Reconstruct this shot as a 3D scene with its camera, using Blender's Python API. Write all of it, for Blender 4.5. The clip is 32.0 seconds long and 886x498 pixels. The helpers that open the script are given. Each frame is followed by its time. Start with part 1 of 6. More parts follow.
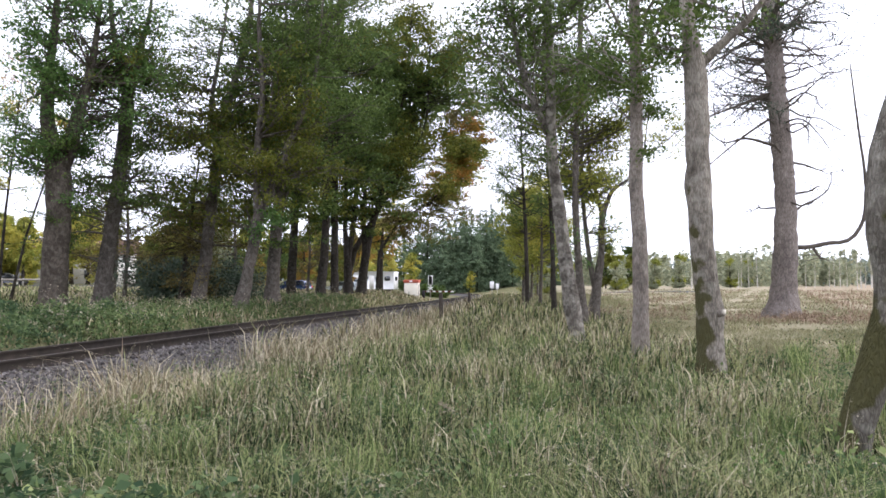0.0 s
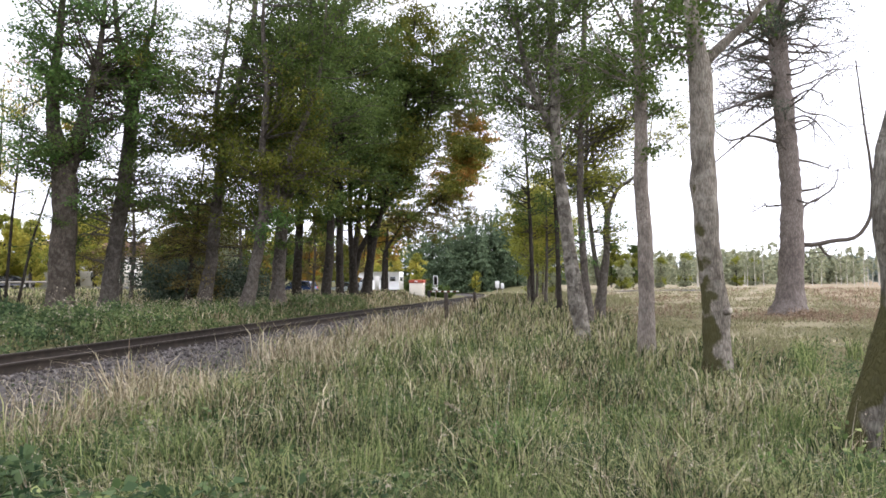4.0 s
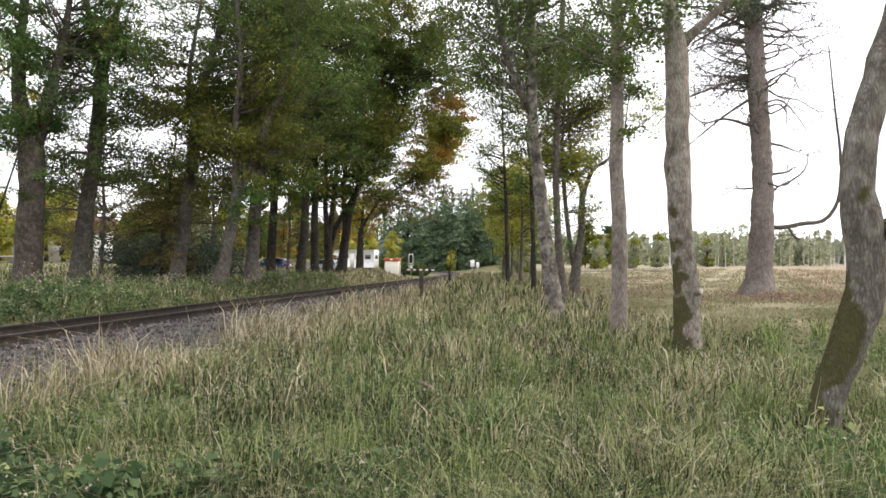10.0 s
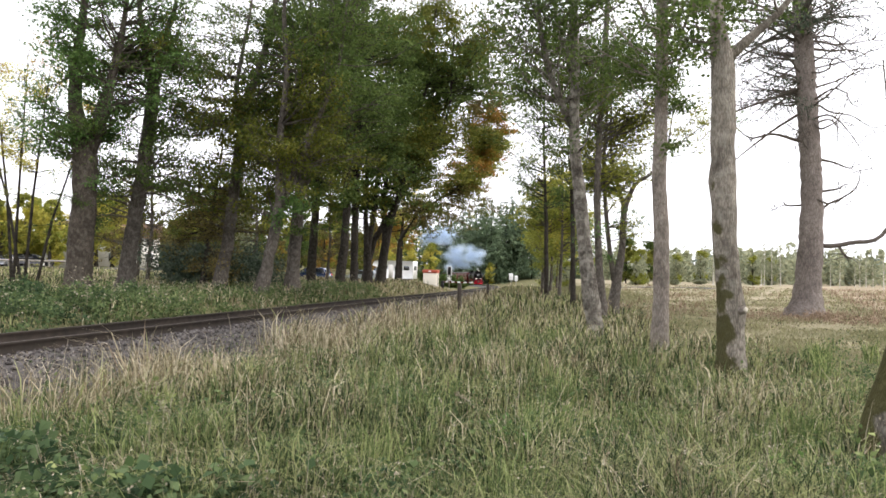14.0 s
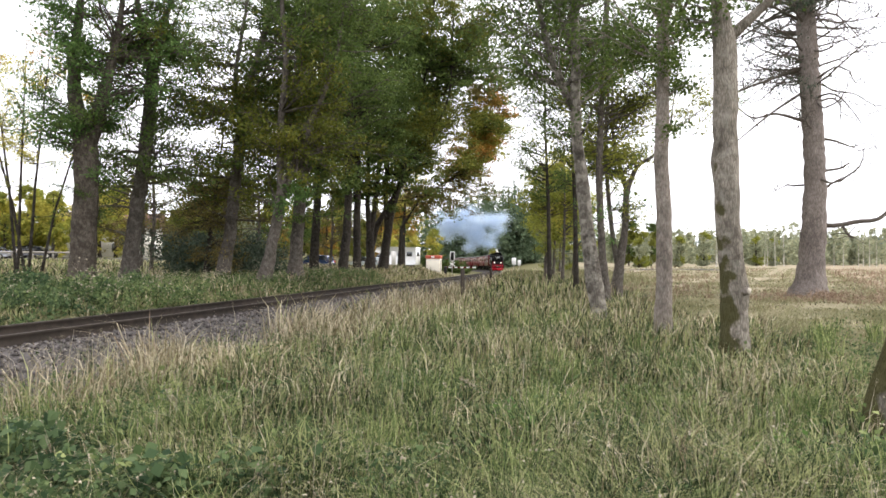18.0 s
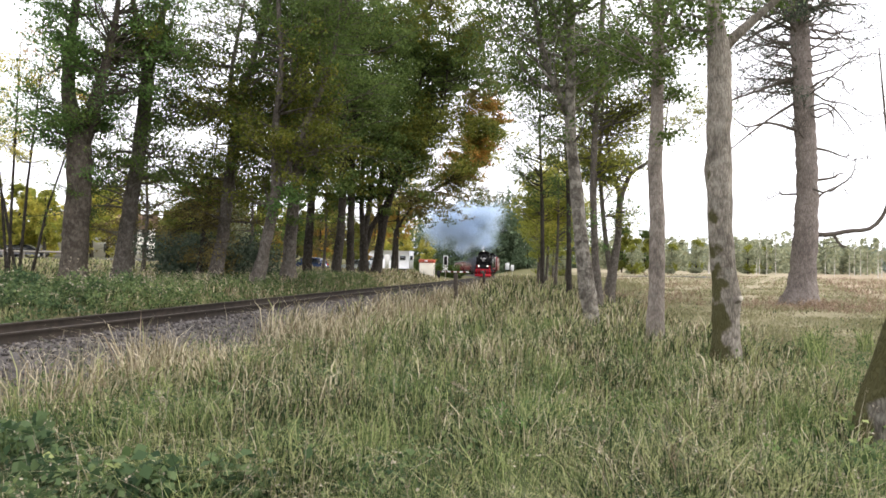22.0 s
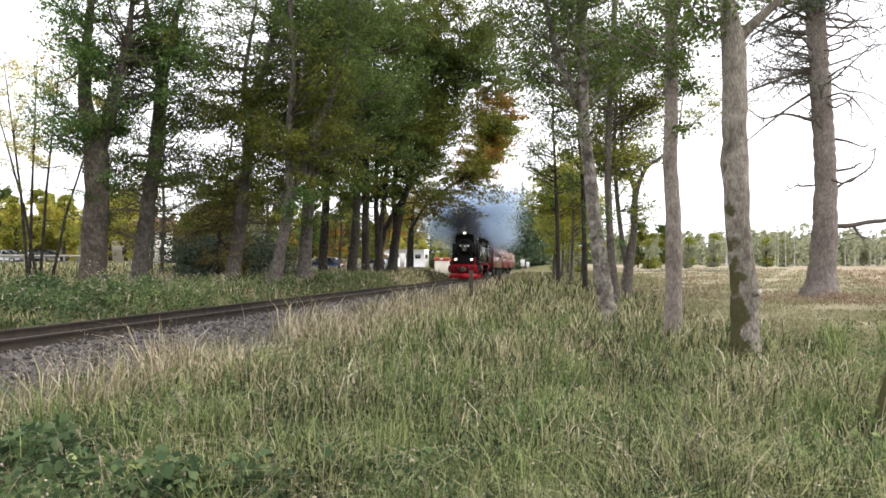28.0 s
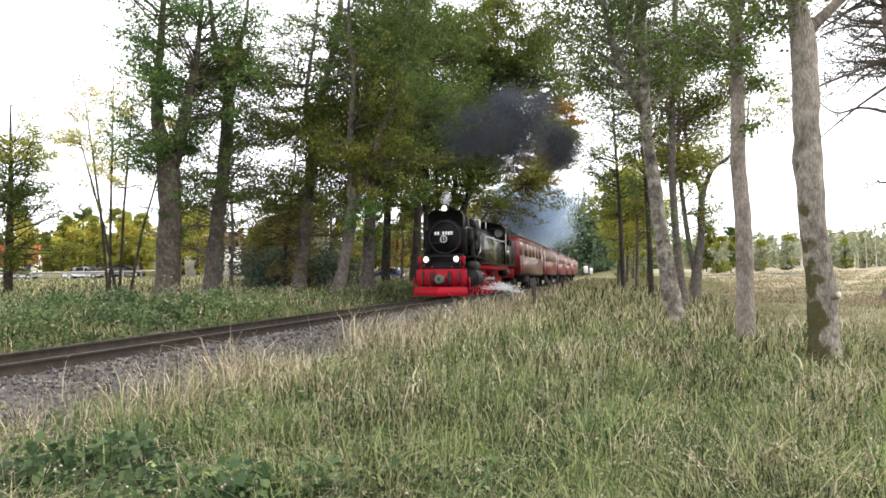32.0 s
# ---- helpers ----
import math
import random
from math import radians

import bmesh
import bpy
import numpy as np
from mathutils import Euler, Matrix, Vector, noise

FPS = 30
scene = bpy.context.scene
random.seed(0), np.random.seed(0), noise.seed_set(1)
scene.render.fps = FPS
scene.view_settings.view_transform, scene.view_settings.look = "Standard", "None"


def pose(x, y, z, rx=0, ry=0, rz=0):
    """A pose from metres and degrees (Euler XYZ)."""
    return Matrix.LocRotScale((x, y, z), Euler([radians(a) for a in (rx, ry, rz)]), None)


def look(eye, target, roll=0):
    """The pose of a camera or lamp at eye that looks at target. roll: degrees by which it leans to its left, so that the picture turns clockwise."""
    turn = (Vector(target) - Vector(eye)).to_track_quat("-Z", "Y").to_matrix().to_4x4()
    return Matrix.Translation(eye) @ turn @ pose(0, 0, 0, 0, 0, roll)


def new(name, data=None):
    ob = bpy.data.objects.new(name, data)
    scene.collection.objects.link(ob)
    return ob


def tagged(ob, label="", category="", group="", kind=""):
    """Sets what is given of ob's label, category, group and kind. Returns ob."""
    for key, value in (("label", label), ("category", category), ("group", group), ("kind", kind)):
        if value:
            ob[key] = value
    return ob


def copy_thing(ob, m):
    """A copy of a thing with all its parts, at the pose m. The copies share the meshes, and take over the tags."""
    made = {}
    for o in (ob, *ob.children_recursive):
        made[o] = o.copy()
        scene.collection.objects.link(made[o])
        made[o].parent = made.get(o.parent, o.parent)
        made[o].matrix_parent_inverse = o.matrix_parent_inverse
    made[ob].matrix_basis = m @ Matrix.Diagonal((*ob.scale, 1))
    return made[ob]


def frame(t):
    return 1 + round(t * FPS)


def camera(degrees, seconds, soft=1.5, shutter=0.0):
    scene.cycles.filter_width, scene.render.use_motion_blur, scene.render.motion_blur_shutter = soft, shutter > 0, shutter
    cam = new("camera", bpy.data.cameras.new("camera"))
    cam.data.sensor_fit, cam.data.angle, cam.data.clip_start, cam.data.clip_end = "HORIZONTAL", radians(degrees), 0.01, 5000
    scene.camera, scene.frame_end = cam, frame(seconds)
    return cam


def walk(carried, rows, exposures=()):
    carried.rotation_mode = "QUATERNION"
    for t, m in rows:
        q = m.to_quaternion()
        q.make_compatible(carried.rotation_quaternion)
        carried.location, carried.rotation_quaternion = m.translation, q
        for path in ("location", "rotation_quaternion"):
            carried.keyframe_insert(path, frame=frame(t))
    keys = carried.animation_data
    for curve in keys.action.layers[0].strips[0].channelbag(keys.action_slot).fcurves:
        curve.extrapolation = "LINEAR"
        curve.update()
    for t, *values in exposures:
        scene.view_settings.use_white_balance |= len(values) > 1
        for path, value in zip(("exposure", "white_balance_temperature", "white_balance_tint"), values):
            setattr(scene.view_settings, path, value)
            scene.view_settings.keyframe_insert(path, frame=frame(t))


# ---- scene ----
cam = camera(66.0, 32.0, soft=1.65)
EYE = (0.0, 0.0, 1.7)
PATH = [
    (0, pose(*EYE, 92.21, -0.04, 0.27)), (0.5, pose(*EYE, 92.32, 0.14, 0.08)),
    (1, pose(*EYE, 91.32, 0.25, -0.90)), (1.5, pose(*EYE, 92.05, 0.08, -0.67)),
    (2, pose(*EYE, 92.52, 0.15, 0.08)), (2.5, pose(*EYE, 92.88, 0.18, 0.65)),
    (4.5, pose(*EYE, 91.96, 0.38, 0.65)), (5, pose(*EYE, 91.86, 0.45, -0.11)),
    (5.5, pose(*EYE, 91.91, 0.54, -0.56)), (6, pose(*EYE, 91.86, 0.85, -0.83)),
    (6.5, pose(*EYE, 91.61, 0.89, -0.92)), (7, pose(*EYE, 91.39, 0.55, -1.03)),
    (7.5, pose(*EYE, 91.07, 0.12, -1.31)), (8, pose(*EYE, 90.86, -0.00, -1.57)),
    (8.5, pose(*EYE, 90.74, -0.22, -1.59)), (9, pose(*EYE, 90.68, -0.29, -1.53)),
    (9.5, pose(*EYE, 90.61, -0.36, -1.47)), (10, pose(*EYE, 90.41, -0.25, -1.36)),
    (10.5, pose(*EYE, 90.43, -0.27, -0.91)), (11, pose(*EYE, 90.94, -0.68, -0.27)),
    (11.5, pose(*EYE, 91.62, -1.11, 0.63)), (12, pose(*EYE, 91.78, -1.18, 1.35)),
    (12.5, pose(*EYE, 92.03, -0.98, 1.27)), (13, pose(*EYE, 91.89, -0.98, 1.50)),
    (13.5, pose(*EYE, 91.64, -1.14, 1.75)), (14, pose(*EYE, 91.40, -1.34, 1.88)),
    (14.5, pose(*EYE, 91.06, -1.46, 2.01)), (15, pose(*EYE, 90.56, -1.50, 2.01)),
    (15.5, pose(*EYE, 90.02, -1.47, 2.14)), (17.5, pose(*EYE, 90.08, -0.41, 2.35)),
    (18, pose(*EYE, 90.18, -0.47, 2.11)), (18.5, pose(*EYE, 90.19, -0.68, 1.88)),
    (19, pose(*EYE, 90.33, -1.16, 1.67)), (19.5, pose(*EYE, 90.80, -1.49, 1.40)),
    (20, pose(*EYE, 90.95, -1.73, 1.28)), (20.5, pose(*EYE, 91.03, -1.79, 1.28)),
    (21, pose(*EYE, 90.97, -1.56, 1.36)), (21.5, pose(*EYE, 90.79, -1.28, 1.49)),
    (22, pose(*EYE, 90.54, -1.18, 1.56)), (22.5, pose(*EYE, 90.38, -1.01, 1.42)),
    (23, pose(*EYE, 90.35, -0.81, 1.26)), (23.5, pose(*EYE, 90.32, -0.84, 1.24)),
    (24, pose(*EYE, 90.31, -0.95, 1.26)), (24.5, pose(*EYE, 90.27, -1.03, 1.34)),
    (26.5, pose(*EYE, 90.32, -1.73, 2.20)), (27, pose(*EYE, 90.51, -1.62, 2.42)),
    (27.5, pose(*EYE, 90.59, -1.35, 2.63)), (28, pose(*EYE, 90.35, -0.26, 2.82)),
    (28.5, pose(*EYE, 90.05, 1.40, 2.58)), (29, pose(*EYE, 90.11, 1.97, 2.57)),
    (29.5, pose(*EYE, 90.38, 1.68, 3.20)), (30, pose(*EYE, 90.57, 1.26, 3.80)),
    (30.5, pose(*EYE, 90.72, 1.32, 4.42)), (31, pose(*EYE, 90.72, 1.15, 5.72)),
    (31.5, pose(*EYE, 90.84, 0.90, 6.76)), (32, pose(*EYE, 91.10, 0.93, 7.98)),
]
walk(cam, PATH, [(0.0, 0.63, 5950, 18), (6.0, 0.62, 6350, 16), (9.0, 0.6, 6500, 14), (20.0, 0.74, 6500, 14), (28.0, 0.74, 6500, 14), (32.0, 0.98, 6500, 13)])

# ---- light ----
world = bpy.data.worlds.new("sky")
scene.world = world
world.use_nodes = True
_n, _l = world.node_tree.nodes, world.node_tree.links
_sky = _n.new("ShaderNodeTexSky")
_sky.sky_type, _sky.sun_disc = "NISHITA", False
_sky.sun_elevation, _sky.sun_rotation = radians(38), radians(81)
_sky.air_density, _sky.dust_density, _sky.ozone_density = 1.0, 4.0, 1.0
_hs = _n.new("ShaderNodeHueSaturation")
_hs.inputs["Saturation"].default_value = 0.12
_l.new(_sky.outputs[0], _hs.inputs["Color"])
_cl = _n.new("ShaderNodeMix")  # a bright even cloud layer over the clear sky
_cl.data_type = "RGBA"
_cl.inputs[0].default_value = 0.8
_cl.inputs[7].default_value = (10.0, 10.2, 10.6, 1)
_l.new(_hs.outputs[0], _cl.inputs[6])
_l.new(_cl.outputs[2], _n["Background"].inputs["Color"])
_n["Background"].inputs["Strength"].default_value = 0.15
sun = new("sun", bpy.data.lights.new("sun", "SUN"))
sun.data.energy, sun.data.angle, sun.data.color = 1.1, radians(16), (1.0, 0.93, 0.82)
sun.matrix_world = look((100, 15, 80), (0, 0, 0))

# ---- helpers for building ----
def smooth(a, b, v):
    t = np.clip((np.asarray(v, float) - a) / (b - a), 0, 1)
    return t * t * (3 - 2 * t)


def mesh_data(name, verts, faces, mat=None, shade=False):
    """A mesh from arrays; faces is a list of index arrays, one for each face size."""
    me = bpy.data.meshes.new(name)
    verts = np.asarray(verts, np.float32).reshape(-1, 3)
    if not isinstance(faces, list):
        faces = [faces]
    faces = [np.asarray(f, np.int32) for f in faces if len(f)]
    loops = np.concatenate([f.ravel() for f in faces])
    sizes = np.concatenate([np.full(len(f), f.shape[1], np.int32) for f in faces])
    starts = np.concatenate([[0], np.cumsum(sizes)[:-1]]).astype(np.int32)
    me.vertices.add(len(verts))
    me.vertices.foreach_set("co", verts.ravel())
    me.loops.add(len(loops))
    me.loops.foreach_set("vertex_index", loops)
    me.polygons.add(len(sizes))
    me.polygons.foreach_set("loop_start", starts)
    me.polygons.foreach_set("loop_total", sizes)
    if shade:
        me.polygons.foreach_set("use_smooth", np.ones(len(sizes), bool))
    me.update(calc_edges=True)
    if mat:
        me.materials.append(mat)
    return me


class Shape:
    """Gathers simple solids into one mesh."""
    def __init__(self):
        self.v, self.q, self.t, self.n = [], [], [], 0

    def add(self, verts, quads=(), tris=()):
        verts = np.asarray(verts, float).reshape(-1, 3)
        if len(quads):
            self.q.append(np.asarray(quads, int).reshape(-1, 4) + self.n)
        if len(tris):
            self.t.append(np.asarray(tris, int).reshape(-1, 3) + self.n)
        self.v.append(verts)
        self.n += len(verts)
        return self

    def box(self, lo, hi, bevel=0.0):
        """A box, its twelve edges cut by the bevel."""
        lo, hi = np.array(lo, float), np.array(hi, float)
        c, h = (lo + hi) / 2, (hi - lo) / 2
        b = min(bevel, 0.45 * h.min())
        bm = bmesh.new()
        bmesh.ops.create_cube(bm, size=2)
        for v in bm.verts:
            v.co = Vector((v.co.x * h[0], v.co.y * h[1], v.co.z * h[2]))
        if b > 0:
            bmesh.ops.bevel(bm, geom=bm.edges[:], offset=b, segments=1, affect="EDGES")
        return self.take(bm, Matrix.Translation(c))

    def take(self, bm, m=None):
        bm.verts.index_update()
        vs = [(m @ v.co) if m else v.co for v in bm.verts]
        self.add([tuple(v) for v in vs],
                 [[v.index for v in f.verts] for f in bm.faces if len(f.verts) == 4],
                 [[v.index for v in f.verts] for f in bm.faces if len(f.verts) == 3])
        big = [f for f in bm.faces if len(f.verts) > 4]
        base = self.n - len(vs)
        for f in big:
            ids = [v.index + base for v in f.verts]
            self.t.append(np.array([[ids[0], ids[i], ids[i + 1]] for i in range(1, len(ids) - 1)]))
        bm.free()
        return self

    def tube(self, pts, radii, sides=8, cap=True):
        pts = np.asarray(pts, float)
        k = len(pts)
        radii = np.broadcast_to(np.asarray(radii, float), (k,))
        d = np.gradient(pts, axis=0)
        d /= np.linalg.norm(d, axis=1)[:, None] + 1e-9
        ref = np.array([0, 0, 1.0]) if abs(d[:, 2]).mean() < 0.8 else np.array([1.0, 0, 0])
        a = np.cross(d, ref)
        a /= np.linalg.norm(a, axis=1)[:, None] + 1e-9
        b = np.cross(d, a)
        ang = np.arange(sides) * 2 * math.pi / sides
        ring = pts[:, None] + radii[:, None, None] * (np.cos(ang)[None, :, None] * a[:, None] + np.sin(ang)[None, :, None] * b[:, None])
        i = np.arange(k - 1)[:, None] * sides
        j = np.arange(sides)[None]
        jn = (j + 1) % sides
        q = np.stack([i + j, i + jn, i + sides + jn, i + sides + j], -1).reshape(-1, 4)
        v = ring.reshape(-1, 3)
        t = []
        if cap:
            n = len(v)
            v = np.vstack([v, pts[0], pts[-1]])
            jj = np.arange(sides)
            t = np.vstack([np.stack([(jj + 1) % sides, jj, np.full(sides, n)], 1),
                           np.stack([(k - 1) * sides + jj, (k - 1) * sides + (jj + 1) % sides, np.full(sides, n + 1)], 1)])
        return self.add(v, q, t)

    def rod(self, a, b, r, sides=10, r2=None):
        return self.tube([a, b], [r, r if r2 is None else r2], sides)

    def lathe(self, prof, axis="z", origin=(0, 0, 0), sides=24):
        """Turns a profile of (along, radius) about an axis."""
        ang = np.arange(sides) * 2 * math.pi / sides
        rows = []
        for a, r in prof:
            c, s, z = r * np.cos(ang), r * np.sin(ang), np.full(sides, a)
            rows.append(np.stack({"z": (c, s, z), "y": (c, z, s), "x": (z, c, s)}[axis], 1) + np.array(origin))
        k = len(prof)
        i = np.arange(k - 1)[:, None] * sides
        j = np.arange(sides)[None]
        q = np.stack([i + j, i + (j + 1) % sides, i + sides + (j + 1) % sides, i + sides + j], -1).reshape(-1, 4)
        return self.add(np.vstack(rows), q)

    def prism(self, outline, lo, hi, axis="y"):
        """Pushes a flat outline (convex) from lo to hi along an axis."""
        k = len(outline)
        def put(p, w):
            return {"y": (p[0], w, p[1]), "x": (w, p[0], p[1]), "z": (p[0], p[1], w)}[axis]
        v = [put(p, lo) for p in outline] + [put(p, hi) for p in outline]
        q = [[i, (i + 1) % k, k + (i + 1) % k, k + i] for i in range(k)]
        t = [[0, i, i + 1] for i in range(1, k - 1)] + [[k, k + i + 1, k + i] for i in range(1, k - 1)]
        return self.add(v, q, t)

    def mesh(self, name, mat, shade=False):
        f = []
        if self.q:
            f.append(np.vstack(self.q))
        if self.t:
            f.append(np.vstack(self.t))
        return mesh_data(name, np.vstack(self.v), f, mat, shade)


def part(name, shape, mat, parent, label="", shade=False, at=None):
    me = shape.mesh(name, mat, shade) if isinstance(shape, Shape) else shape
    ob = new(name, me)
    ob.parent = parent
    if at is not None:
        ob.matrix_basis = at
    if label:
        ob["label"] = label
    return ob


def thing(name, m, label, category, group="", kind=""):
    ob = new(name)
    ob.empty_display_size = 0.2
    ob.matrix_basis = m
    return tagged(ob, label, category, group, kind)


# ---- materials ----
def material(name, colors, scale=4.0, rough=0.8, metal=0.0, bump=0.0, bump_scale=None, island=0.0, stretch=(1, 1, 1), translucent=0.0,
             spec=0.3, emit=None, coat=0.0, big=0.35):
    """A noise of two scales over a ramp of colours, with relief; island: how far each piece strays in brightness."""
    m = bpy.data.materials.new(name)
    m.use_nodes = True
    N, L = m.node_tree.nodes, m.node_tree.links
    bs = N["Principled BSDF"]
    tc = N.new("ShaderNodeTexCoord")
    mp = N.new("ShaderNodeMapping")
    mp.inputs["Scale"].default_value = stretch
    L.new(tc.outputs["Object"], mp.inputs["Vector"])
    n1 = N.new("ShaderNodeTexNoise")
    n1.inputs["Scale"].default_value, n1.inputs["Detail"].default_value = scale, 6
    n2 = N.new("ShaderNodeTexNoise")
    n2.inputs["Scale"].default_value, n2.inputs["Detail"].default_value = scale * 0.13, 3
    for n in (n1, n2):
        L.new(mp.outputs[0], n.inputs["Vector"])
    mix = N.new("ShaderNodeMix")
    mix.inputs[0].default_value = big
    L.new(n1.outputs["Fac"], mix.inputs[2])
    L.new(n2.outputs["Fac"], mix.inputs[3])
    fac = mix.outputs[0]
    if island:
        geo = N.new("ShaderNodeNewGeometry")
        add = N.new("ShaderNodeMath")
        add.operation = "MULTIPLY_ADD"
        add.inputs[1].default_value = island
        L.new(geo.outputs["Random Per Island"], add.inputs[0])
        sub = N.new("ShaderNodeMath")
        sub.operation = "SUBTRACT"
        sub.inputs[1].default_value = island * 0.5
        L.new(fac, sub.inputs[0])
        L.new(sub.outputs[0], add.inputs[2])
        fac = add.outputs[0]
    ramp = N.new("ShaderNodeValToRGB")
    el = ramp.color_ramp.elements
    pos = np.linspace(0.28, 0.72, len(colors)) if len(colors) > 1 else [0.5]
    while len(el) < len(colors):
        el.new(0.5)
    for e, p, c in zip(el, pos, colors):
        e.position, e.color = p, (*c, 1)
    L.new(fac, ramp.inputs[0])
    L.new(ramp.outputs[0], bs.inputs["Base Color"])
    bs.inputs["Roughness"].default_value, bs.inputs["Metallic"].default_value = rough, metal
    bs.inputs["Specular IOR Level"].default_value = spec
    bs.inputs["Coat Weight"].default_value = coat
    if bump:
        nb = N.new("ShaderNodeTexNoise")
        nb.inputs["Scale"].default_value, nb.inputs["Detail"].default_value = bump_scale or scale * 3, 5
        L.new(mp.outputs[0], nb.inputs["Vector"])
        bp = N.new("ShaderNodeBump")
        bp.inputs["Strength"].default_value, bp.inputs["Distance"].default_value = min(1, bump * 8), bump
        L.new(nb.outputs["Fac"], bp.inputs["Height"])
        L.new(bp.outputs[0], bs.inputs["Normal"])
    if emit:
        bs.inputs["Emission Color"].default_value, bs.inputs["Emission Strength"].default_value = (*emit[0], 1), emit[1]
    if translucent:
        tr = N.new("ShaderNodeBsdfTranslucent")
        L.new(ramp.outputs[0], tr.inputs["Color"])
        ms = N.new("ShaderNodeMixShader")
        ms.inputs[0].default_value = translucent
        L.new(bs.outputs[0], ms.inputs[1])
        L.new(tr.outputs[0], ms.inputs[2])
        L.new(ms.outputs[0], N["Material Output"].inputs["Surface"])
    return m


def leaf_mat(name, colors, scale=0.6, island=0.34, translucent=0.38, rough=0.6, spec=0.1):
    return material(name, colors, scale=scale, rough=rough, island=island, translucent=translucent, big=0.4, spec=spec)


GREEN = leaf_mat("leaf_green", [(0.05, 0.08, 0.024), (0.092, 0.14, 0.038), (0.165, 0.215, 0.058)])
FRESH = leaf_mat("leaf_fresh_green", [(0.06, 0.115, 0.035), (0.105, 0.19, 0.055), (0.18, 0.275, 0.08)])
OLIVE = leaf_mat("leaf_olive", [(0.07, 0.085, 0.018), (0.13, 0.15, 0.028), (0.23, 0.21, 0.04)])
YELLOW = leaf_mat("leaf_yellow", [(0.26, 0.28, 0.06), (0.5, 0.47, 0.1), (0.68, 0.58, 0.13)], translucent=0.5)
LIME = leaf_mat("leaf_yellow_green", [(0.15, 0.18, 0.035), (0.28, 0.3, 0.06), (0.44, 0.42, 0.09)], translucent=0.45)
ORANGE = leaf_mat("leaf_orange", [(0.19, 0.16, 0.035), (0.34, 0.22, 0.045), (0.48, 0.21, 0.05)])
BROWN = leaf_mat("leaf_brown", [(0.085, 0.075, 0.028), (0.165, 0.135, 0.048), (0.25, 0.2, 0.07)])
NEEDLE = leaf_mat("needle", [(0.04, 0.055, 0.04), (0.065, 0.09, 0.06), (0.1, 0.135, 0.09)], translucent=0.15)
# leaf colour paled to put the haze of distance into the far trees
HAZE = leaf_mat("hazed_leaf", [(0.22, 0.245, 0.16), (0.33, 0.35, 0.23), (0.46, 0.46, 0.3)], translucent=0.3)
# needle green lightened, with the haze before the spruce wood in it
SPRUCE = leaf_mat("spruce_needle", [(0.08, 0.12, 0.07), (0.14, 0.195, 0.11), (0.21, 0.27, 0.155)], translucent=0.3)
DRY_TWIG = material("dead_wood", [(0.07, 0.06, 0.05), (0.13, 0.11, 0.09)], scale=8, rough=0.9)


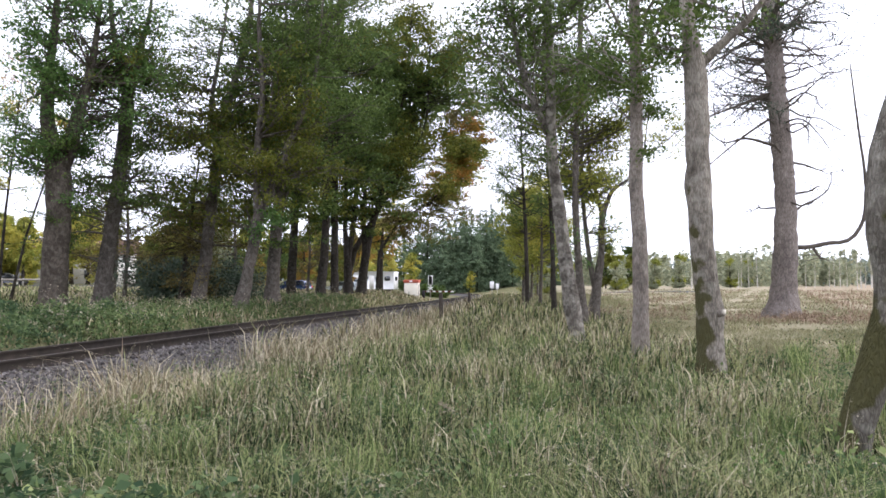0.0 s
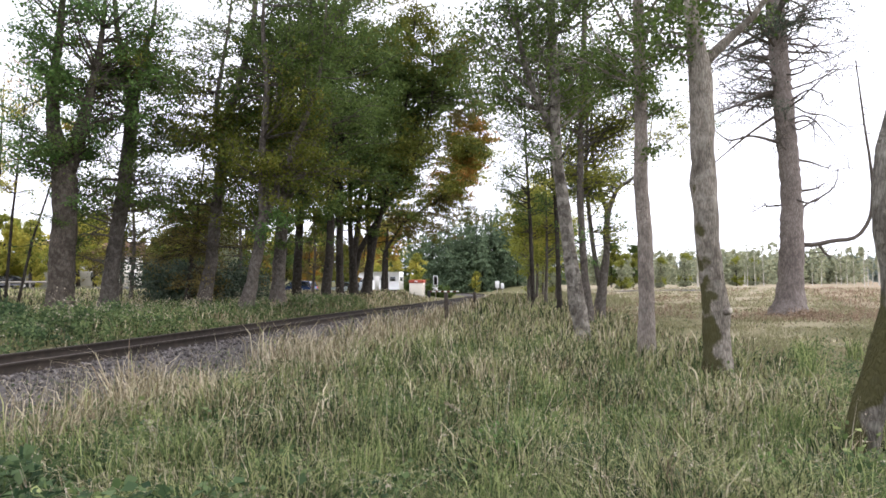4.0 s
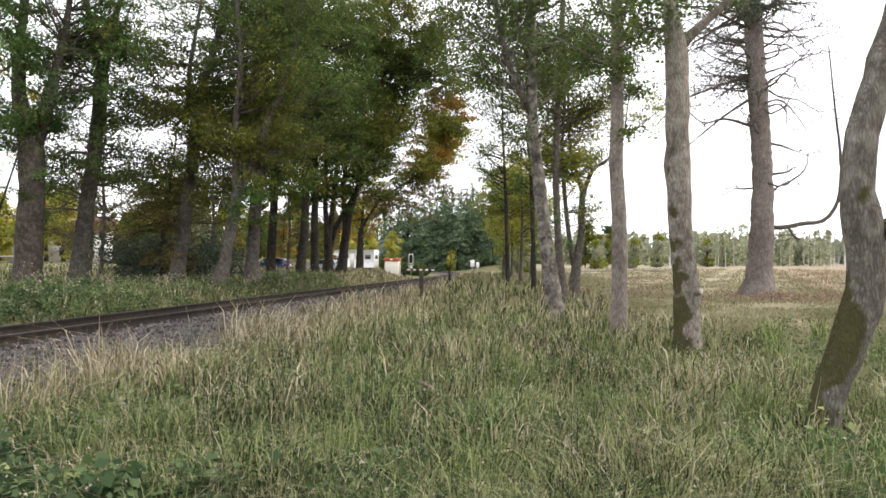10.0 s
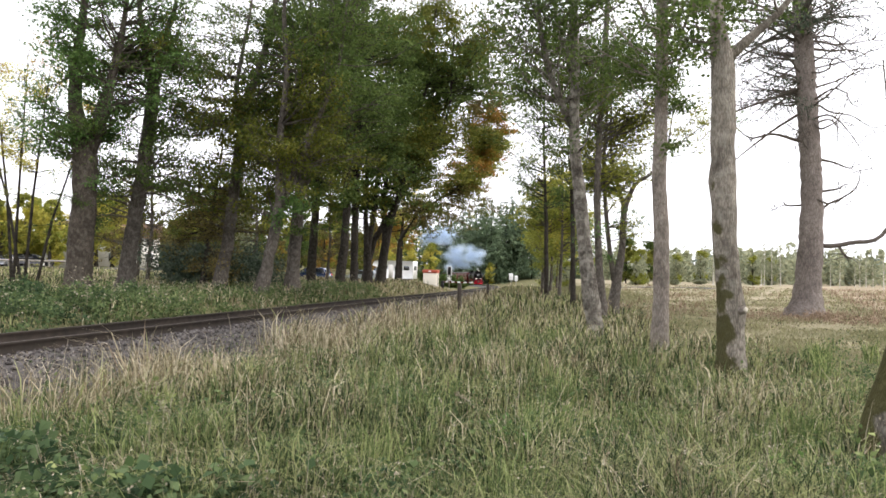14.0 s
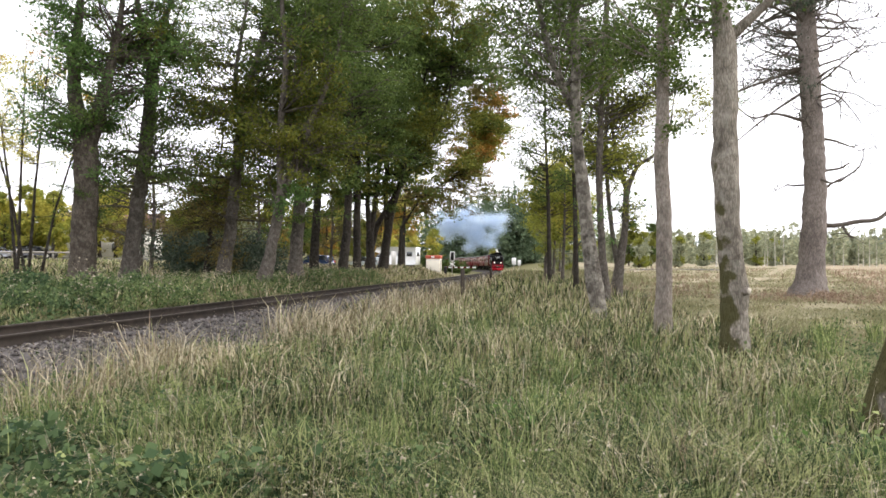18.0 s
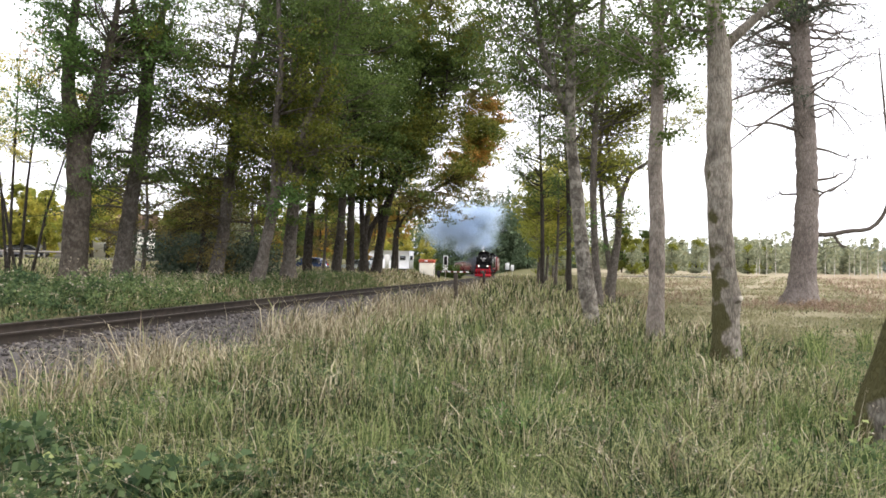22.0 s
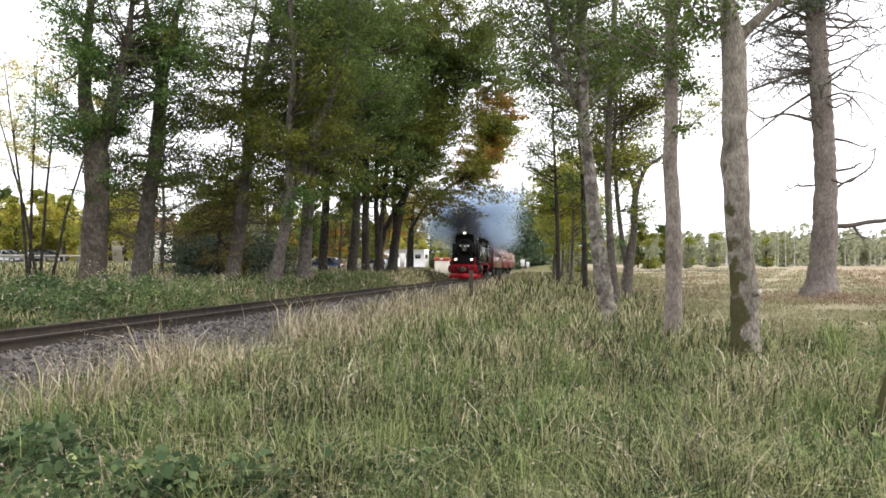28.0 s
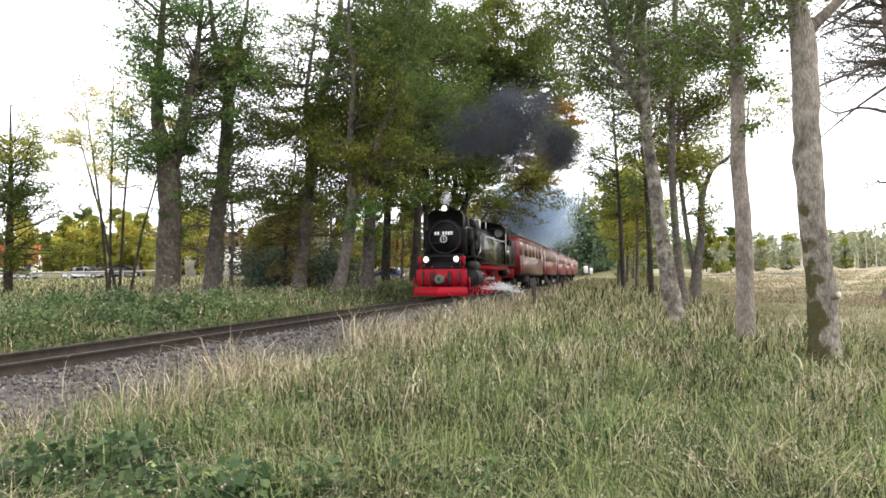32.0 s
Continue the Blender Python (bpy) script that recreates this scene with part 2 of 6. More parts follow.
def bark(name, cols, moss=0.0, scale=1.0, flake=0.0, lichen=0.3, wet=0.45):
    """Ridged bark with darker furrows, pale lichen and, low down, patches of moss."""
    m = material(name, cols, scale=9 * scale, rough=0.95, spec=0.08, stretch=(1, 1, 0.55), big=0.5)
    N, L = m.node_tree.nodes, m.node_tree.links
    bs = N["Principled BSDF"]
    tc = N.new("ShaderNodeTexCoord")
    mp = N.new("ShaderNodeMapping")
    mp.inputs["Scale"].default_value = (1, 1, 0.2)
    warp = N.new("ShaderNodeTexNoise")  # the ridges wind and fork
    warp.inputs["Scale"].default_value, warp.inputs["Detail"].default_value = 7.0, 3
    L.new(tc.outputs["Object"], warp.inputs["Vector"])
    wmix = N.new("ShaderNodeMix")
    wmix.data_type, wmix.blend_type = "RGBA", "ADD"
    wmix.inputs[0].default_value = 0.06
    L.new(tc.outputs["Object"], wmix.inputs[6])
    L.new(warp.outputs["Color"], wmix.inputs[7])
    L.new(wmix.outputs[2], mp.inputs["Vector"])
    vo = N.new("ShaderNodeTexVoronoi")
    vo.feature = "DISTANCE_TO_EDGE"
    vo.inputs["Scale"].default_value = 24 * scale
    vo.inputs["Randomness"].default_value = 1.0
    nz = N.new("ShaderNodeTexNoise")
    nz.inputs["Scale"].default_value, nz.inputs["Detail"].default_value = 18 * scale, 6
    for n in (vo, nz):
        L.new(mp.outputs[0], n.inputs["Vector"])
    mul = N.new("ShaderNodeMath")
    mul.operation = "MULTIPLY_ADD"
    mul.inputs[1].default_value = 1.6
    L.new(vo.outputs["Distance"], mul.inputs[0])
    L.new(nz.outputs["Fac"], mul.inputs[2])
    bp = N.new("ShaderNodeBump")
    bp.inputs["Strength"].default_value, bp.inputs["Distance"].default_value = 0.9, 0.028
    L.new(mul.outputs[0], bp.inputs["Height"])
    L.new(bp.outputs[0], bs.inputs["Normal"])
    base = bs.inputs["Base Color"].links[0].from_socket
    # furrows
    rmp = N.new("ShaderNodeMapRange")
    rmp.inputs[1].default_value, rmp.inputs[2].default_value, rmp.inputs[3].default_value, rmp.inputs[4].default_value = 0.0, 0.22, 0.5, 1.0
    L.new(vo.outputs["Distance"], rmp.inputs[0])
    mx = N.new("ShaderNodeMix")
    mx.data_type, mx.blend_type = "RGBA", "MULTIPLY"
    mx.inputs[0].default_value = 0.85
    L.new(base, mx.inputs[6])
    L.new(rmp.outputs[0], mx.inputs[7])
    out = mx.outputs[2]
    # dark wet patches and lichen
    for scl, lo, hi, col, amount in ((2.2, .5, .68, (0.035, 0.03, 0.023), wet), (6.5, .5, .66, (0.36, 0.345, 0.29), lichen), (6.0, .5, .62, (0.4, 0.375, 0.325), flake), (3.6, .57, .6, (0.025, 0.02, 0.016), flake)):
        if not amount:
            continue
        n = N.new("ShaderNodeTexNoise")
        n.inputs["Scale"].default_value, n.inputs["Detail"].default_value = scl, 5
        L.new(tc.outputs["Object"], n.inputs["Vector"])
        r = N.new("ShaderNodeMapRange")
        r.inputs[1].default_value, r.inputs[2].default_value, r.inputs[4].default_value = lo, hi, amount
        L.new(n.outputs["Fac"], r.inputs[0])
        k = N.new("ShaderNodeMix")
        k.data_type = "RGBA"
        k.inputs[7].default_value = (*col, 1)
        L.new(r.outputs[0], k.inputs[0])
        L.new(out, k.inputs[6])
        out = k.outputs[2]
    if moss:
        sep = N.new("ShaderNodeSeparateXYZ")
        L.new(tc.outputs["Object"], sep.inputs[0])
        n = N.new("ShaderNodeTexNoise")
        n.inputs["Scale"].default_value, n.inputs["Detail"].default_value = 2.4, 6
        L.new(tc.outputs["Object"], n.inputs["Vector"])
        add = N.new("ShaderNodeMath")
        add.operation = "MULTIPLY_ADD"
        add.inputs[1].default_value = -1.0 / moss
        L.new(sep.outputs["Z"], add.inputs[0])
        nn = N.new("ShaderNodeMath")
        nn.operation = "MULTIPLY_ADD"
        nn.inputs[1].default_value, nn.inputs[2].default_value = 6.0, -2.05
        L.new(n.outputs["Fac"], nn.inputs[0])
        L.new(nn.outputs[0], add.inputs[2])
        r = N.new("ShaderNodeMapRange")
        r.inputs[1].default_value, r.inputs[2].default_value, r.inputs[4].default_value = 0.2, 0.55, 0.92
        sn = N.new("ShaderNodeSeparateXYZ")
        L.new(tc.outputs["Normal"], sn.inputs[0])
        side = N.new("ShaderNodeMath")  # more of it where the normal faces -x
        side.operation = "MULTIPLY_ADD"
        side.inputs[1].default_value = -1.0
        L.new(sn.outputs["X"], side.inputs[0])
        L.new(add.outputs[0], side.inputs[2])
        L.new(side.outputs[0], r.inputs[0])
        k = N.new("ShaderNodeMix")
        k.data_type = "RGBA"
        k.inputs[7].default_value = (0.058, 0.055, 0.02, 1)
        L.new(r.outputs[0], k.inputs[0])
        L.new(out, k.inputs[6])
        out = k.outputs[2]
    L.new(out, bs.inputs["Base Color"])
    return m


BARK_FLAKE = bark("bark_flaking", [(0.08, 0.07, 0.058), (0.18, 0.16, 0.135), (0.3, 0.275, 0.235)], flake=0.5, lichen=0.3)
BARK_WARM = bark("bark_brown", [(0.05, 0.04, 0.032), (0.10, 0.083, 0.066), (0.165, 0.14, 0.115)], lichen=0.15)
BARK = bark("bark", [(0.10, 0.085, 0.072), (0.21, 0.182, 0.158), (0.33, 0.295, 0.255)], lichen=0.12)
# near black: the shade on backlit trunks is put into this bark
BARK_SHADED = bark("bark_shaded", [(0.022, 0.019, 0.016), (0.05, 0.043, 0.036), (0.09, 0.078, 0.065)], lichen=0.08)
# the same kind of bark without that shade, for better lit trunks
BARK_MID = bark("bark_grey_brown", [(0.06, 0.052, 0.045), (0.125, 0.108, 0.092), (0.2, 0.176, 0.15)], lichen=0.2)
BARK_OLD = bark("bark_old_conifer", [(0.13, 0.108, 0.096), (0.25, 0.212, 0.19), (0.37, 0.325, 0.29)], lichen=0.1, wet=.25, scale=.85)
BARK_PALE = bark("bark_pale", [(0.14, 0.118, 0.098), (0.28, 0.24, 0.205), (0.4, 0.35, 0.305)], wet=.4, scale=1.3)
BARK_MOSS = bark("bark_mossy", [(0.1, 0.087, 0.07), (0.26, 0.23, 0.19), (0.42, 0.38, 0.32)], moss=1.25, lichen=0.4, scale=1.2)
# mossy bark taken darker, as the leaning trunk stands against the light
BARK_LEAN = bark("bark_mossy_backlit", [(0.07, 0.062, 0.05), (0.155, 0.14, 0.115), (0.28, 0.258, 0.22)], moss=1.35, scale=1.5, lichen=0.3, wet=.35)
SAWN = material("sawn_wood", [(0.4, 0.36, 0.29), (0.55, 0.51, 0.43)], scale=20, rough=.8)
BIRCH = material("birch_bark", [(0.10, 0.09, 0.08), (0.55, 0.52, 0.46), (0.68, 0.66, 0.6)], scale=5, rough=0.8, stretch=(1, 1, 2.5))
SOIL = material("meadow_soil", [(0.07, 0.072, 0.032), (0.13, 0.125, 0.062), (0.22, 0.19, 0.11)], scale=2.2, rough=1.0, bump=0.06, bump_scale=6, spec=0.05)
def add_dry(m, color, field="dryness"):
    """Mixes the withered colour in by the ground's dryness."""
    N, L = m.node_tree.nodes, m.node_tree.links
    at = N.new("ShaderNodeAttribute")
    at.attribute_name = field
    mix = N.new("ShaderNodeMix")
    mix.data_type = "RGBA"
    mix.inputs[7].default_value = (*color, 1)
    bs = N["Principled BSDF"]
    L.new(bs.inputs["Base Color"].links[0].from_socket, mix.inputs[6])
    mul = N.new("ShaderNodeMath")
    mul.operation = "MULTIPLY"
    mul.inputs[1].default_value = 0.8
    L.new(at.outputs["Fac"], mul.inputs[0])
    L.new(mul.outputs[0], mix.inputs[0])
    L.new(mix.outputs[2], bs.inputs["Base Color"])


add_dry(SOIL, (0.42, 0.36, 0.26))
add_dry(SOIL, (0.31, 0.225, 0.16), "heath")
GRASS = leaf_mat("grass_blade", [(0.014, 0.028, 0.009), (0.072, 0.102, 0.036), (0.33, 0.34, 0.155)], scale=.7, island=0.8, translucent=0.14)
STRAW = leaf_mat("grass_straw", [(0.15, 0.13, 0.07), (0.27, 0.232, 0.135), (0.56, 0.49, 0.345)], scale=.8, island=0.75, translucent=0.15)
RUST = leaf_mat("dry_stalks", [(0.17, 0.125, 0.085), (0.30, 0.225, 0.155), (0.43, 0.345, 0.24)], scale=1.2, island=0.5, translucent=0.2)
HEATH = leaf_mat("heath_stalks", [(0.15, 0.1, 0.068), (0.25, 0.175, 0.12), (0.36, 0.27, 0.19)], scale=.6, island=0.5, translucent=0.15)
SEED = leaf_mat("seed_heads", [(0.18, 0.15, 0.10), (0.32, 0.28, 0.2), (0.45, 0.4, 0.31)], scale=2, island=0.5, translucent=0.2)
VETCH = leaf_mat("vetch_leaf", [(0.032, 0.06, 0.028), (0.065, 0.105, 0.045), (0.125, 0.175, 0.075)], scale=1.3, island=0.5)
WEED = leaf_mat("weed_leaf", [(0.05, 0.08, 0.03), (0.095, 0.14, 0.055), (0.185, 0.23, 0.09)], scale=1.3, island=0.45)
TURF = leaf_mat("turf_blade", [(0.15, 0.155, 0.075), (0.22, 0.215, 0.115), (0.30, 0.28, 0.16)], scale=0.8, island=0.3)
# pale bluish needles: distance haze painted into the conifer colour
HAZED_NEEDLE = leaf_mat("hazed_needle", [(0.17, 0.215, 0.19), (0.24, 0.29, 0.26), (0.32, 0.37, 0.33)])
FIELD = leaf_mat("field_straw_blade", [(0.20, 0.18, 0.105), (0.29, 0.255, 0.16), (0.38, 0.34, 0.225)], scale=0.8, island=0.3)
TUFT = leaf_mat("tuft_blade", [(0.065, 0.105, 0.035), (0.12, 0.165, 0.055), (0.33, 0.375, 0.15)], scale=1.3, island=0.6)
BALLAST = material("ballast", [(0.045, 0.04, 0.038), (0.095, 0.085, 0.08), (0.18, 0.165, 0.155)], scale=16, rough=0.95, bump=0.04, bump_scale=26, island=0.5, spec=0.15)
BED = material("ballast_bed", [(0.035, 0.032, 0.03), (0.075, 0.068, 0.063), (0.14, 0.128, 0.12)], scale=22, rough=0.95, bump=0.04, bump_scale=30, spec=0.15)
RUSTY = material("rusty_rail", [(0.013, 0.01, 0.008), (0.026, 0.02, 0.015), (0.045, 0.034, 0.025)], scale=7, rough=0.9, bump=0.003, bump_scale=60)
STEEL = material("worn_steel", [(0.32, 0.32, 0.33), (0.5, 0.5, 0.5)], scale=10, rough=0.35, metal=1.0, stretch=(6, 0.3, 1))
RAIL_TOP = material("dull_rail_top", [(0.045, 0.036, 0.028), (0.08, 0.066, 0.054)], scale=9, rough=0.6, metal=0.3)
SLEEPER = material("sleeper_wood", [(0.035, 0.028, 0.022), (0.08, 0.065, 0.05), (0.13, 0.11, 0.09)], scale=10, rough=0.95, bump=0.01, stretch=(0.2, 2, 1))

# ---- the lie of the land ----
TRACK_Y = np.array([-60, -20, 0, 7.6, 9.9, 16.8, 27, 36.5, 47, 56, 70, 85, 120, 150, 185, 215, 245, 270, 290.0])
TRACK_X = np.array([-34, -15.2, -9.1, -7.1, -6.55, -5.1, -3.6, -2.5, -1.4, -0.55, 0.9, 2.3, 5.3, 5.15, 1.9, -6, -22, -45, -75.0])


def spline(xs, ys):
    """A smooth curve through the knots (natural cubic)."""
    n = len(xs)
    h = np.diff(xs)
    A, r = np.eye(n), np.zeros(n)
    for i in range(1, n - 1):
        A[i, i - 1:i + 2] = h[i - 1], 2 * (h[i - 1] + h[i]), h[i]
        r[i] = 6 * ((ys[i + 1] - ys[i]) / h[i] - (ys[i] - ys[i - 1]) / h[i - 1])
    k = np.linalg.solve(A, r)

    def f(v):
        v = np.asarray(v, float)
        i = np.clip(np.searchsorted(xs, v) - 1, 0, n - 2)
        a, b = xs[i + 1] - v, v - xs[i]
        return (k[i] * a ** 3 + k[i + 1] * b ** 3) / (6 * h[i]) + (ys[i] / h[i] - k[i] * h[i] / 6) * a + (ys[i + 1] / h[i] - k[i + 1] * h[i] / 6) * b
    return f


track_x = spline(TRACK_Y, TRACK_X)


_rail_z = spline(np.array([-60, -20, 0, 9, 18, 27, 40, 56, 86, 120, 185, 290.0]), np.array([.56, .56, .55, .52, .44, .29, .0, -.36, -1.0, -1.7, -3.1, -5.2]))


def rail_z(y):
    """Top of the rails: the line falls away from the near end."""
    return _rail_z(np.clip(np.asarray(y, float), -60, 290))


def wave(x, y, s, seed=0.0):
    return (np.sin(x * s + seed) * np.cos(y * s * 1.3 + 1.7 * seed) + 0.5 * np.sin(2.3 * x * s - 1.1 * y * s + seed * 3))


def from_track(x, y):
    e = 0.5
    slope = (track_x(y + e) - track_x(y - e)) / (2 * e)
    return (x - track_x(y)) / np.sqrt(1 + slope ** 2)


def ground_z(x, y):
    x, y = np.asarray(x, float), np.asarray(y, float)
    yc = np.clip(y, -60, 290)
    s = from_track(x, yc)
    bed = rail_z(yc) - 0.55
    left = 0.42 - 0.0012 * np.maximum(yc - 30, 0) - 0.85 * smooth(50, 82, yc) * smooth(-42, -24, s)
    right = 0.0 - 0.008 * np.maximum(yc - 35, 0)
    wl = smooth(-1.9, -3.6, s) * (1 - 0.95 * smooth(50, 88, yc) * smooth(-15, -5, s))
    wr = smooth(2.2, 3.9, s) * (1 - 0.8 * smooth(50, 100, yc) * smooth(22, 6, s))
    z = np.where(s < 0, bed * (1 - wl) + left * wl, bed * (1 - wr) + right * wr)
    z = z + 0.05 * wave(x, y, 0.35) * smooth(2.2, 5, abs(s)) + 0.03 * wave(x, y, 1.1, 2) * smooth(2.5, 5, abs(s))
    return z


def gz(x, y):
    return float(ground_z(x, y))


def dryness(x, y):
    """0 on the lush verge, 1 on the withered field."""
    field = smooth(4.2, 8.0, x - 0.13 * y + 1.5 + 0.6 * wave(x, y, .6))
    return np.clip(field * (0.3 + 0.3 * wave(x, y, .45, 5) + 0.4 * smooth(25, 60, y)), 0, 1)


def heath(x, y):
    """1 on the red-brown heath beyond the old conifer."""
    return smooth(.4, .8, x / np.maximum(y, 1) + .06 * wave(x, y, .12, 2) + .05 * wave(x, y, .5, 7)) * smooth(26, 70, y + 7 * wave(x, y, .2, 4))


def build_ground():
    def steps(lo, hi, fine):
        out = [0.0]
        for sgn, lim in ((1, hi), (-1, -lo)):
            v, d = 0.0, fine
            while v < lim:
                v += d
                d *= 1.045
                out.append(sgn * v)
        return np.unique(out)
    xs, ys = steps(-2500, 2500, 0.3), steps(-600, 3000, 0.3)
    X, Y = np.meshgrid(xs, ys, indexing="ij")
    Z = ground_z(X, Y)
    a, b = X.shape
    idx = np.arange(a * b).reshape(a, b)
    q = np.stack([idx[:-1, :-1], idx[1:, :-1], idx[1:, 1:], idx[:-1, 1:]], -1).reshape(-1, 4)
    me = mesh_data("ground", np.stack([X, Y, Z], -1), q, SOIL, True)
    me.attributes.new("dryness", "FLOAT", "POINT").data.foreach_set("value", dryness(X, Y).ravel().astype(np.float32))
    me.attributes.new("heath", "FLOAT", "POINT").data.foreach_set("value", heath(X, Y).ravel().astype(np.float32))
    ob = new("ground", me)
    tagged(ob, "uneven meadow ground of grass, moss and dry thatch", "ground", kind="structure")


build_ground()


# ---- the railway ----
def along(y):
    """A place on the track's middle and its heading (radians, 0 towards +y, turning left)."""
    dx = float(track_x(y + 0.5) - track_x(y - 0.5))
    return float(track_x(y)), y, float(rail_z(y)), math.atan2(-dx, 1.0)


def strip(profile, y0, y1, step):
    """Sweeps a cross profile of (across, height over the rail top) along the track."""
    ys = np.arange(y0, y1, step)
    xs, zs = track_x(ys), rail_z(ys)
    dx = (track_x(ys + 0.5) - track_x(ys - 0.5))
    nx, ny = 1 / np.sqrt(1 + dx ** 2), -dx / np.sqrt(1 + dx ** 2)
    p = np.array(profile)
    V = np.stack([xs[:, None] + nx[:, None] * p[:, 0], ys[:, None] + ny[:, None] * p[:, 0], zs[:, None] + p[None, :, 1] + 0 * xs[:, None]], -1)
    a, b = len(ys), len(p)
    i = np.arange(a * b).reshape(a, b)
    q = np.stack([i[:-1, :-1], i[:-1, 1:], i[1:, 1:], i[1:, :-1]], -1).reshape(-1, 4)
    return V, q


def railway():
    bed = [(-2.6, -0.7), (-1.9, -0.5), (-1.3, -0.24), (-0.9, -0.175), (-0.6, -0.165), (-0.3, -0.2), (0.3, -0.2), (0.6, -0.165), (0.9, -0.17), (1.3, -0.24), (1.9, -0.44), (3.4, -0.66)]
    V, q = strip(bed, -30, 260, 0.4)
    V[..., 2] += 0.025 * wave(V[..., 0], V[..., 1], 5.0)
    tagged(new("ballast_bed", mesh_data("ballast_bed", V, q, BED, True)), "grey crushed-stone bed under the railway line", "ballast", kind="structure")
    track = thing("railway_track", Matrix(), "rusty narrow-gauge railway line on wooden sleepers", "railway", kind="structure")
    rail = [(-0.06, -0.165), (-0.06, -0.15), (-0.012, -0.13), (-0.010, -0.045), (-0.03, -0.03), (-0.03, -0.004), (-0.022, 0.0)]
    rail += [(-a, b) for a, b in reversed(rail)]
    for side in (-0.53, 0.53):
        V, q = strip([(side + a, b) for a, b in rail], -30, 260, 0.8)
        part("rail", mesh_data("rail", V, q, RUSTY), None, track)
        V, q = strip([(side - 0.021, 0.0015), (side + 0.021, 0.0015)], -30, 260, 0.8)
        part("rail_head", mesh_data("rail_head", V, q, RAIL_TOP), None, track, "worn bright top of the rail")
    sl = Shape().box((-0.95, -0.12, -0.16), (0.95, 0.12, 0.0), 0.02).mesh("sleeper", SLEEPER)
    for i in range(190):
        y = -6 + 0.66 * i
        x, y, z, h = along(y)
        part("sleeper", sl, None, track, at=Matrix.Translation((x, y, z - 0.165)) @ Matrix.Rotation(h, 4, "Z"))
    # loose stones on the shoulder
    rng = np.random.default_rng(4)
    n = 20000
    y = 3 + 52 * rng.random(n) ** 1.5
    s = rng.uniform(0.6, 3.3, n) * np.where(rng.random(n) < 0.8, 1, -1)
    prof = np.array(bed)
    z = rail_z(y) + np.interp(s, prof[:, 0], prof[:, 1]) + 0.012
    c = np.stack([track_x(y) + s * 0.95, y - s * 0.3, z], -1)
    z2 = rail_z(c[:, 1]) + np.interp(from_track(c[:, 0], c[:, 1]), prof[:, 0], prof[:, 1]) + 0.012
    c[:, 2] = z2
    octa = np.array([(1, 0, 0), (-1, 0, 0), (0, 1, 0), (0, -1, 0), (0, 0, 1), (0, 0, -0.6)])
    tri = np.array([(0, 2, 4), (2, 1, 4), (1, 3, 4), (3, 0, 4), (2, 0, 5), (1, 2, 5), (3, 1, 5), (0, 3, 5)])
    size = rng.uniform(0.018, 0.045, (n, 1, 1)) * rng.uniform(0.6, 1.3, (n, 6, 1))
    ang = rng.uniform(0, 6.28, n)
    ca, sa = np.cos(ang)[:, None], np.sin(ang)[:, None]
    O = np.stack([octa[:, 0] * ca - octa[:, 1] * sa, octa[:, 0] * sa + octa[:, 1] * ca, octa[:, 2] + 0 * ca], -1)
    V = c[:, None] + O * size
    F = (tri[None] + 6 * np.arange(n)[:, None, None]).reshape(-1, 3)
    tagged(new("ballast_stones", mesh_data("ballast_stones", V, F, BALLAST)), "loose grey crushed stones along the rails", "gravel", kind="stuff")


railway()

# ---- trees ----
def bend(rng, p, d, length, segs, wander, lift):
    """Points of a limb that wanders and lifts (or droops) as it grows."""
    pts = [np.array(p, float)]
    d = np.array(d, float)
    for _ in range(segs):
        d = d + rng.normal(0, wander, 3) + np.array([0, 0, lift])
        d /= np.linalg.norm(d)
        pts.append(pts[-1] + d * length / segs)
    return np.array(pts)


def leaves(rng, centres, per, spread, size, flat=0.5, thick=0.75):
    """Folded leaves strewn about the centres; thick: how deep a spray is for its width."""
    c = np.repeat(np.asarray(centres), per, axis=0)
    n = len(c)
    c = c + rng.normal(0, 1, (n, 3)) * np.array([spread, spread, spread * thick])
    d = rng.normal(0, 1, (n, 3)) + np.array([0, 0, -0.25])
    d /= np.linalg.norm(d, axis=1)[:, None]
    up = rng.normal(0, flat, (n, 3)) + np.array([0, 0, 1.0])
    w = np.cross(d, up)
    w /= np.linalg.norm(w, axis=1)[:, None] + 1e-6
    nrm = np.cross(w, d)
    s = size * rng.uniform(0.6, 1.35, n)[:, None]
    a, b = c - d * s * 0.5, c + d * s * 0.5
    m = c + nrm * s * 0.12
    V = np.stack([a, m + w * s * 0.42, b, m - w * s * 0.42], 1).reshape(-1, 3)
    F = np.arange(4 * n).reshape(-1, 4)
    return V, F


def knotty(rng, pts, radii, rings, flare=0.0):
    """A denser, slightly lumpy line and its radii for a trunk."""
    pts, radii = np.asarray(pts, float), np.asarray(radii, float)
    t = np.concatenate([[0], np.cumsum(np.linalg.norm(np.diff(pts, axis=0), axis=1))])
    u = np.linspace(0, t[-1], rings)
    P = np.stack([np.interp(u, t, pts[:, k]) for k in range(3)], 1)
    for _ in range(2):
        P[1:-1] = (P[:-2] + 2 * P[1:-1] + P[2:]) / 4
    R = np.interp(u, t, radii)
    P[1:, :2] += rng.normal(0, 0.025, (rings - 1, 2)) * R[1:, None]
    R = R * (1 + rng.normal(0, 0.012, rings))
    R = R * (1 + flare * np.exp(-u / 0.35))
    return P, R


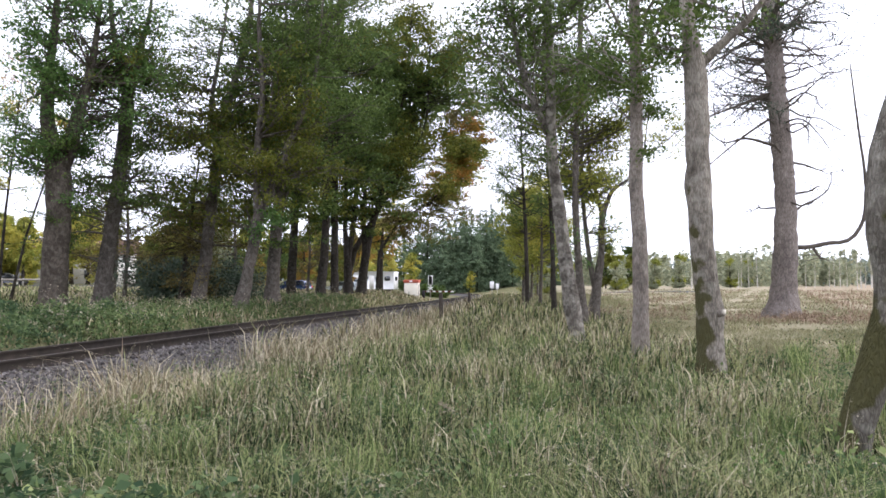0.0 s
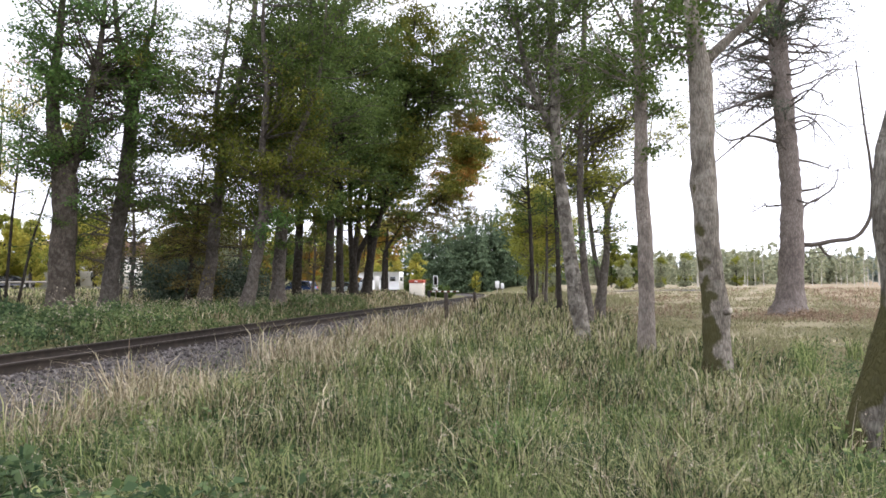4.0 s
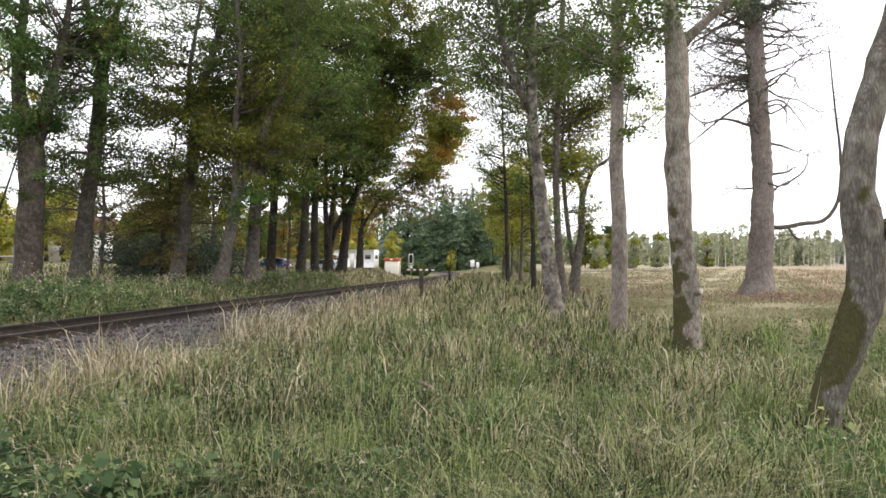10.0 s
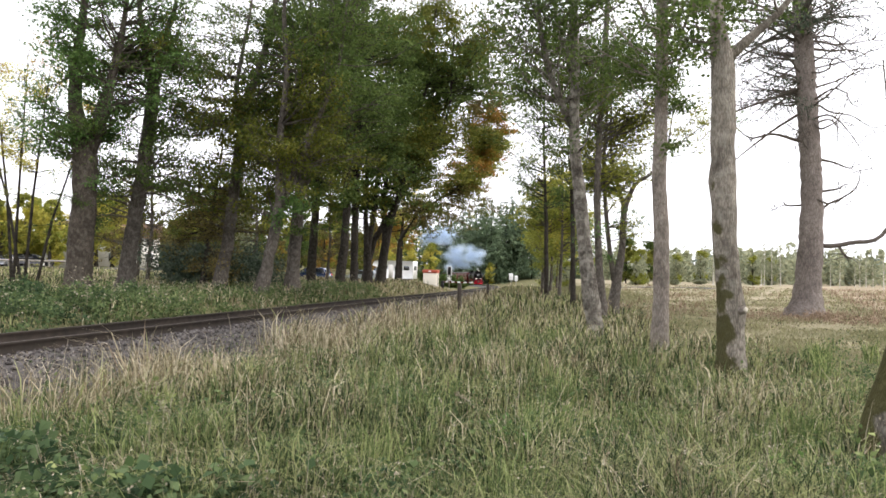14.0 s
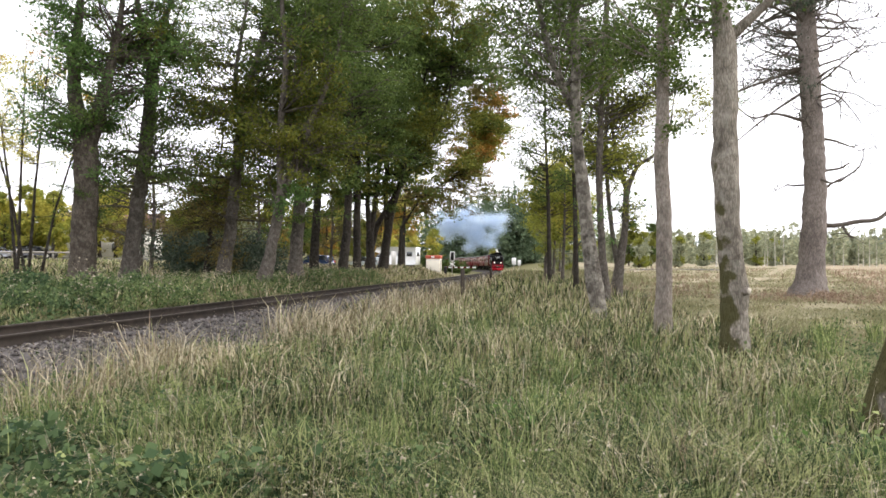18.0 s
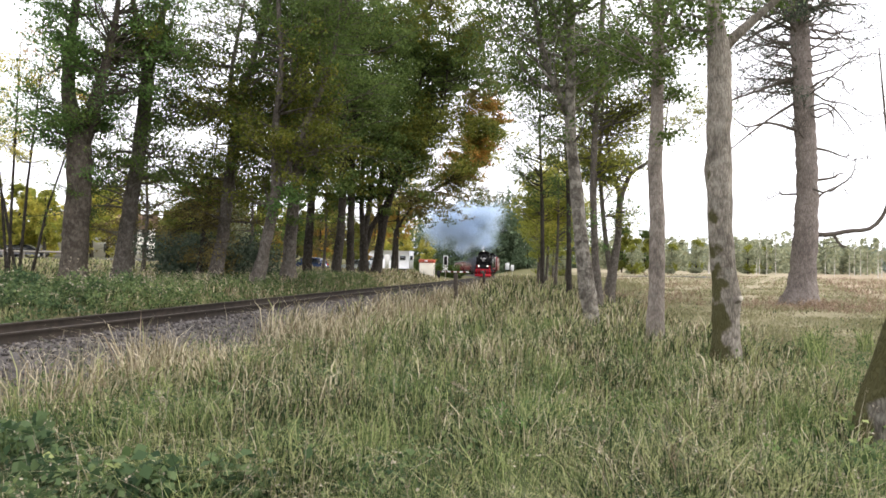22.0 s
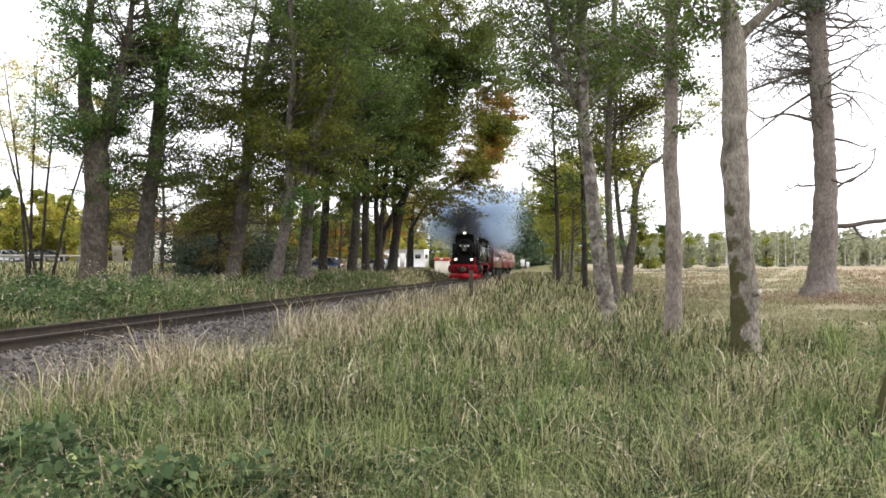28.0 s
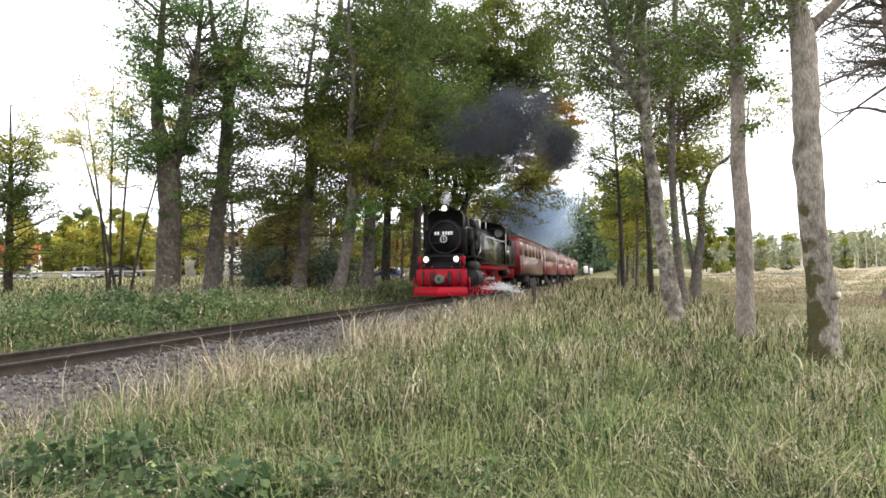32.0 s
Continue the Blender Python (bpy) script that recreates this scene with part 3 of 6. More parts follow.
def tree(base, label, trunk, crown, bark, seed, stems=(), limb=(12, 2.5), dead=0, name="tree", flare=0.5, category="tree", group="", lift=0.08, datum=True, roots=0.0):
    """trunk: rows (dx, dy, z, radius) from the base, z over the datum. crown: rows (z, reach, leaf material, clumps, leaves a clump, leaf size), leafy storeys.
    stems: more lines like trunk that fork off it. limb: how many bare limbs start below the crown, and their length."""
    rng = np.random.default_rng(seed)
    x, y = base
    z0 = gz(x, y) - 0.08
    ob = thing(name, Matrix.Translation((x, y, z0)), label, category, group)
    low = z0 if datum else 0.0
    rows = np.array(trunk, float)
    rows[:, 2] -= low
    if rows[0, 2] > 0.05:
        rows = np.vstack([rows[:1] * (1, 1, 0, 1.05), rows])
    P, R = knotty(rng, rows[:, :3], rows[:, 3], max(24, int(rows[-1, 2] * 6)), flare)
    sh = Shape().tube(P, R, 20 if datum else 8)
    if datum:  # swellings, knots and flutes
        ring = sh.v[0][:20 * len(P)].reshape(len(P), 20, 3)
        for i in range(len(P)):
            for j in range(20):
                q = ring[i, j]
                k = 0.12 * noise.noise(Vector((q[0] * 4, q[1] * 4, q[2] * 1.5 + seed))) + 0.07 * noise.noise(Vector((q[0] * 11, q[1] * 11, q[2] * 4 + seed)))
                k += roots * math.exp(-P[i][2] / 0.5) * (math.cos(0.314159 * j * 6 + seed) + 0.5 * math.cos(0.314159 * j * 9 + 2 * seed))
                ring[i, j] = P[i] + (q - P[i]) * (1 + k)
    part("trunk", sh, bark, ob, shade=True)
    lines = [(P, R)]
    for st in stems:
        st = np.array(st, float)
        st[:, 2] -= low
        p, r = knotty(rng, st[:, :3], st[:, 3], max(8, int((st[-1, 2] - st[0, 2]) * 2)), 0)
        part("stem", Shape().tube(p, r, 10), bark, ob, shade=True)
        lines.append((p, r))
    wood = Shape()
    by_mat = {}
    for z, reach, mat, clumps, per, size in crown:
        tips = []
        boughs = [(rng.integers(len(lines)), rng.uniform(-1.0, 1.0), rng.uniform(0, 2 * math.pi), rng.uniform(0.5, 1.0), rng.uniform(0.0, 0.55)) for _ in range(max(4, round(clumps / 2.2)))]
        for _ in range(round(clumps * (((1.3 if z < 6.5 else 1.65) if y < 36 else .9 if z < 9.6 else 1.35) if x < 0 else (1.0 if y < 20 else 1.4) if datum else 1.0))):
            line, up, az, out, rise = boughs[rng.integers(len(boughs))]
            p, r = lines[line]
            zz = z - low + up + rng.normal(0, 0.22)
            i = int(np.clip(np.searchsorted(p[:, 2], zz - reach * 0.25), 1, len(p) - 2))
            az += rng.normal(0, 0.3)
            L = reach * min(1.0, out * rng.uniform(0.6, 1.15))
            d = np.array([math.cos(az), math.sin(az), rise + rng.normal(0, 0.1)])
            q = bend(rng, p[i], d / np.linalg.norm(d), L, 5, 0.16, lift)
            rr = min(r[i] * 0.4, 0.012 + 0.013 * L)
            wood.tube(q, np.linspace(rr, 0.006, 6), 5 if datum else 3, cap=False)
            for k in range(4):
                j = rng.integers(2, 6)
                d2 = q[j] - q[j - 1] + rng.normal(0, 0.35 * L / 5, 3)
                d2 /= np.linalg.norm(d2)
                q2 = bend(rng, q[j], d2, L * rng.uniform(0.2, 0.45), 3, 0.25, -0.05)
                if datum and y < 36:
                    wood.tube(q2, np.linspace(rr * 0.4, 0.004, 4), 3, cap=False)
                tips += [q2[1], (q2[2] + q2[3]) / 2] if datum else [q2[1], q2[2], q2[3]]
        near = datum and y < 36
        V, F = leaves(rng, tips, max(1, round(per / (4.8 if near else 5.2 if datum else 7))), (0.15 + 0.025 * reach) if datum else 0.2, size * (0.66 if near else 0.74 if datum else 0.8), flat=0.45, thick=0.42 if datum else 0.75)
        by_mat.setdefault(mat.name, [mat, [], []])
        by_mat[mat.name][1].append(V)
    for k in range(dead):
        p, r = lines[0]
        i = rng.integers(len(p) // 5, len(p) - 2)
        az = rng.uniform(0, 2 * math.pi)
        d = np.array([math.cos(az), math.sin(az), rng.uniform(-0.2, 0.3)])
        q = bend(rng, p[i], d, rng.uniform(0.45, 1.0) * limb[1], 11, 0.24, -0.02)
        wood.tube(q, np.linspace(min(0.05, r[i] * 0.3), 0.007, 12), 5, cap=False)
        for m in range(7):
            j = rng.integers(3, 12)
            q2 = bend(rng, q[j], rng.normal(0, 1, 3) + d * 0.6, limb[1] * rng.uniform(.12, .34), 6, 0.4, -0.04)
            wood.tube(q2, np.linspace(0.016, 0.005, 7), 3, cap=False)
            for _ in range(2):
                wood.tube(bend(rng, q2[rng.integers(2, 6)], rng.normal(0, 1, 3), limb[1] * 0.11, 3, 0.4, 0), np.linspace(0.008, 0.004, 4), 3, cap=False)
    if wood.n:
        tagged(part("branchwork", wood, bark if not dead else DRY_TWIG, ob), kind="stuff")
    for mat, vs, _ in by_mat.values():
        V = np.vstack(vs)
        tagged(part("foliage", mesh_data("foliage", V, np.arange(len(V)).reshape(-1, 4), mat), None, ob), kind="stuff")
    return ob


# the trees on both sides of the line
tree((-14.08, 24.40), "broad old tree with ivy-green lower crown beside the railway",
     [(0.00, 0, 0.74, 0.435), (0.09, 0, 2.73, 0.414), (0.14, 0, 4.12, 0.424), (0.12, 0, 5.32, 0.424), (-0.09, 0, 6.22, 0.303), (-0.33, 0, 7.11, 0.243), (-0.39, 0, 8.71, 0.182), (-0.18, 0, 10.32, 0.141), (0.02, 0, 13.16, 0.085), (0.21, 0, 16.00, 0.030)],
     [(3.6, 2.0, GREEN, 14, 90, 0.12), (5.0, 2.4, FRESH, 15, 90, 0.13), (6.6, 2.8, FRESH, 26, 100, 0.14), (8.8, 3.4, FRESH, 38, 110, 0.14), (11.5, 3.4, FRESH, 30, 100, 0.14), (14.5, 3.2, FRESH, 6, 90, 0.16)], BARK_WARM, 11,
     stems=[[(0.20, 0, 5.48, 0.303), (0.65, 0.05, 6.92, 0.243), (0.76, 0.1, 7.73, 0.202), (1.08, 0.15, 8.93, 0.141), (1.30, 0.2, 10.54, 0.101), (1.45, 0.25, 13.04, 0.015)]], lift=0.03)
tree((-13.43, 26.60), "tall tree with a half-bare forked top",
     [(0.00, 0, 0.70, 0.331), (0.13, 0, 2.18, 0.286), (0.29, 0, 3.27, 0.275), (0.53, 0, 5.01, 0.264), (0.77, 0, 7.20, 0.253), (0.86, 0, 8.73, 0.242), (0.54, 0, 9.93, 0.154), (0.20, 0, 11.57, 0.099), (-0.07, 0, 14.28, 0.059), (-0.34, 0, 17.00, 0.030)],
     [(3.2, 2.2, BROWN, 10, 90, 0.13), (4.8, 3.0, GREEN, 22, 90, 0.14), (6.6, 3.6, GREEN, 40, 90, 0.14), (8.4, 3.0, OLIVE, 12, 80, 0.14), (11, 3.2, OLIVE, 5, 70, 0.12)], BARK_MID, 12,
     stems=[[(0.86, 0, 8.84, 0.198), (1.08, 0.062, 9.72, 0.154), (1.18, 0.12, 10.71, 0.132), (1.58, 0.19, 11.59, 0.088), (1.73, 0.25, 14.09, 0.015)]], limb=(4, 2.8), dead=16, lift=-0.05)
tree((-10.74, 29.50), "slim leaning tree with yellow-green leaves",
     [(0.00, 0, 0.61, 0.293), (0.30, 0, 2.26, 0.257), (0.43, 0, 3.47, 0.257), (0.58, 0, 5.41, 0.220), (0.78, 0, 7.35, 0.183), (1.24, 0, 9.31, 0.159), (1.78, 0, 11.26, 0.134), (2.08, 0, 12.73, 0.122), (2.35, 0, 15.37, 0.073), (2.61, 0, 18.00, 0.030)],
     [(3.6, 2.6, BROWN, 13, 90, 0.14), (5.6, 3.4, OLIVE, 32, 100, 0.16), (7.8, 3.8, OLIVE, 32, 100, 0.16), (10, 3.8, OLIVE, 30, 90, 0.16), (12.5, 3.4, GREEN, 18, 90, 0.15)], BARK_MID, 13,
     stems=[[(0.73, 0, 7.11, 0.110), (0.38, 0.062, 9.05, 0.098), (0.74, 0.12, 11.25, 0.073), (0.97, 0.19, 12.72, 0.061), (1.12, 0.25, 15.22, 0.015)]], lift=-0.04)
tree((-7.96, 26.40), "forked maple with olive-green leaves by the line",
     [(0.00, 0, 0.43, 0.262), (0.27, 0, 1.77, 0.219), (0.49, 0, 2.86, 0.208), (0.66, 0, 3.95, 0.197), (1.08, 0, 4.93, 0.142), (1.51, 0, 5.74, 0.131), (1.84, 0, 6.90, 0.109), (2.33, 0, 7.89, 0.087), (2.86, 0, 9.64, 0.066), (3.06, 0, 11.62, 0.044), (3.20, 0, 14.31, 0.026), (3.34, 0, 17.00, 0.030)],
     [(3.7, 2.6, FRESH, 8, 90, 0.15), (5.0, 2.8, OLIVE, 14, 90, 0.15), (7.0, 3.4, OLIVE, 26, 110, 0.16), (10, 3.4, GREEN, 29, 110, 0.16), (13.0, 3.4, GREEN, 23, 90, 0.16)], BARK_MID, 14,
     stems=[[(0.64, 0, 3.84, 0.153), (0.54, 0.05, 5.47, 0.142), (0.55, 0.1, 6.78, 0.131), (0.79, 0.15, 8.96, 0.109), (0.51, 0.2, 11.58, 0.087), (0.66, 0.25, 14.08, 0.015)]], lift=0.02)
tree((-7.30, 28.60), "dark maple with a dense green crown",
     [(0.00, 0, 0.54, 0.320), (0.04, 0, 1.78, 0.272), (0.12, 0, 2.96, 0.261), (0.20, 0, 4.14, 0.237), (0.33, 0, 5.32, 0.201), (0.65, 0, 6.74, 0.166), (0.83, 0, 7.69, 0.142), (1.31, 0, 9.59, 0.107), (1.40, 0, 12.44, 0.071), (1.45, 0, 15.22, 0.043), (1.50, 0, 18.00, 0.030)],
     [(3.9, 2.6, GREEN, 8, 90, 0.15), (5.6, 3.0, GREEN, 18, 110, 0.15), (8, 3.6, GREEN, 25, 120, 0.16), (11, 3.7, GREEN, 33, 120, 0.16), (14, 3.4, GREEN, 24, 100, 0.16)], BARK_MID, 15,
     stems=[[(0.12, 0, 3.43, 0.118), (0.46, 0.05, 4.61, 0.107), (0.54, 0.1, 6.50, 0.095), (0.61, 0.15, 8.87, 0.071), (0.39, 0.2, 12.42, 0.047), (0.54, 0.25, 14.92, 0.015)]], lift=0.02)
tree((-7.40, 40.00), "dense dark-green maple in a close group",
     [(0.00, 0, 0.51, 0.298), (0.25, 0, 2.82, 0.248), (0.33, 0, 5.13, 0.215), (0.30, 0, 8.44, 0.182), (0.50, 0, 13.41, 0.133), (0.57, 0, 16.74, 0.099), (0.59, 0, 18.37, 0.060), (0.61, 0, 20.00, 0.030)],
     [(6.0, 3.4, GREEN, 12, 100, 0.2), (8.8, 4.0, GREEN, 20, 110, 0.2), (11.5, 4.4, GREEN, 44, 120, 0.19), (15.5, 4.2, GREEN, 32, 110, 0.2)], BARK_SHADED, 21, group="maple group", lift=0.0)
tree((-6.87, 42.00), "dense dark-green maple in a close group",
     [(0.00, 0, 0.46, 0.244), (-0.02, 0, 3.57, 0.226), (-0.01, 0, 7.04, 0.191), (0.02, 0, 12.26, 0.157), (0.12, 0, 17.49, 0.104), (0.13, 0, 18.75, 0.063), (0.14, 0, 20.00, 0.030)],
     [(6.2, 3.4, OLIVE, 12, 100, 0.2), (9.0, 4.0, GREEN, 20, 110, 0.2), (12, 4.4, GREEN, 44, 120, 0.19), (16, 4.2, OLIVE, 32, 110, 0.2)], BARK_SHADED, 22, group="maple group", lift=0.0)
tree((-6.30, 44.00), "dense dark-green maple in a close group",
     [(0.00, 0, 0.33, 0.292), (-0.05, 0, 2.58, 0.255), (-0.25, 0, 4.76, 0.146), (-0.19, 0, 7.30, 0.128), (-0.38, 0, 12.77, 0.091), (-0.45, 0, 16.88, 0.055), (-0.52, 0, 21.00, 0.030)],
     [(6.0, 3.8, GREEN, 14, 100, 0.2), (9.0, 4.4, GREEN, 24, 110, 0.2), (12, 4.8, GREEN, 46, 120, 0.19), (16.5, 4.4, GREEN, 32, 110, 0.2)], BARK_SHADED, 23,
     stems=[[(-0.05, 0, 2.58, 0.200), (0.26, 0.062, 4.76, 0.164), (0.46, 0.12, 7.31, 0.146), (0.89, 0.19, 12.78, 0.091), (1.04, 0.25, 15.28, 0.015)]], group="maple group", lift=0.0)
tree((-5.69, 45.50), "dense maple whose edge turns orange and yellow",
     [(0.00, 0, 0.36, 0.320), (0.25, 0, 2.62, 0.283), (0.50, 0, 4.12, 0.245), (0.90, 0, 5.63, 0.188), (1.45, 0, 7.52, 0.151), (2.18, 0, 10.54, 0.113), (2.91, 0, 14.33, 0.075), (3.23, 0, 17.67, 0.045), (3.55, 0, 21.00, 0.030)],
     [(5.8, 4.2, GREEN, 20, 100, 0.2), (8.2, 4.8, OLIVE, 34, 110, 0.2), (10.5, 5.0, OLIVE, 52, 120, 0.19), (14.5, 4.8, GREEN, 50, 110, 0.2), (16.6, 4.6, OLIVE, 44, 110, 0.2), (18.6, 4.0, OLIVE, 44, 110, 0.2)], BARK_SHADED, 24,
     stems=[[(0.25, 0, 2.62, 0.170), (0.11, 0.062, 6.00, 0.151), (0.39, 0.12, 9.01, 0.113), (0.66, 0.19, 14.30, 0.075), (0.81, 0.25, 16.80, 0.015)],
            [(1.45, 0, 7.5, .12), (3.2, -.2, 9.0, .1), (4.4, -.2, 12, .07), (4.6, -.2, 17, .03)]], group="maple group", lift=0.0)
lean = tree((3.50, 6.00), "leaning mossy tree with a crooked stem",
     [(0.00, 0, 0.16, 0.134), (0.09, 0, 0.49, 0.137), (0.20, 0, 0.79, 0.144), (0.32, 0, 1.09, 0.154), (0.41, 0, 1.29, 0.162), (0.44, 0, 1.49, 0.152), (0.42, 0, 1.75, 0.159), (0.38, 0, 2.00, 0.174), (0.33, 0, 2.25, 0.149), (0.34, 0, 2.50, 0.137), (0.38, 0, 2.76, 0.134), (0.44, 0, 3.01, 0.137), (0.53, 0, 3.32, 0.124), (0.62, 0, 3.63, 0.114), (0.77, 0, 4.04, 0.104), (1.09, 0, 6.52, 0.063), (1.40, 0, 9.00, 0.030)],
     [(7.5, 2.2, GREEN, 5, 90, 0.1), (9, 2.0, GREEN, 4, 80, 0.1)], BARK_LEAN, 31, flare=0.05)
knob = tree((4.24, 11.00), "grey-barked tree with a sawn branch stub and moss",
     [(0.00, 0, 0.10, 0.228), (-0.01, 0, 0.62, 0.210), (0.01, 0, 1.12, 0.214), (-0.08, 0, 1.58, 0.187), (-0.12, 0, 2.23, 0.182), (-0.16, 0, 2.69, 0.191), (-0.17, 0, 3.22, 0.210), (-0.17, 0, 3.43, 0.187), (-0.18, 0, 4.54, 0.182), (-0.20, 0, 5.18, 0.173), (-0.28, 0, 5.65, 0.118), (-0.33, 0, 6.20, 0.100), (-0.45, 0, 8.60, 0.060), (-0.58, 0, 11.00, 0.030)],
     [(6.0, 1.8, GREEN, 11, 100, 0.1), (7.5, 2.6, GREEN, 21, 100, 0.11), (10, 2.6, GREEN, 6, 90, 0.12)], BARK_MOSS, 32,
     stems=[[(-0.16, 0, 5.09, 0.100), (0.01, 0.05, 5.42, 0.091), (0.29, 0.1, 5.58, 0.073), (0.76, 0.15, 5.86, 0.059), (1.28, 0.2, 6.32, 0.041), (1.43, 0.25, 8.82, 0.015)]], flare=0.1)
tree((3.97, 14.00), "straight grey-barked tree with leafy twigs on its trunk",
     [(0.00, 0, 0.15, 0.186), (-0.00, 0, 1.20, 0.157), (-0.00, 0, 2.36, 0.151), (-0.07, 0, 3.53, 0.145), (-0.04, 0, 4.71, 0.128), (-0.04, 0, 5.88, 0.122), (-0.06, 0, 7.06, 0.116), (-0.09, 0, 9.53, 0.070), (-0.12, 0, 12.00, 0.030)],
     [(4.7, 1.0, GREEN, 7, 90, 0.1), (6.0, 1.8, GREEN, 16, 90, 0.1), (7.5, 2.6, GREEN, 27, 100, 0.11), (10, 2.8, GREEN, 7, 100, 0.12)], BARK_PALE, 33, flare=0.1)
tree((3.23, 17.00), "forked tree with flaking dark bark",
     [(0.00, 0, 0.35, 0.197), (-0.14, 0, 1.08, 0.204), (-0.23, 0, 1.79, 0.183), (-0.32, 0, 2.49, 0.169), (-0.39, 0, 3.20, 0.162), (-0.48, 0, 3.91, 0.148), (-0.58, 0, 4.62, 0.141), (-0.61, 0, 5.61, 0.127), (-0.59, 0, 6.32, 0.120), (-0.62, 0, 7.03, 0.113), (-0.67, 0, 8.17, 0.099), (-0.73, 0, 11.09, 0.059), (-0.79, 0, 14.00, 0.030)],
     [(5.4, 2.2, GREEN, 15, 90, 0.11), (7.0, 2.9, GREEN, 32, 100, 0.12), (8.6, 3.3, GREEN, 32, 100, 0.13), (11.5, 3.0, GREEN, 7, 90, 0.12)], BARK_FLAKE, 34,
     stems=[[(-0.64, 0, 5.26, 0.106), (-0.98, 0.05, 5.75, 0.092), (-1.16, 0.1, 6.32, 0.084), (-1.36, 0.15, 7.17, 0.077), (-1.59, 0.2, 8.16, 0.063), (-1.44, 0.25, 10.66, 0.015)],
            [(-0.66, -0, 6.46, 0.063), (-0.95, -0.083, 7.31, 0.056), (-1.26, -0.17, 8.16, 0.042), (-1.11, -0.25, 10.66, 0.015)]], flare=0.15)
tree((4.80, 24.00), "slim dark tree in the row",
     [(0.00, 0, 0.43, 0.149), (-0.12, 0, 1.63, 0.129), (-0.19, 0, 2.82, 0.119), (-0.25, 0, 4.22, 0.119), (-0.22, 0, 5.83, 0.109), (-0.16, 0, 7.84, 0.099), (-0.07, 0, 9.24, 0.099), (-0.01, 0, 10.86, 0.089), (0.02, 0, 12.93, 0.054), (0.06, 0, 15.00, 0.030)],
     [(3.0, 1.3, FRESH, 4, 70, 0.11), (5.6, 2.2, LIME, 10, 90, 0.13), (6.8, 2.6, OLIVE, 22, 100, 0.13), (9, 3.2, GREEN, 31, 100, 0.14), (12.5, 2.6, GREEN, 15, 90, 0.13)], BARK_MID, 35)
tree((5.59, 26.00), "small forked tree with yellow-green leaves",
     [(0.00, 0, 0.32, 0.215), (0.15, 0, 1.41, 0.172), (0.32, 0, 2.49, 0.129), (0.36, 0, 4.01, 0.118), (0.75, 0, 4.99, 0.075), (1.40, 0, 5.36, 0.054), (1.95, 0, 6.20, 0.032), (2.16, 0, 7.85, 0.019), (2.36, 0, 9.50, 0.030)],
     [(2.2, 1.5, FRESH, 13, 80, 0.11), (4.6, 2.2, LIME, 14, 90, 0.12), (6.4, 2.6, LIME, 29, 100, 0.12), (8.6, 2.4, FRESH, 20, 90, 0.12)], BARK_MID, 36,
     stems=[[(0.36, 0, 4.12, 0.097), (-0.01, 0.062, 5.31, 0.075), (-0.19, 0.12, 6.50, 0.054), (-0.13, 0.19, 8.35, 0.032), (0.02, 0.25, 10.85, 0.015)],
            [(0.06, -0, 1.19, 0.108), (-0.11, -0.036, 2.06, 0.097), (-0.27, -0.071, 3.14, 0.086), (-0.43, -0.11, 5.09, 0.075), (-0.47, -0.14, 6.17, 0.065), (-0.35, -0.18, 7.48, 0.054), (-0.47, -0.21, 10.31, 0.043), (-0.32, -0.25, 12.81, 0.015)]])
big = tree((13.69, 28.00), "old conifer with a flared base and bare crooked limbs",
     [(0.00, 0, -0.15, 0.673), (0.12, 0, 0.72, 0.533), (0.17, 0, 1.89, 0.464), (0.24, 0, 3.07, 0.441), (0.24, 0, 5.42, 0.394), (0.07, 0, 7.78, 0.371), (-0.09, 0, 10.14, 0.383), (-0.23, 0, 12.50, 0.371), (-0.38, 0, 17.25, 0.223), (-0.52, 0, 22.00, 0.030)],
     [(9.6, 4.0, NEEDLE, 12, 50, 0.11), (11.0, 4.8, NEEDLE, 26, 60, 0.11), (13.0, 5.0, NEEDLE, 34, 70, 0.11)], BARK_OLD, 51, limb=(10, 4.2), dead=44, flare=0.22, lift=-0.03, roots=0.16)
for cx, cy, sd in ((-9.6, 42, 25), (-11.5, 45, 26)):
    tree((cx, cy), "dense green maple behind the close group", [(0, 0, 0, .3), (.2, 0, 4, .25), (.3, 0, 9, .16), (.3, 0, 18, .04)],
         [(6.5, 3.4, OLIVE, 8, 100, .2), (8.5, 4.2, GREEN, 22, 110, .2), (11.5, 4.4, GREEN, 34, 110, .2), (15.5, 4.0, GREEN, 30, 100, .2)], BARK_SHADED, sd, group="maple group", lift=0.0)
tree((-5.6, 55), "maple turning orange and yellow that leans over the line", [(0, 0, 0, .14), (.2, 0, 3.6, .12), (1.8, -.3, 6.0, .1), (4.6, -.6, 7.8, .085), (6.3, -.8, 9.6, .07), (6.9, -.8, 11.8, .06), (6.7, -.8, 16.0, .03)],
     [(6.2, 3.8, BROWN, 16, 80, .2), (7.6, 4.2, BROWN, 34, 90, .2), (8.3, 4.4, OLIVE, 30, 90, .2), (8.9, 2.8, LIME, 24, 90, .2), (9.4, 2.6, ORANGE, 30, 90, .2), (10.8, 2.5, ORANGE, 34, 90, .2), (11.6, 2.4, LIME, 34, 90, .2), (12.6, 2.4, OLIVE, 22, 90, .2), (13.4, 2.2, ORANGE, 22, 90, .2), (15.0, 2.2, BROWN, 24, 90, .2)], BARK_SHADED, 27, lift=-0.12)
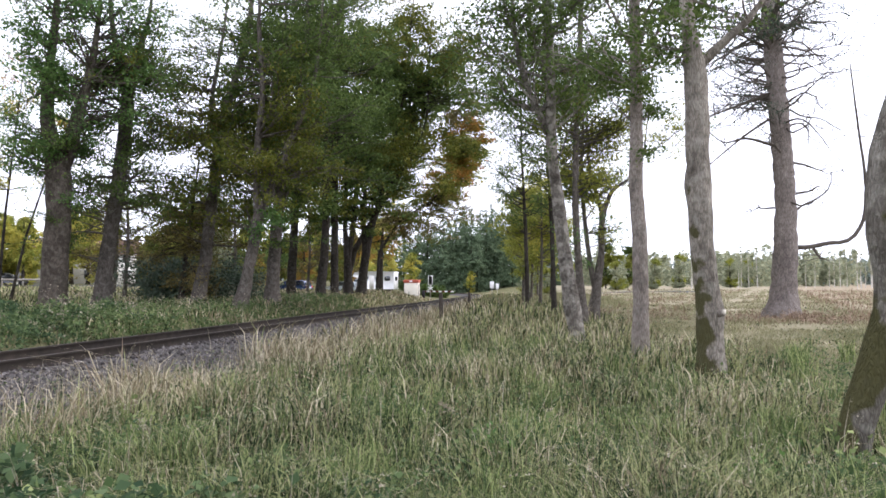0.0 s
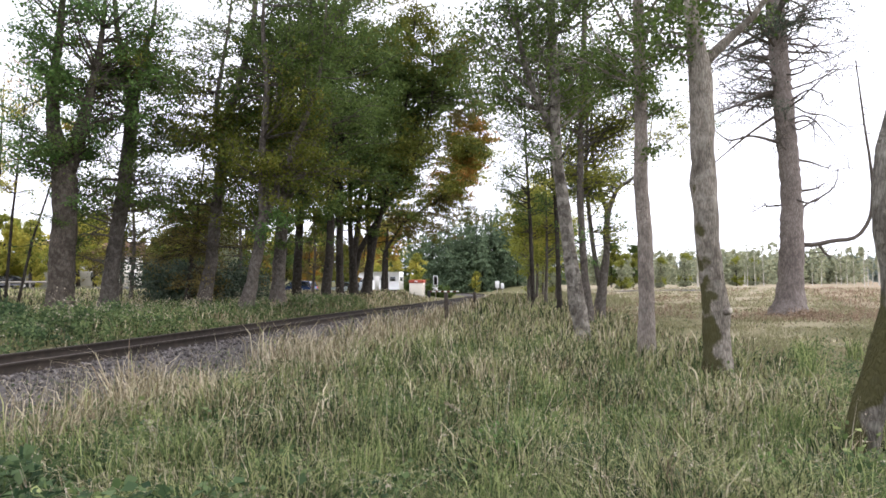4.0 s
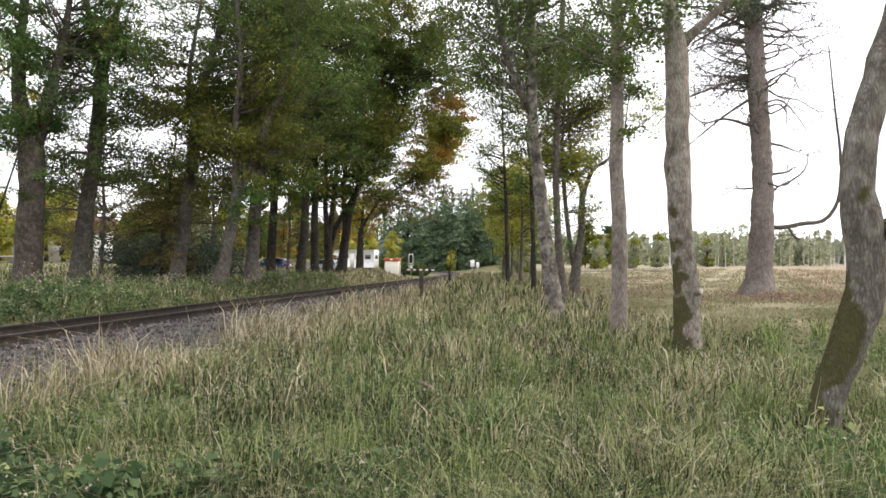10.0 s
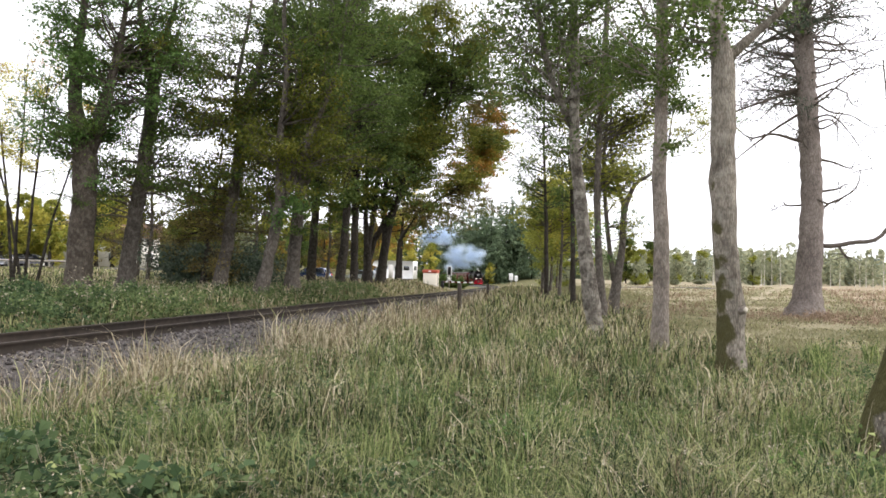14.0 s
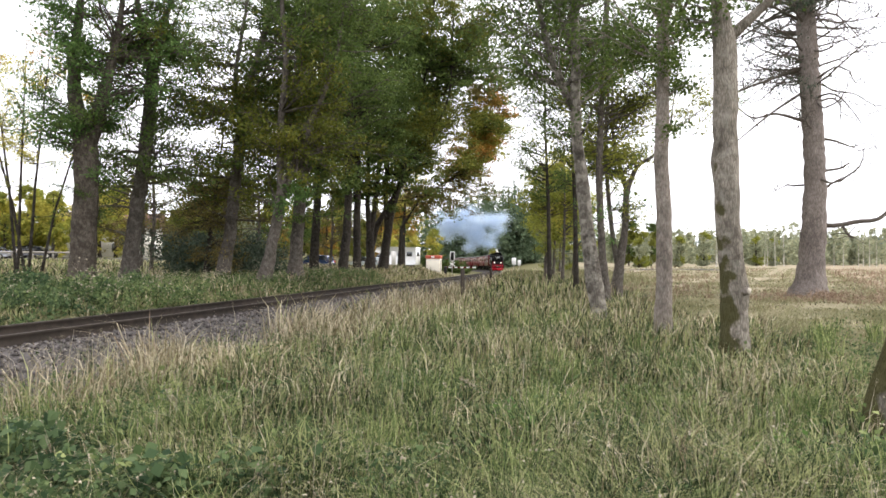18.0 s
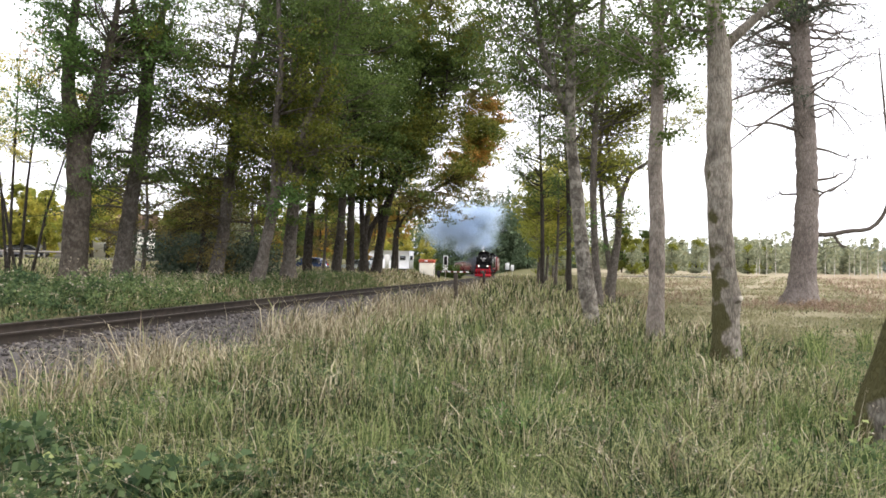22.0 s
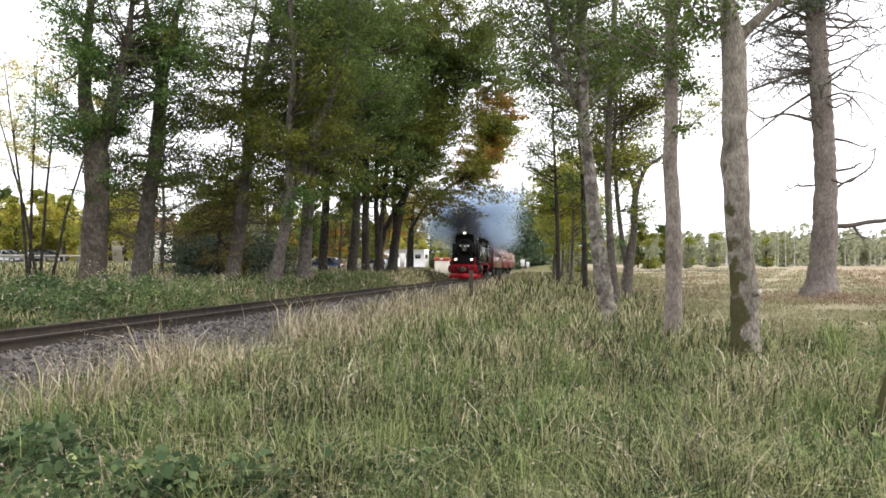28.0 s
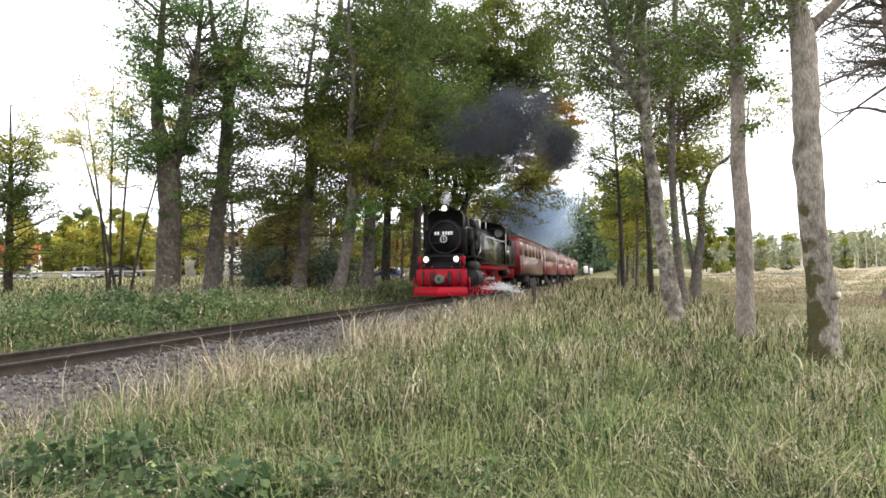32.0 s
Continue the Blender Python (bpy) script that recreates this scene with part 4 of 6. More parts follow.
tree((-6.2, 65), "slim maple with orange and yellow leaves", [(0, 0, 0, .2), (0, 0, 4, .17), (.2, 0, 7, .1), (.2, 0, 11, .03)],
     [(4.8, 2.8, ORANGE, 22, 90, .2), (6.5, 3.0, YELLOW, 30, 80, .2), (9.0, 2.5, YELLOW, 20, 80, .2)], BARK_SHADED, 28)
tree((-7.4, 49), "olive-green maple with a spreading low bough", [(0, 0, 0, .24), (.8, 0, 3.5, .21), (2.6, -.2, 6.5, .16), (4.4, -.3, 9.5, .1), (5.2, -.3, 15, .03)],
     [(6.4, 3.0, OLIVE, 10, 100, .2), (9.0, 3.4, GREEN, 20, 110, .2), (11.5, 3.4, OLIVE, 34, 110, .2), (14, 3.4, GREEN, 44, 100, .2), (17, 3.2, OLIVE, 40, 100, .2), (19.5, 2.8, OLIVE, 24, 100, .2)], BARK_SHADED, 39,
     stems=[[(2.6, -.2, 6.5, .14), (4.8, -.2, 10, .12), (6.0, -.2, 14, .08), (6.3, -.2, 20, .03)]], group="maple group", lift=0.0)
for sx, sy, sd in ((4.3, 36, 37), (4.9, 31, 38)):
    tree((sx, sy), "thin tree with sparse small green leaves", [(0, 0, 0, .12), (-.1, 0, 4, .1), (-.3, 0, 8, .06), (-.4, 0, 14, .02)],
         [(5.5, 2.0, GREEN, 10, 60, .13), (7.5, 3.6, GREEN, 20, 60, .13), (9.5, 4.2, GREEN, 26, 60, .13), (12, 4.0, GREEN, 18, 60, .13)], BARK_SHADED, sd)
tree((-12.2, 31.2), "low brown-green thicket tree under the row", [(0, 0, 0, .12), (.2, 0, 2, .1), (.5, 0, 4.5, .06), (.8, 0, 7.0, .03)],
     [(1.8, 1.6, BROWN, 12, 90, .12), (3.0, 2.6, BROWN, 18, 90, .12), (4.2, 2.8, BROWN, 18, 90, .12), (5.4, 2.6, OLIVE, 14, 90, .12), (6.6, 2.2, BROWN, 10, 90, .12)], BARK_SHADED, 30, lift=-0.1)
for i, (tx, ty, hh) in enumerate([(-17.5, 37, 8.5), (-14.6, 40, 7.5), (-20.5, 42, 9), (-11.8, 37.5, 7), (-10.2, 50, 8)]):
    tree((tx, ty), "half-grown tree with brown and olive leaves behind the row", [(0, 0, 0, .11), (.2, 0, hh * .4, .09), (.1, 0, hh * .75, .05), (.2, 0, hh, .02)],
         [(2.6, 2.4, BROWN, 7, 80, .15), (4.0, 3.0, OLIVE if i % 2 else BROWN, 14, 80, .15), (5.6, 3.0, GREEN if i % 2 else OLIVE, 16, 80, .15), (7.2, 2.6, OLIVE, 12, 80, .15)], BARK_MID, 140 + i, group="understorey trees", lift=-0.06)
for i, (tx, ty) in enumerate([(4.75, 42), (6.1, 49), (5.5, 40), (6.9, 45), (6.2, 55), (8.0, 60), (7.6, 68), (8.6, 76)]):
    h = 7.0 + .6 * (i % 3)
    tree((tx, ty), "thin young tree with olive and yellow leaves in a row", [(0, 0, 0, .10), (.1, 0, 3, .08), (.1 - .1 * (i % 2), 0, 5, .05), (0, 0, h, .02)],
         [(2.8, 1.8, LIME, 5, 60, .17), (4.0, 2.3, YELLOW if i % 2 else LIME, 12, 60, .18), (5.4, 2.5, LIME, 16, 60, .18), (6.6, 2.0, YELLOW if i % 3 == 0 else LIME, 11, 60, .18)], BARK_MID, 40 + i, group="young tree row")
# bare limbs of the old conifer, and the burls and stub of the near trunks
rng = np.random.default_rng(77)
for pts, r in (([(.6, 0, 3.0), (1.3, -.1, 2.95), (1.9, -.2, 3.3), (2.5, -.2, 3.05), (3.0, -.2, 3.45), (3.35, -.3, 4.2), (3.36, -.3, 6), (3.1, -.3, 8), (2.85, -.3, 10.5)], .1),
               ([(.6, 0, 5.2), (1.3, -.1, 5.3), (1.6, -.1, 5.6), (1.5, -.1, 5.3)], .06), ([(.6, 0, 4.5), (1.1, 0, 4.8), (1.5, 0, 5.0)], .05),
               ([(.5, 0, 6.5), (1.1, 0, 6.4), (1.7, -.1, 6.1), (2.0, -.1, 6.3)], .06), ([(.4, 0, 8.0), (1.0, .1, 8.2), (1.3, .1, 7.9), (1.3, .1, 7.3)], .05),
               ([(1.3, -.1, 2.95), (1.5, -.2, 2.55), (1.7, -.2, 2.5)], .06), ([(-.2, 0, 7.2), (-1.4, .1, 7.6), (-2.2, .1, 7.2), (-2.9, .1, 7.9)], .07),
               ([(-.2, 0, 8.4), (-1.4, .1, 7.6), (-2.6, .1, 6.6), (-3.4, .1, 5.9)], .06), ([(-.1, 0, 9.4), (-1.8, .1, 8.8), (-3.2, .1, 8.3), (-4.2, .1, 7.2)], .07)):
    p, _ = knotty(rng, pts, [r] * len(pts), 3 * len(pts))
    hook = Shape().tube(p, np.linspace(r, r * 0.25, len(p)), 7)
    for k in range(5):
        j = rng.integers(len(p) // 3, len(p))
        hook.tube(bend(rng, p[j], rng.normal(0, 1, 3), 0.9, 4, 0.3, 0), np.linspace(.02, .005, 5), 4)
    part("dead_limb", hook, DRY_TWIG, big, "bare grey crooked limb")


def burl(tree_ob, at, r, mat, name, label, seed):
    rng = np.random.default_rng(seed)
    bm = bmesh.new()
    bmesh.ops.create_icosphere(bm, subdivisions=3, radius=r)
    for v in bm.verts:
        v.co *= 1 + 0.25 * noise.noise(v.co * 9 + Vector((seed, 0, 0)))
    part(name, Shape().take(bm, Matrix.Translation(at)), mat, tree_ob, label, True)


burl(lean, (.58, -.08, 2.05), .1, BARK_LEAN, "burl", "rough bark burl", 3)
part("branch_stub", Shape().tube([(.03, -.1, 1.17), (.09, -.2, 1.19), (.12, -.245, 1.2)], [.085, .066, .055], 12), BARK_PALE, knob)
part("sawn_face", Shape().tube([(.12, -.245, 1.2), (.126, -.254, 1.2)], [.046, .044], 12), SAWN, knob, "pale sawn wood")


# ---- woods further off, built once and copied ----
def far_tree(label, height, reach, mats, seed, bark=BARK_SHADED, z0=0.2, leaf=0.32, clumps=70):
    rows = []
    for k, z in enumerate(np.linspace(z0 * height, height * 0.93, 5)):
        u = (z / height - z0) / (1 - z0)
        rows.append((z, reach * (0.75 + 0.9 * u * (1 - u) * 1.6 - 0.35 * u), mats[k % len(mats)], clumps // 5, 45, leaf * 1.35))
    return tree((0, 400), label, [(0, 0, 0, .2), (.1, 0, height * .5, .12), (0, 0, height, .03)], rows, bark, seed, datum=False)


def spruce(label, height, seed):
    """A spruce: whorls of drooping boughs hung with needle sprays."""
    rng = np.random.default_rng(seed)
    ob = thing("spruce", Matrix.Translation((0, 400, 0)), label, "tree", "conifer wood")
    part("trunk", Shape().tube([(0, 0, 0), (0, 0, height)], [height * .014, .02], 8), BARK_SHADED, ob)
    tips = []
    for z in np.arange(height * 0.06, height * 0.985, 0.5):
        L = (height - z) * 0.42 * rng.uniform(0.55, 1.15) + 0.25
        for k in range(10):
            az = rng.uniform(0, 2 * math.pi)
            u = np.linspace(0.15, 1, max(3, int(L * 3)))[:, None]
            tips.append(np.array([0, 0, z + rng.uniform(-.3, .3)]) + u * L * np.array([math.cos(az), math.sin(az), -0.35]) + np.array([0, 0, 1]) * u ** 2 * 0.3 * L * 0.35)
    tips = np.vstack(tips)
    fs, n = [], 0
    for lo, hi, size, loose in ((0, .7, .4, .2), (.7, .9, .3, .13), (.9, 1.01, .17, .05)):  # finer towards the tip
        sel = tips[(tips[:, 2] >= lo * height) & (tips[:, 2] < hi * height)]
        fs.append(leaves(rng, sel, 2, loose, size, flat=0.5))
    part("foliage", mesh_data("foliage", np.vstack([v for v, _ in fs]), np.arange(sum(len(v) for v, _ in fs)).reshape(-1, 4), SPRUCE), None, ob)
    return ob


def plant_copies(src, places, seed):
    rng = np.random.default_rng(seed)
    for i, (x, y, s) in enumerate(places):
        m = Matrix.Translation((x, y, gz(x, y) - 0.1)) @ Matrix.Rotation(rng.uniform(0, 6.28), 4, "Z") @ Matrix.Scale(s, 4)
        if i == len(places) - 1:
            src.matrix_basis = m
        else:
            c = copy_thing(src, m)
            c.scale = (s, s, s)

plant_copies(spruce("tall dark-green spruce in a dense wood", 14, 61), [(-9, 222, 1.83), (-14, 226, 1.71), (-6, 216, 1.83), (-1, 212, 1.89), (3, 205, 1.77), (7.5, 203, 1.83), (12, 205, 1.77), (16.5, 203, 1.71), (21, 206, 1.59), (5, 209, 1.95), (14, 210, 1.89), (25.5, 204, 1.22), (30, 207, 1.22), (1, 220, 1.71), (6, 216, 1.77), (11, 218, 1.83), (16, 217, 1.71), (22, 219, 1.59), (28, 218, 1.46), (-4, 228, 1.71), (34, 212, 1.16), (38, 216, 1.22), (9, 198, 1.22), (19, 197, 1.10)], 3)
plant_copies(far_tree("yellow autumn tree beside the road", 8, 2.9, [YELLOW, LIME, YELLOW], 62, leaf=.28, clumps=65), [(-12, 104, .8), (-9, 108, .7), (-5.8, 112, .8), (-56, 90, 1.1), (-60, 91, 1.2), (-64, 92, 1.1), (-63, 97, 1.2), (-58.5, 95, 1.0), (-51, 97, 1.3), (-55, 100, 1.35), (-68, 90, 1.1), (-74, 90, 1.2), (-82, 88, 1.1), (6.7, 193, .75), (-38, 94, 1.0)], 4)
plant_copies(far_tree("orange-brown autumn tree beyond the road", 8, 2.8, [ORANGE, BROWN, LIME], 63, leaf=.28), [(-24, 115, 1), (-16, 125, 1.1), (-20, 100, .5), (-30, 110, .6), (-13, 116, .8)], 5)
plant_copies(far_tree("broad green tree beyond the road", 13, 4.6, [OLIVE, GREEN, LIME], 64, leaf=.36, clumps=130), [(-35, 125, 1), (-26, 140, 1.1), (-45, 135, 1), (-14, 150, 1.1), (-55, 150, 1.1), (-75, 140, 1.1), (-90, 125, 1), (-105, 105, 1), (-68, 128, .9), (-40, 165, 1.1), (-20, 175, 1.1), (-30, 80, .75), (-25, 62, .6), (-36, 98, .9), (34, 128, .6), (28, 120, .6)], 6)
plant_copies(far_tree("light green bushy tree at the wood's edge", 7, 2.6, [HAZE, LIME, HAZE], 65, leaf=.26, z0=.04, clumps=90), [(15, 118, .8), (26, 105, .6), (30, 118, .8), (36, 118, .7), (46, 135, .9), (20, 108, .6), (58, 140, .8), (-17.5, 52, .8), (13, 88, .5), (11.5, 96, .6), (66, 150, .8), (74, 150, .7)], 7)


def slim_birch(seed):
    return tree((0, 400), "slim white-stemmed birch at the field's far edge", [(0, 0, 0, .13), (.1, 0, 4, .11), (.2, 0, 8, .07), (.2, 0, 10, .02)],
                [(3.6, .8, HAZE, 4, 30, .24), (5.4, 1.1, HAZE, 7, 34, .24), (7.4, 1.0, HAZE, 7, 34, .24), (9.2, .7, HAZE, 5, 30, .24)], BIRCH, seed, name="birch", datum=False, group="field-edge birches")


_r = np.random.default_rng(15)
plant_copies(slim_birch(66), [(48 + 2.6 * i + _r.normal(0, 2.5), 132 + 1.0 * i + _r.normal(0, 9), _r.uniform(.5, .85)) for i in range(34)], 8)
WOODY = material("far_trunks", [(0.16, 0.14, 0.12), (0.3, 0.27, 0.23)], scale=2, rough=.9)


def far_woods(name, label, mat, n, x0, x1, y0, y1, h0, h1, leaf, seed, slope=-0.18, wide=.16):
    """A belt of trees too far to tell apart."""
    rng = np.random.default_rng(seed)
    V, F, m = [], [], 0
    for i in range(n):
        x = rng.uniform(x0, x1)
        y = rng.uniform(y0, y1) + slope * (x - x0)
        h = rng.uniform(h0, h1)
        z = np.sort(rng.uniform(0.03, 1, 80)) ** 0.9
        r = (1 - z) * h * wide + 0.35
        az = rng.uniform(0, 6.28, 80)
        c = np.stack([x + r * np.cos(az) * .8, y + r * np.sin(az) * .8, gz(x, y) + z * h], -1)
        v, f = leaves(rng, c, 1, 0.3, leaf, flat=0.4)
        V.append(v)
        F.append(f + m)
        m += len(v)
    tagged(new(name, mesh_data(name, np.vstack(V), np.vstack(F), mat)), label, "forest", kind="stuff")


far_woods("far_conifer_wood", "dark conifer wood at the far edge of the field", HAZED_NEEDLE, 420, 90, 420, 260, 330, 7, 9, 2.0, 9)
far_woods("far_ridge_wood", "wooded ridge behind the field", HAZED_NEEDLE, 360, 140, 640, 420, 470, 12, 15, 3.4, 10, slope=-.2)
# these belts get their haze from the paled leaf colour
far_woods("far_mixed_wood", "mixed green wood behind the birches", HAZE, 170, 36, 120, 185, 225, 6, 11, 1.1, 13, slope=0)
far_woods("far_hazed_wood", "olive wood behind the birches, paled with haze in its leaf colour", HAZE, 60, 40, 112, 175, 215, 4, 8, 1.0, 16, slope=0)
far_woods("far_roadside_wood", "olive wood beyond the road", OLIVE, 220, -190, -25, 195, 240, 9, 15, 1.9, 14, slope=0.1, wide=.3)


# ---- grass ----
def blades(rng, x, y, height, width, lean, tip=0.0):
    """Bent tapering blades; rows of verts for one mesh."""
    n = len(x)
    z = ground_z(x, y) - 0.02
    az = rng.uniform(0, 2 * math.pi, n)
    turn = rng.uniform(0, 2 * math.pi, n)
    dx, dy = np.cos(az), np.sin(az)
    wx, wy = np.cos(turn) * width / 2, np.sin(turn) * width / 2
    l = lean * height * rng.uniform(0.2, 1.2, n)
    b = np.stack([x, y, z], -1)
    m = b + np.stack([dx * l * .3, dy * l * .3, height * .6], -1)
    t = b + np.stack([dx * l, dy * l, height * (1 - 0.25 * lean)], -1)
    w = np.stack([wx, wy, 0 * wx], -1)
    V = np.stack([b - w, b + w, m + w * .8, m - w * .8, t], 1).reshape(-1, 3)
    i = 5 * np.arange(n)[:, None]
    return V, i + np.array([[0, 1, 2, 3]]), i + np.array([[3, 2, 4]])


def scatter(rng, n, r0, r1, a0=-50, a1=42):
    r = r0 * (r1 / r0) ** rng.random(n)
    a = np.radians(rng.uniform(a0, a1, n))
    return r * np.sin(a), r * np.cos(a), r


def meadow():
    rng = np.random.default_rng(20)
    x, y, r = scatter(rng, 225000, 1.3, 85)
    s = from_track(x, y)
    dryland = dryness(x, y)
    short = smooth(4.6, 6.6, x - 0.03 * y + 0.5 * wave(x, y, .6))
    keep = (s > 3.1 - 1.9 * smooth(6.5, 19, y) + 0.45 * wave(x, y, 1.7) + .25 * wave(x, y, 4.3, 2)) | (s < -2.5)
    patch = wave(x, y, 0.8, 1.0) + 0.7 * wave(x, y, 2.1, 4) + 0.4 * wave(x, y, 5.5, 7)
    lush = np.exp(-((x + 0.2 - 0.06 * (y - 8)) / 0.9) ** 2) * smooth(4, 7, y)
    dry = np.clip(0.16 - 0.17 * lush + 0.23 * patch + 0.8 * np.exp(-((s - 2.9) / 1.1) ** 2) + 0.55 * dryland, 0.03, 0.95)
    dry = dry * (.25 + .75 * smooth(4, 8.5, r))
    u = rng.random(len(x))
    h = rng.uniform(0.14, 0.46, len(x)) * (1 + 0.62 * np.clip(patch, -1, 1.2)) * (1 - 0.8 * short) * (1 - .2 * (s < 0)) * (1 + .55 * np.exp(-((s - 2.4) / 1.0) ** 2))
    w = 0.0038 + 0.0011 * r
    lean = rng.uniform(0.35, 1.5, len(x))
    rust = 0.12 + 0.25 * smooth(.2, .7, dryland + .15 * wave(x, y, 1.3, 3))
    for name, sel, mat, label in (("meadow_grass", keep & (u > dry), GRASS, "long green meadow grass"), ("dry_grass", keep & (u <= dry) & (u > dry * rust), STRAW, "long straw-coloured dry grass"),
                                  ("withered_grass", keep & (u <= dry * rust), RUST, "short withered reddish-brown grass")):
        V, q, t = blades(rng, x[sel], y[sel], h[sel], w[sel], lean[sel])
        tagged(new(name, mesh_data(name, V, [q, t], mat)), label, "grass", kind="stuff")
    # the short turf of the field
    x, y, r = scatter(rng, 120000, 9, 120, 6, 46)
    sel = x - 0.03 * y > 5.2
    x, y, r = x[sel], y[sel], r[sel]
    u = rng.random(len(x)) + 0.26 * wave(x, y, .23, 8) + .18 * wave(x, y, .9, 2) + .08 * wave(x, y, 4.1, 5) + .5 * heath(x, y)
    h = rng.uniform(.05, .17, len(x)) * (1 + .8 * np.clip(wave(x, y, .7, 3) + .6 * wave(x, y, 2.6, 1), -.8, 1.4))
    w, lean = 0.004 + 0.0007 * r, rng.uniform(.7, 1.8, len(x))
    for name, sel, mat, label in (("field_turf", u < .6, TURF, "short green turf of the field"), ("field_straw", (u >= .6) & (u < 1.0), FIELD, "short straw-coloured grass of the field"), ("field_stalks", u >= 1.0, HEATH, "brown withered stalks in the field")):
        V, q, t = blades(rng, x[sel], y[sel], h[sel] * (2.0 if mat is HEATH else 1), w[sel], lean[sel])
        tagged(new(name, mesh_data(name, V, [q, t], mat)), label, "grass", kind="stuff")
    # seed stalks
    n = 16000
    x, y, r = scatter(rng, n, 2.2, 45)
    s = from_track(x, y)
    sel = (s > 1.5 - .4 * smooth(8.5, 17, y)) & (rng.random(n) < np.clip(0.11 + 0.85 * np.exp(-((s - 2.4) / .9) ** 2), 0, 1)) & (x - .02 * y < 4.5)
    x, y, r = x[sel], y[sel], r[sel]
    h = rng.uniform(0.35, 0.82, len(x))
    V, q, t = blades(rng, x, y, h, 0.0025 + 0.0006 * r, rng.uniform(.1, .7, len(x)))
    tops = V.reshape(-1, 5, 3)[:, 4]
    lv, lf = leaves(rng, tops - np.array([0, 0, .04]), 4, 0.016, 0.016)
    tagged(new("seed_stalks", mesh_data("seed_stalks", np.vstack([V, lv]), [q, t, lf + len(V)], SEED)), "pale dry seed stalks standing over the grass", "grass", kind="stuff")


def weeds(name, x, y, hi, per, size, mat, label, seed, stem=True):
    rng = np.random.default_rng(seed)
    n = len(x)
    z = ground_z(x, y)
    h = hi * rng.uniform(0.5, 1.1, n) * (1 + 0.45 * np.clip(wave(x, y, 1.9, 6), -1, 1.2))
    k = per
    u = rng.uniform(0.15, 1.0, (n, k))
    c = np.stack([x[:, None] + rng.normal(0, .07, (n, k)), y[:, None] + rng.normal(0, .07, (n, k)), z[:, None] + u * h[:, None]], -1).reshape(-1, 3)
    V, F = leaves(rng, c, 1, 0.03, size, flat=0.35)
    fs = [F]
    if stem:
        bv, q, t = blades(rng, x, y, h, np.full(n, 0.008), np.full(n, 0.15))
        fs = [np.vstack([F, q + len(V)]), t + len(V)]
        V = np.vstack([V, bv])
    tagged(new(name, mesh_data(name, V, fs, mat)), label, "weeds", kind="stuff")


meadow()
# the same grass behind and beside the standpoint
rng = np.random.default_rng(21)
gx, gy, gr = scatter(rng, 40000, 0.6, 30, 38, 314)
ok = (from_track(gx, gy) > 3.0) | (from_track(gx, gy) < -2.5)
gx, gy, gr = gx[ok], gy[ok], gr[ok]
for name, sel, mat in (("meadow_grass", rng.random(len(gx)) > .4, GRASS), ("dry_grass", rng.random(len(gx)) > .6, STRAW)):
    V, q, t = blades(rng, gx[sel], gy[sel], rng.uniform(.14, .42, sel.sum()), .006 + .0014 * gr[sel], rng.uniform(.35, 1.5, sel.sum()))
    tagged(new(name, mesh_data(name, V, [q, t], mat)), "long uneven grass of the meadow", "grass", kind="stuff")
rng = np.random.default_rng(30)
n = 5600
wy = 4 + 36 * rng.random(n)
ws = rng.uniform(-9.5, -2.3, n)
wx = track_x(wy) + ws
drift = wave(wx, wy, .9, 3) + .6 * wave(wx, wy, 2.3, 9)
low_weeds = wy > 19
weeds("nettle_band", wx[~low_weeds & (drift > -.1)], wy[~low_weeds & (drift > -.1)], 0.5, 17, 0.08, WEED, "bright green nettles and weeds beside the railway", 31)
weeds("dark_nettles", wx[~low_weeds & (drift < .35)], wy[~low_weeds & (drift < .35)], 0.36, 13, 0.075, VETCH, "dark green broad-leaved nettles beside the railway", 28)
weeds("low_nettles", wx[low_weeds], wy[low_weeds], 0.26, 13, 0.07, WEED, "low green weeds under the trees by the railway", 27)
a = rng.random(420) * 6.28
k = rng.integers(0, 7, 420)
weeds("bank_bramble", np.array([-11.2, -12.4, -13.3, -14.6, -10.2, -9.6, -12.9])[k] + .5 * np.cos(a) * rng.random(420), np.array([17.0, 18.4, 16.6, 19.5, 20.5, 17.6, 20.2])[k] + .6 * np.sin(a) * rng.random(420), 0.5, 12, 0.09, VETCH, "knee-high dark bramble clumps on the bank", 26)
wy = 7 + 30 * rng.random(240)
wx = track_x(wy) + rng.uniform(-7.5, -2.6, 240)
weeds("seeding_weeds", wx, wy, 0.75, 16, 0.05, SEED, "pale seeding weeds standing over the nettles", 29)
wy = 18 + 62 * rng.random(15000)
wx = track_x(wy) - 2.2 - 11 * rng.random(15000)
V, q, t = blades(rng, wx, wy, rng.uniform(.1, .34, 15000), .006 + .0009 * wy, rng.uniform(.2, 1.0, 15000))
tagged(new("bank_grass", mesh_data("bank_grass", V, [q, t], STRAW)), "long pale grass between the nettles on the bank", "grass", kind="stuff")
wy = 40 + 75 * rng.random(16000)
wx = track_x(wy) + 1.5 + 12 * rng.random(16000) ** 1.4
V, q, t = blades(rng, wx, wy, rng.uniform(.15, .5, 16000), .006 + .0009 * wy, rng.uniform(.2, 1.0, 16000))
tagged(new("verge_grass", mesh_data("verge_grass", V, [q, t], TURF)), "long dull green grass on the verge by the crossing", "grass", kind="stuff")
a = rng.random(300) * 6.28
q = np.sqrt(rng.random(300))
k = rng.integers(0, 6, 300)
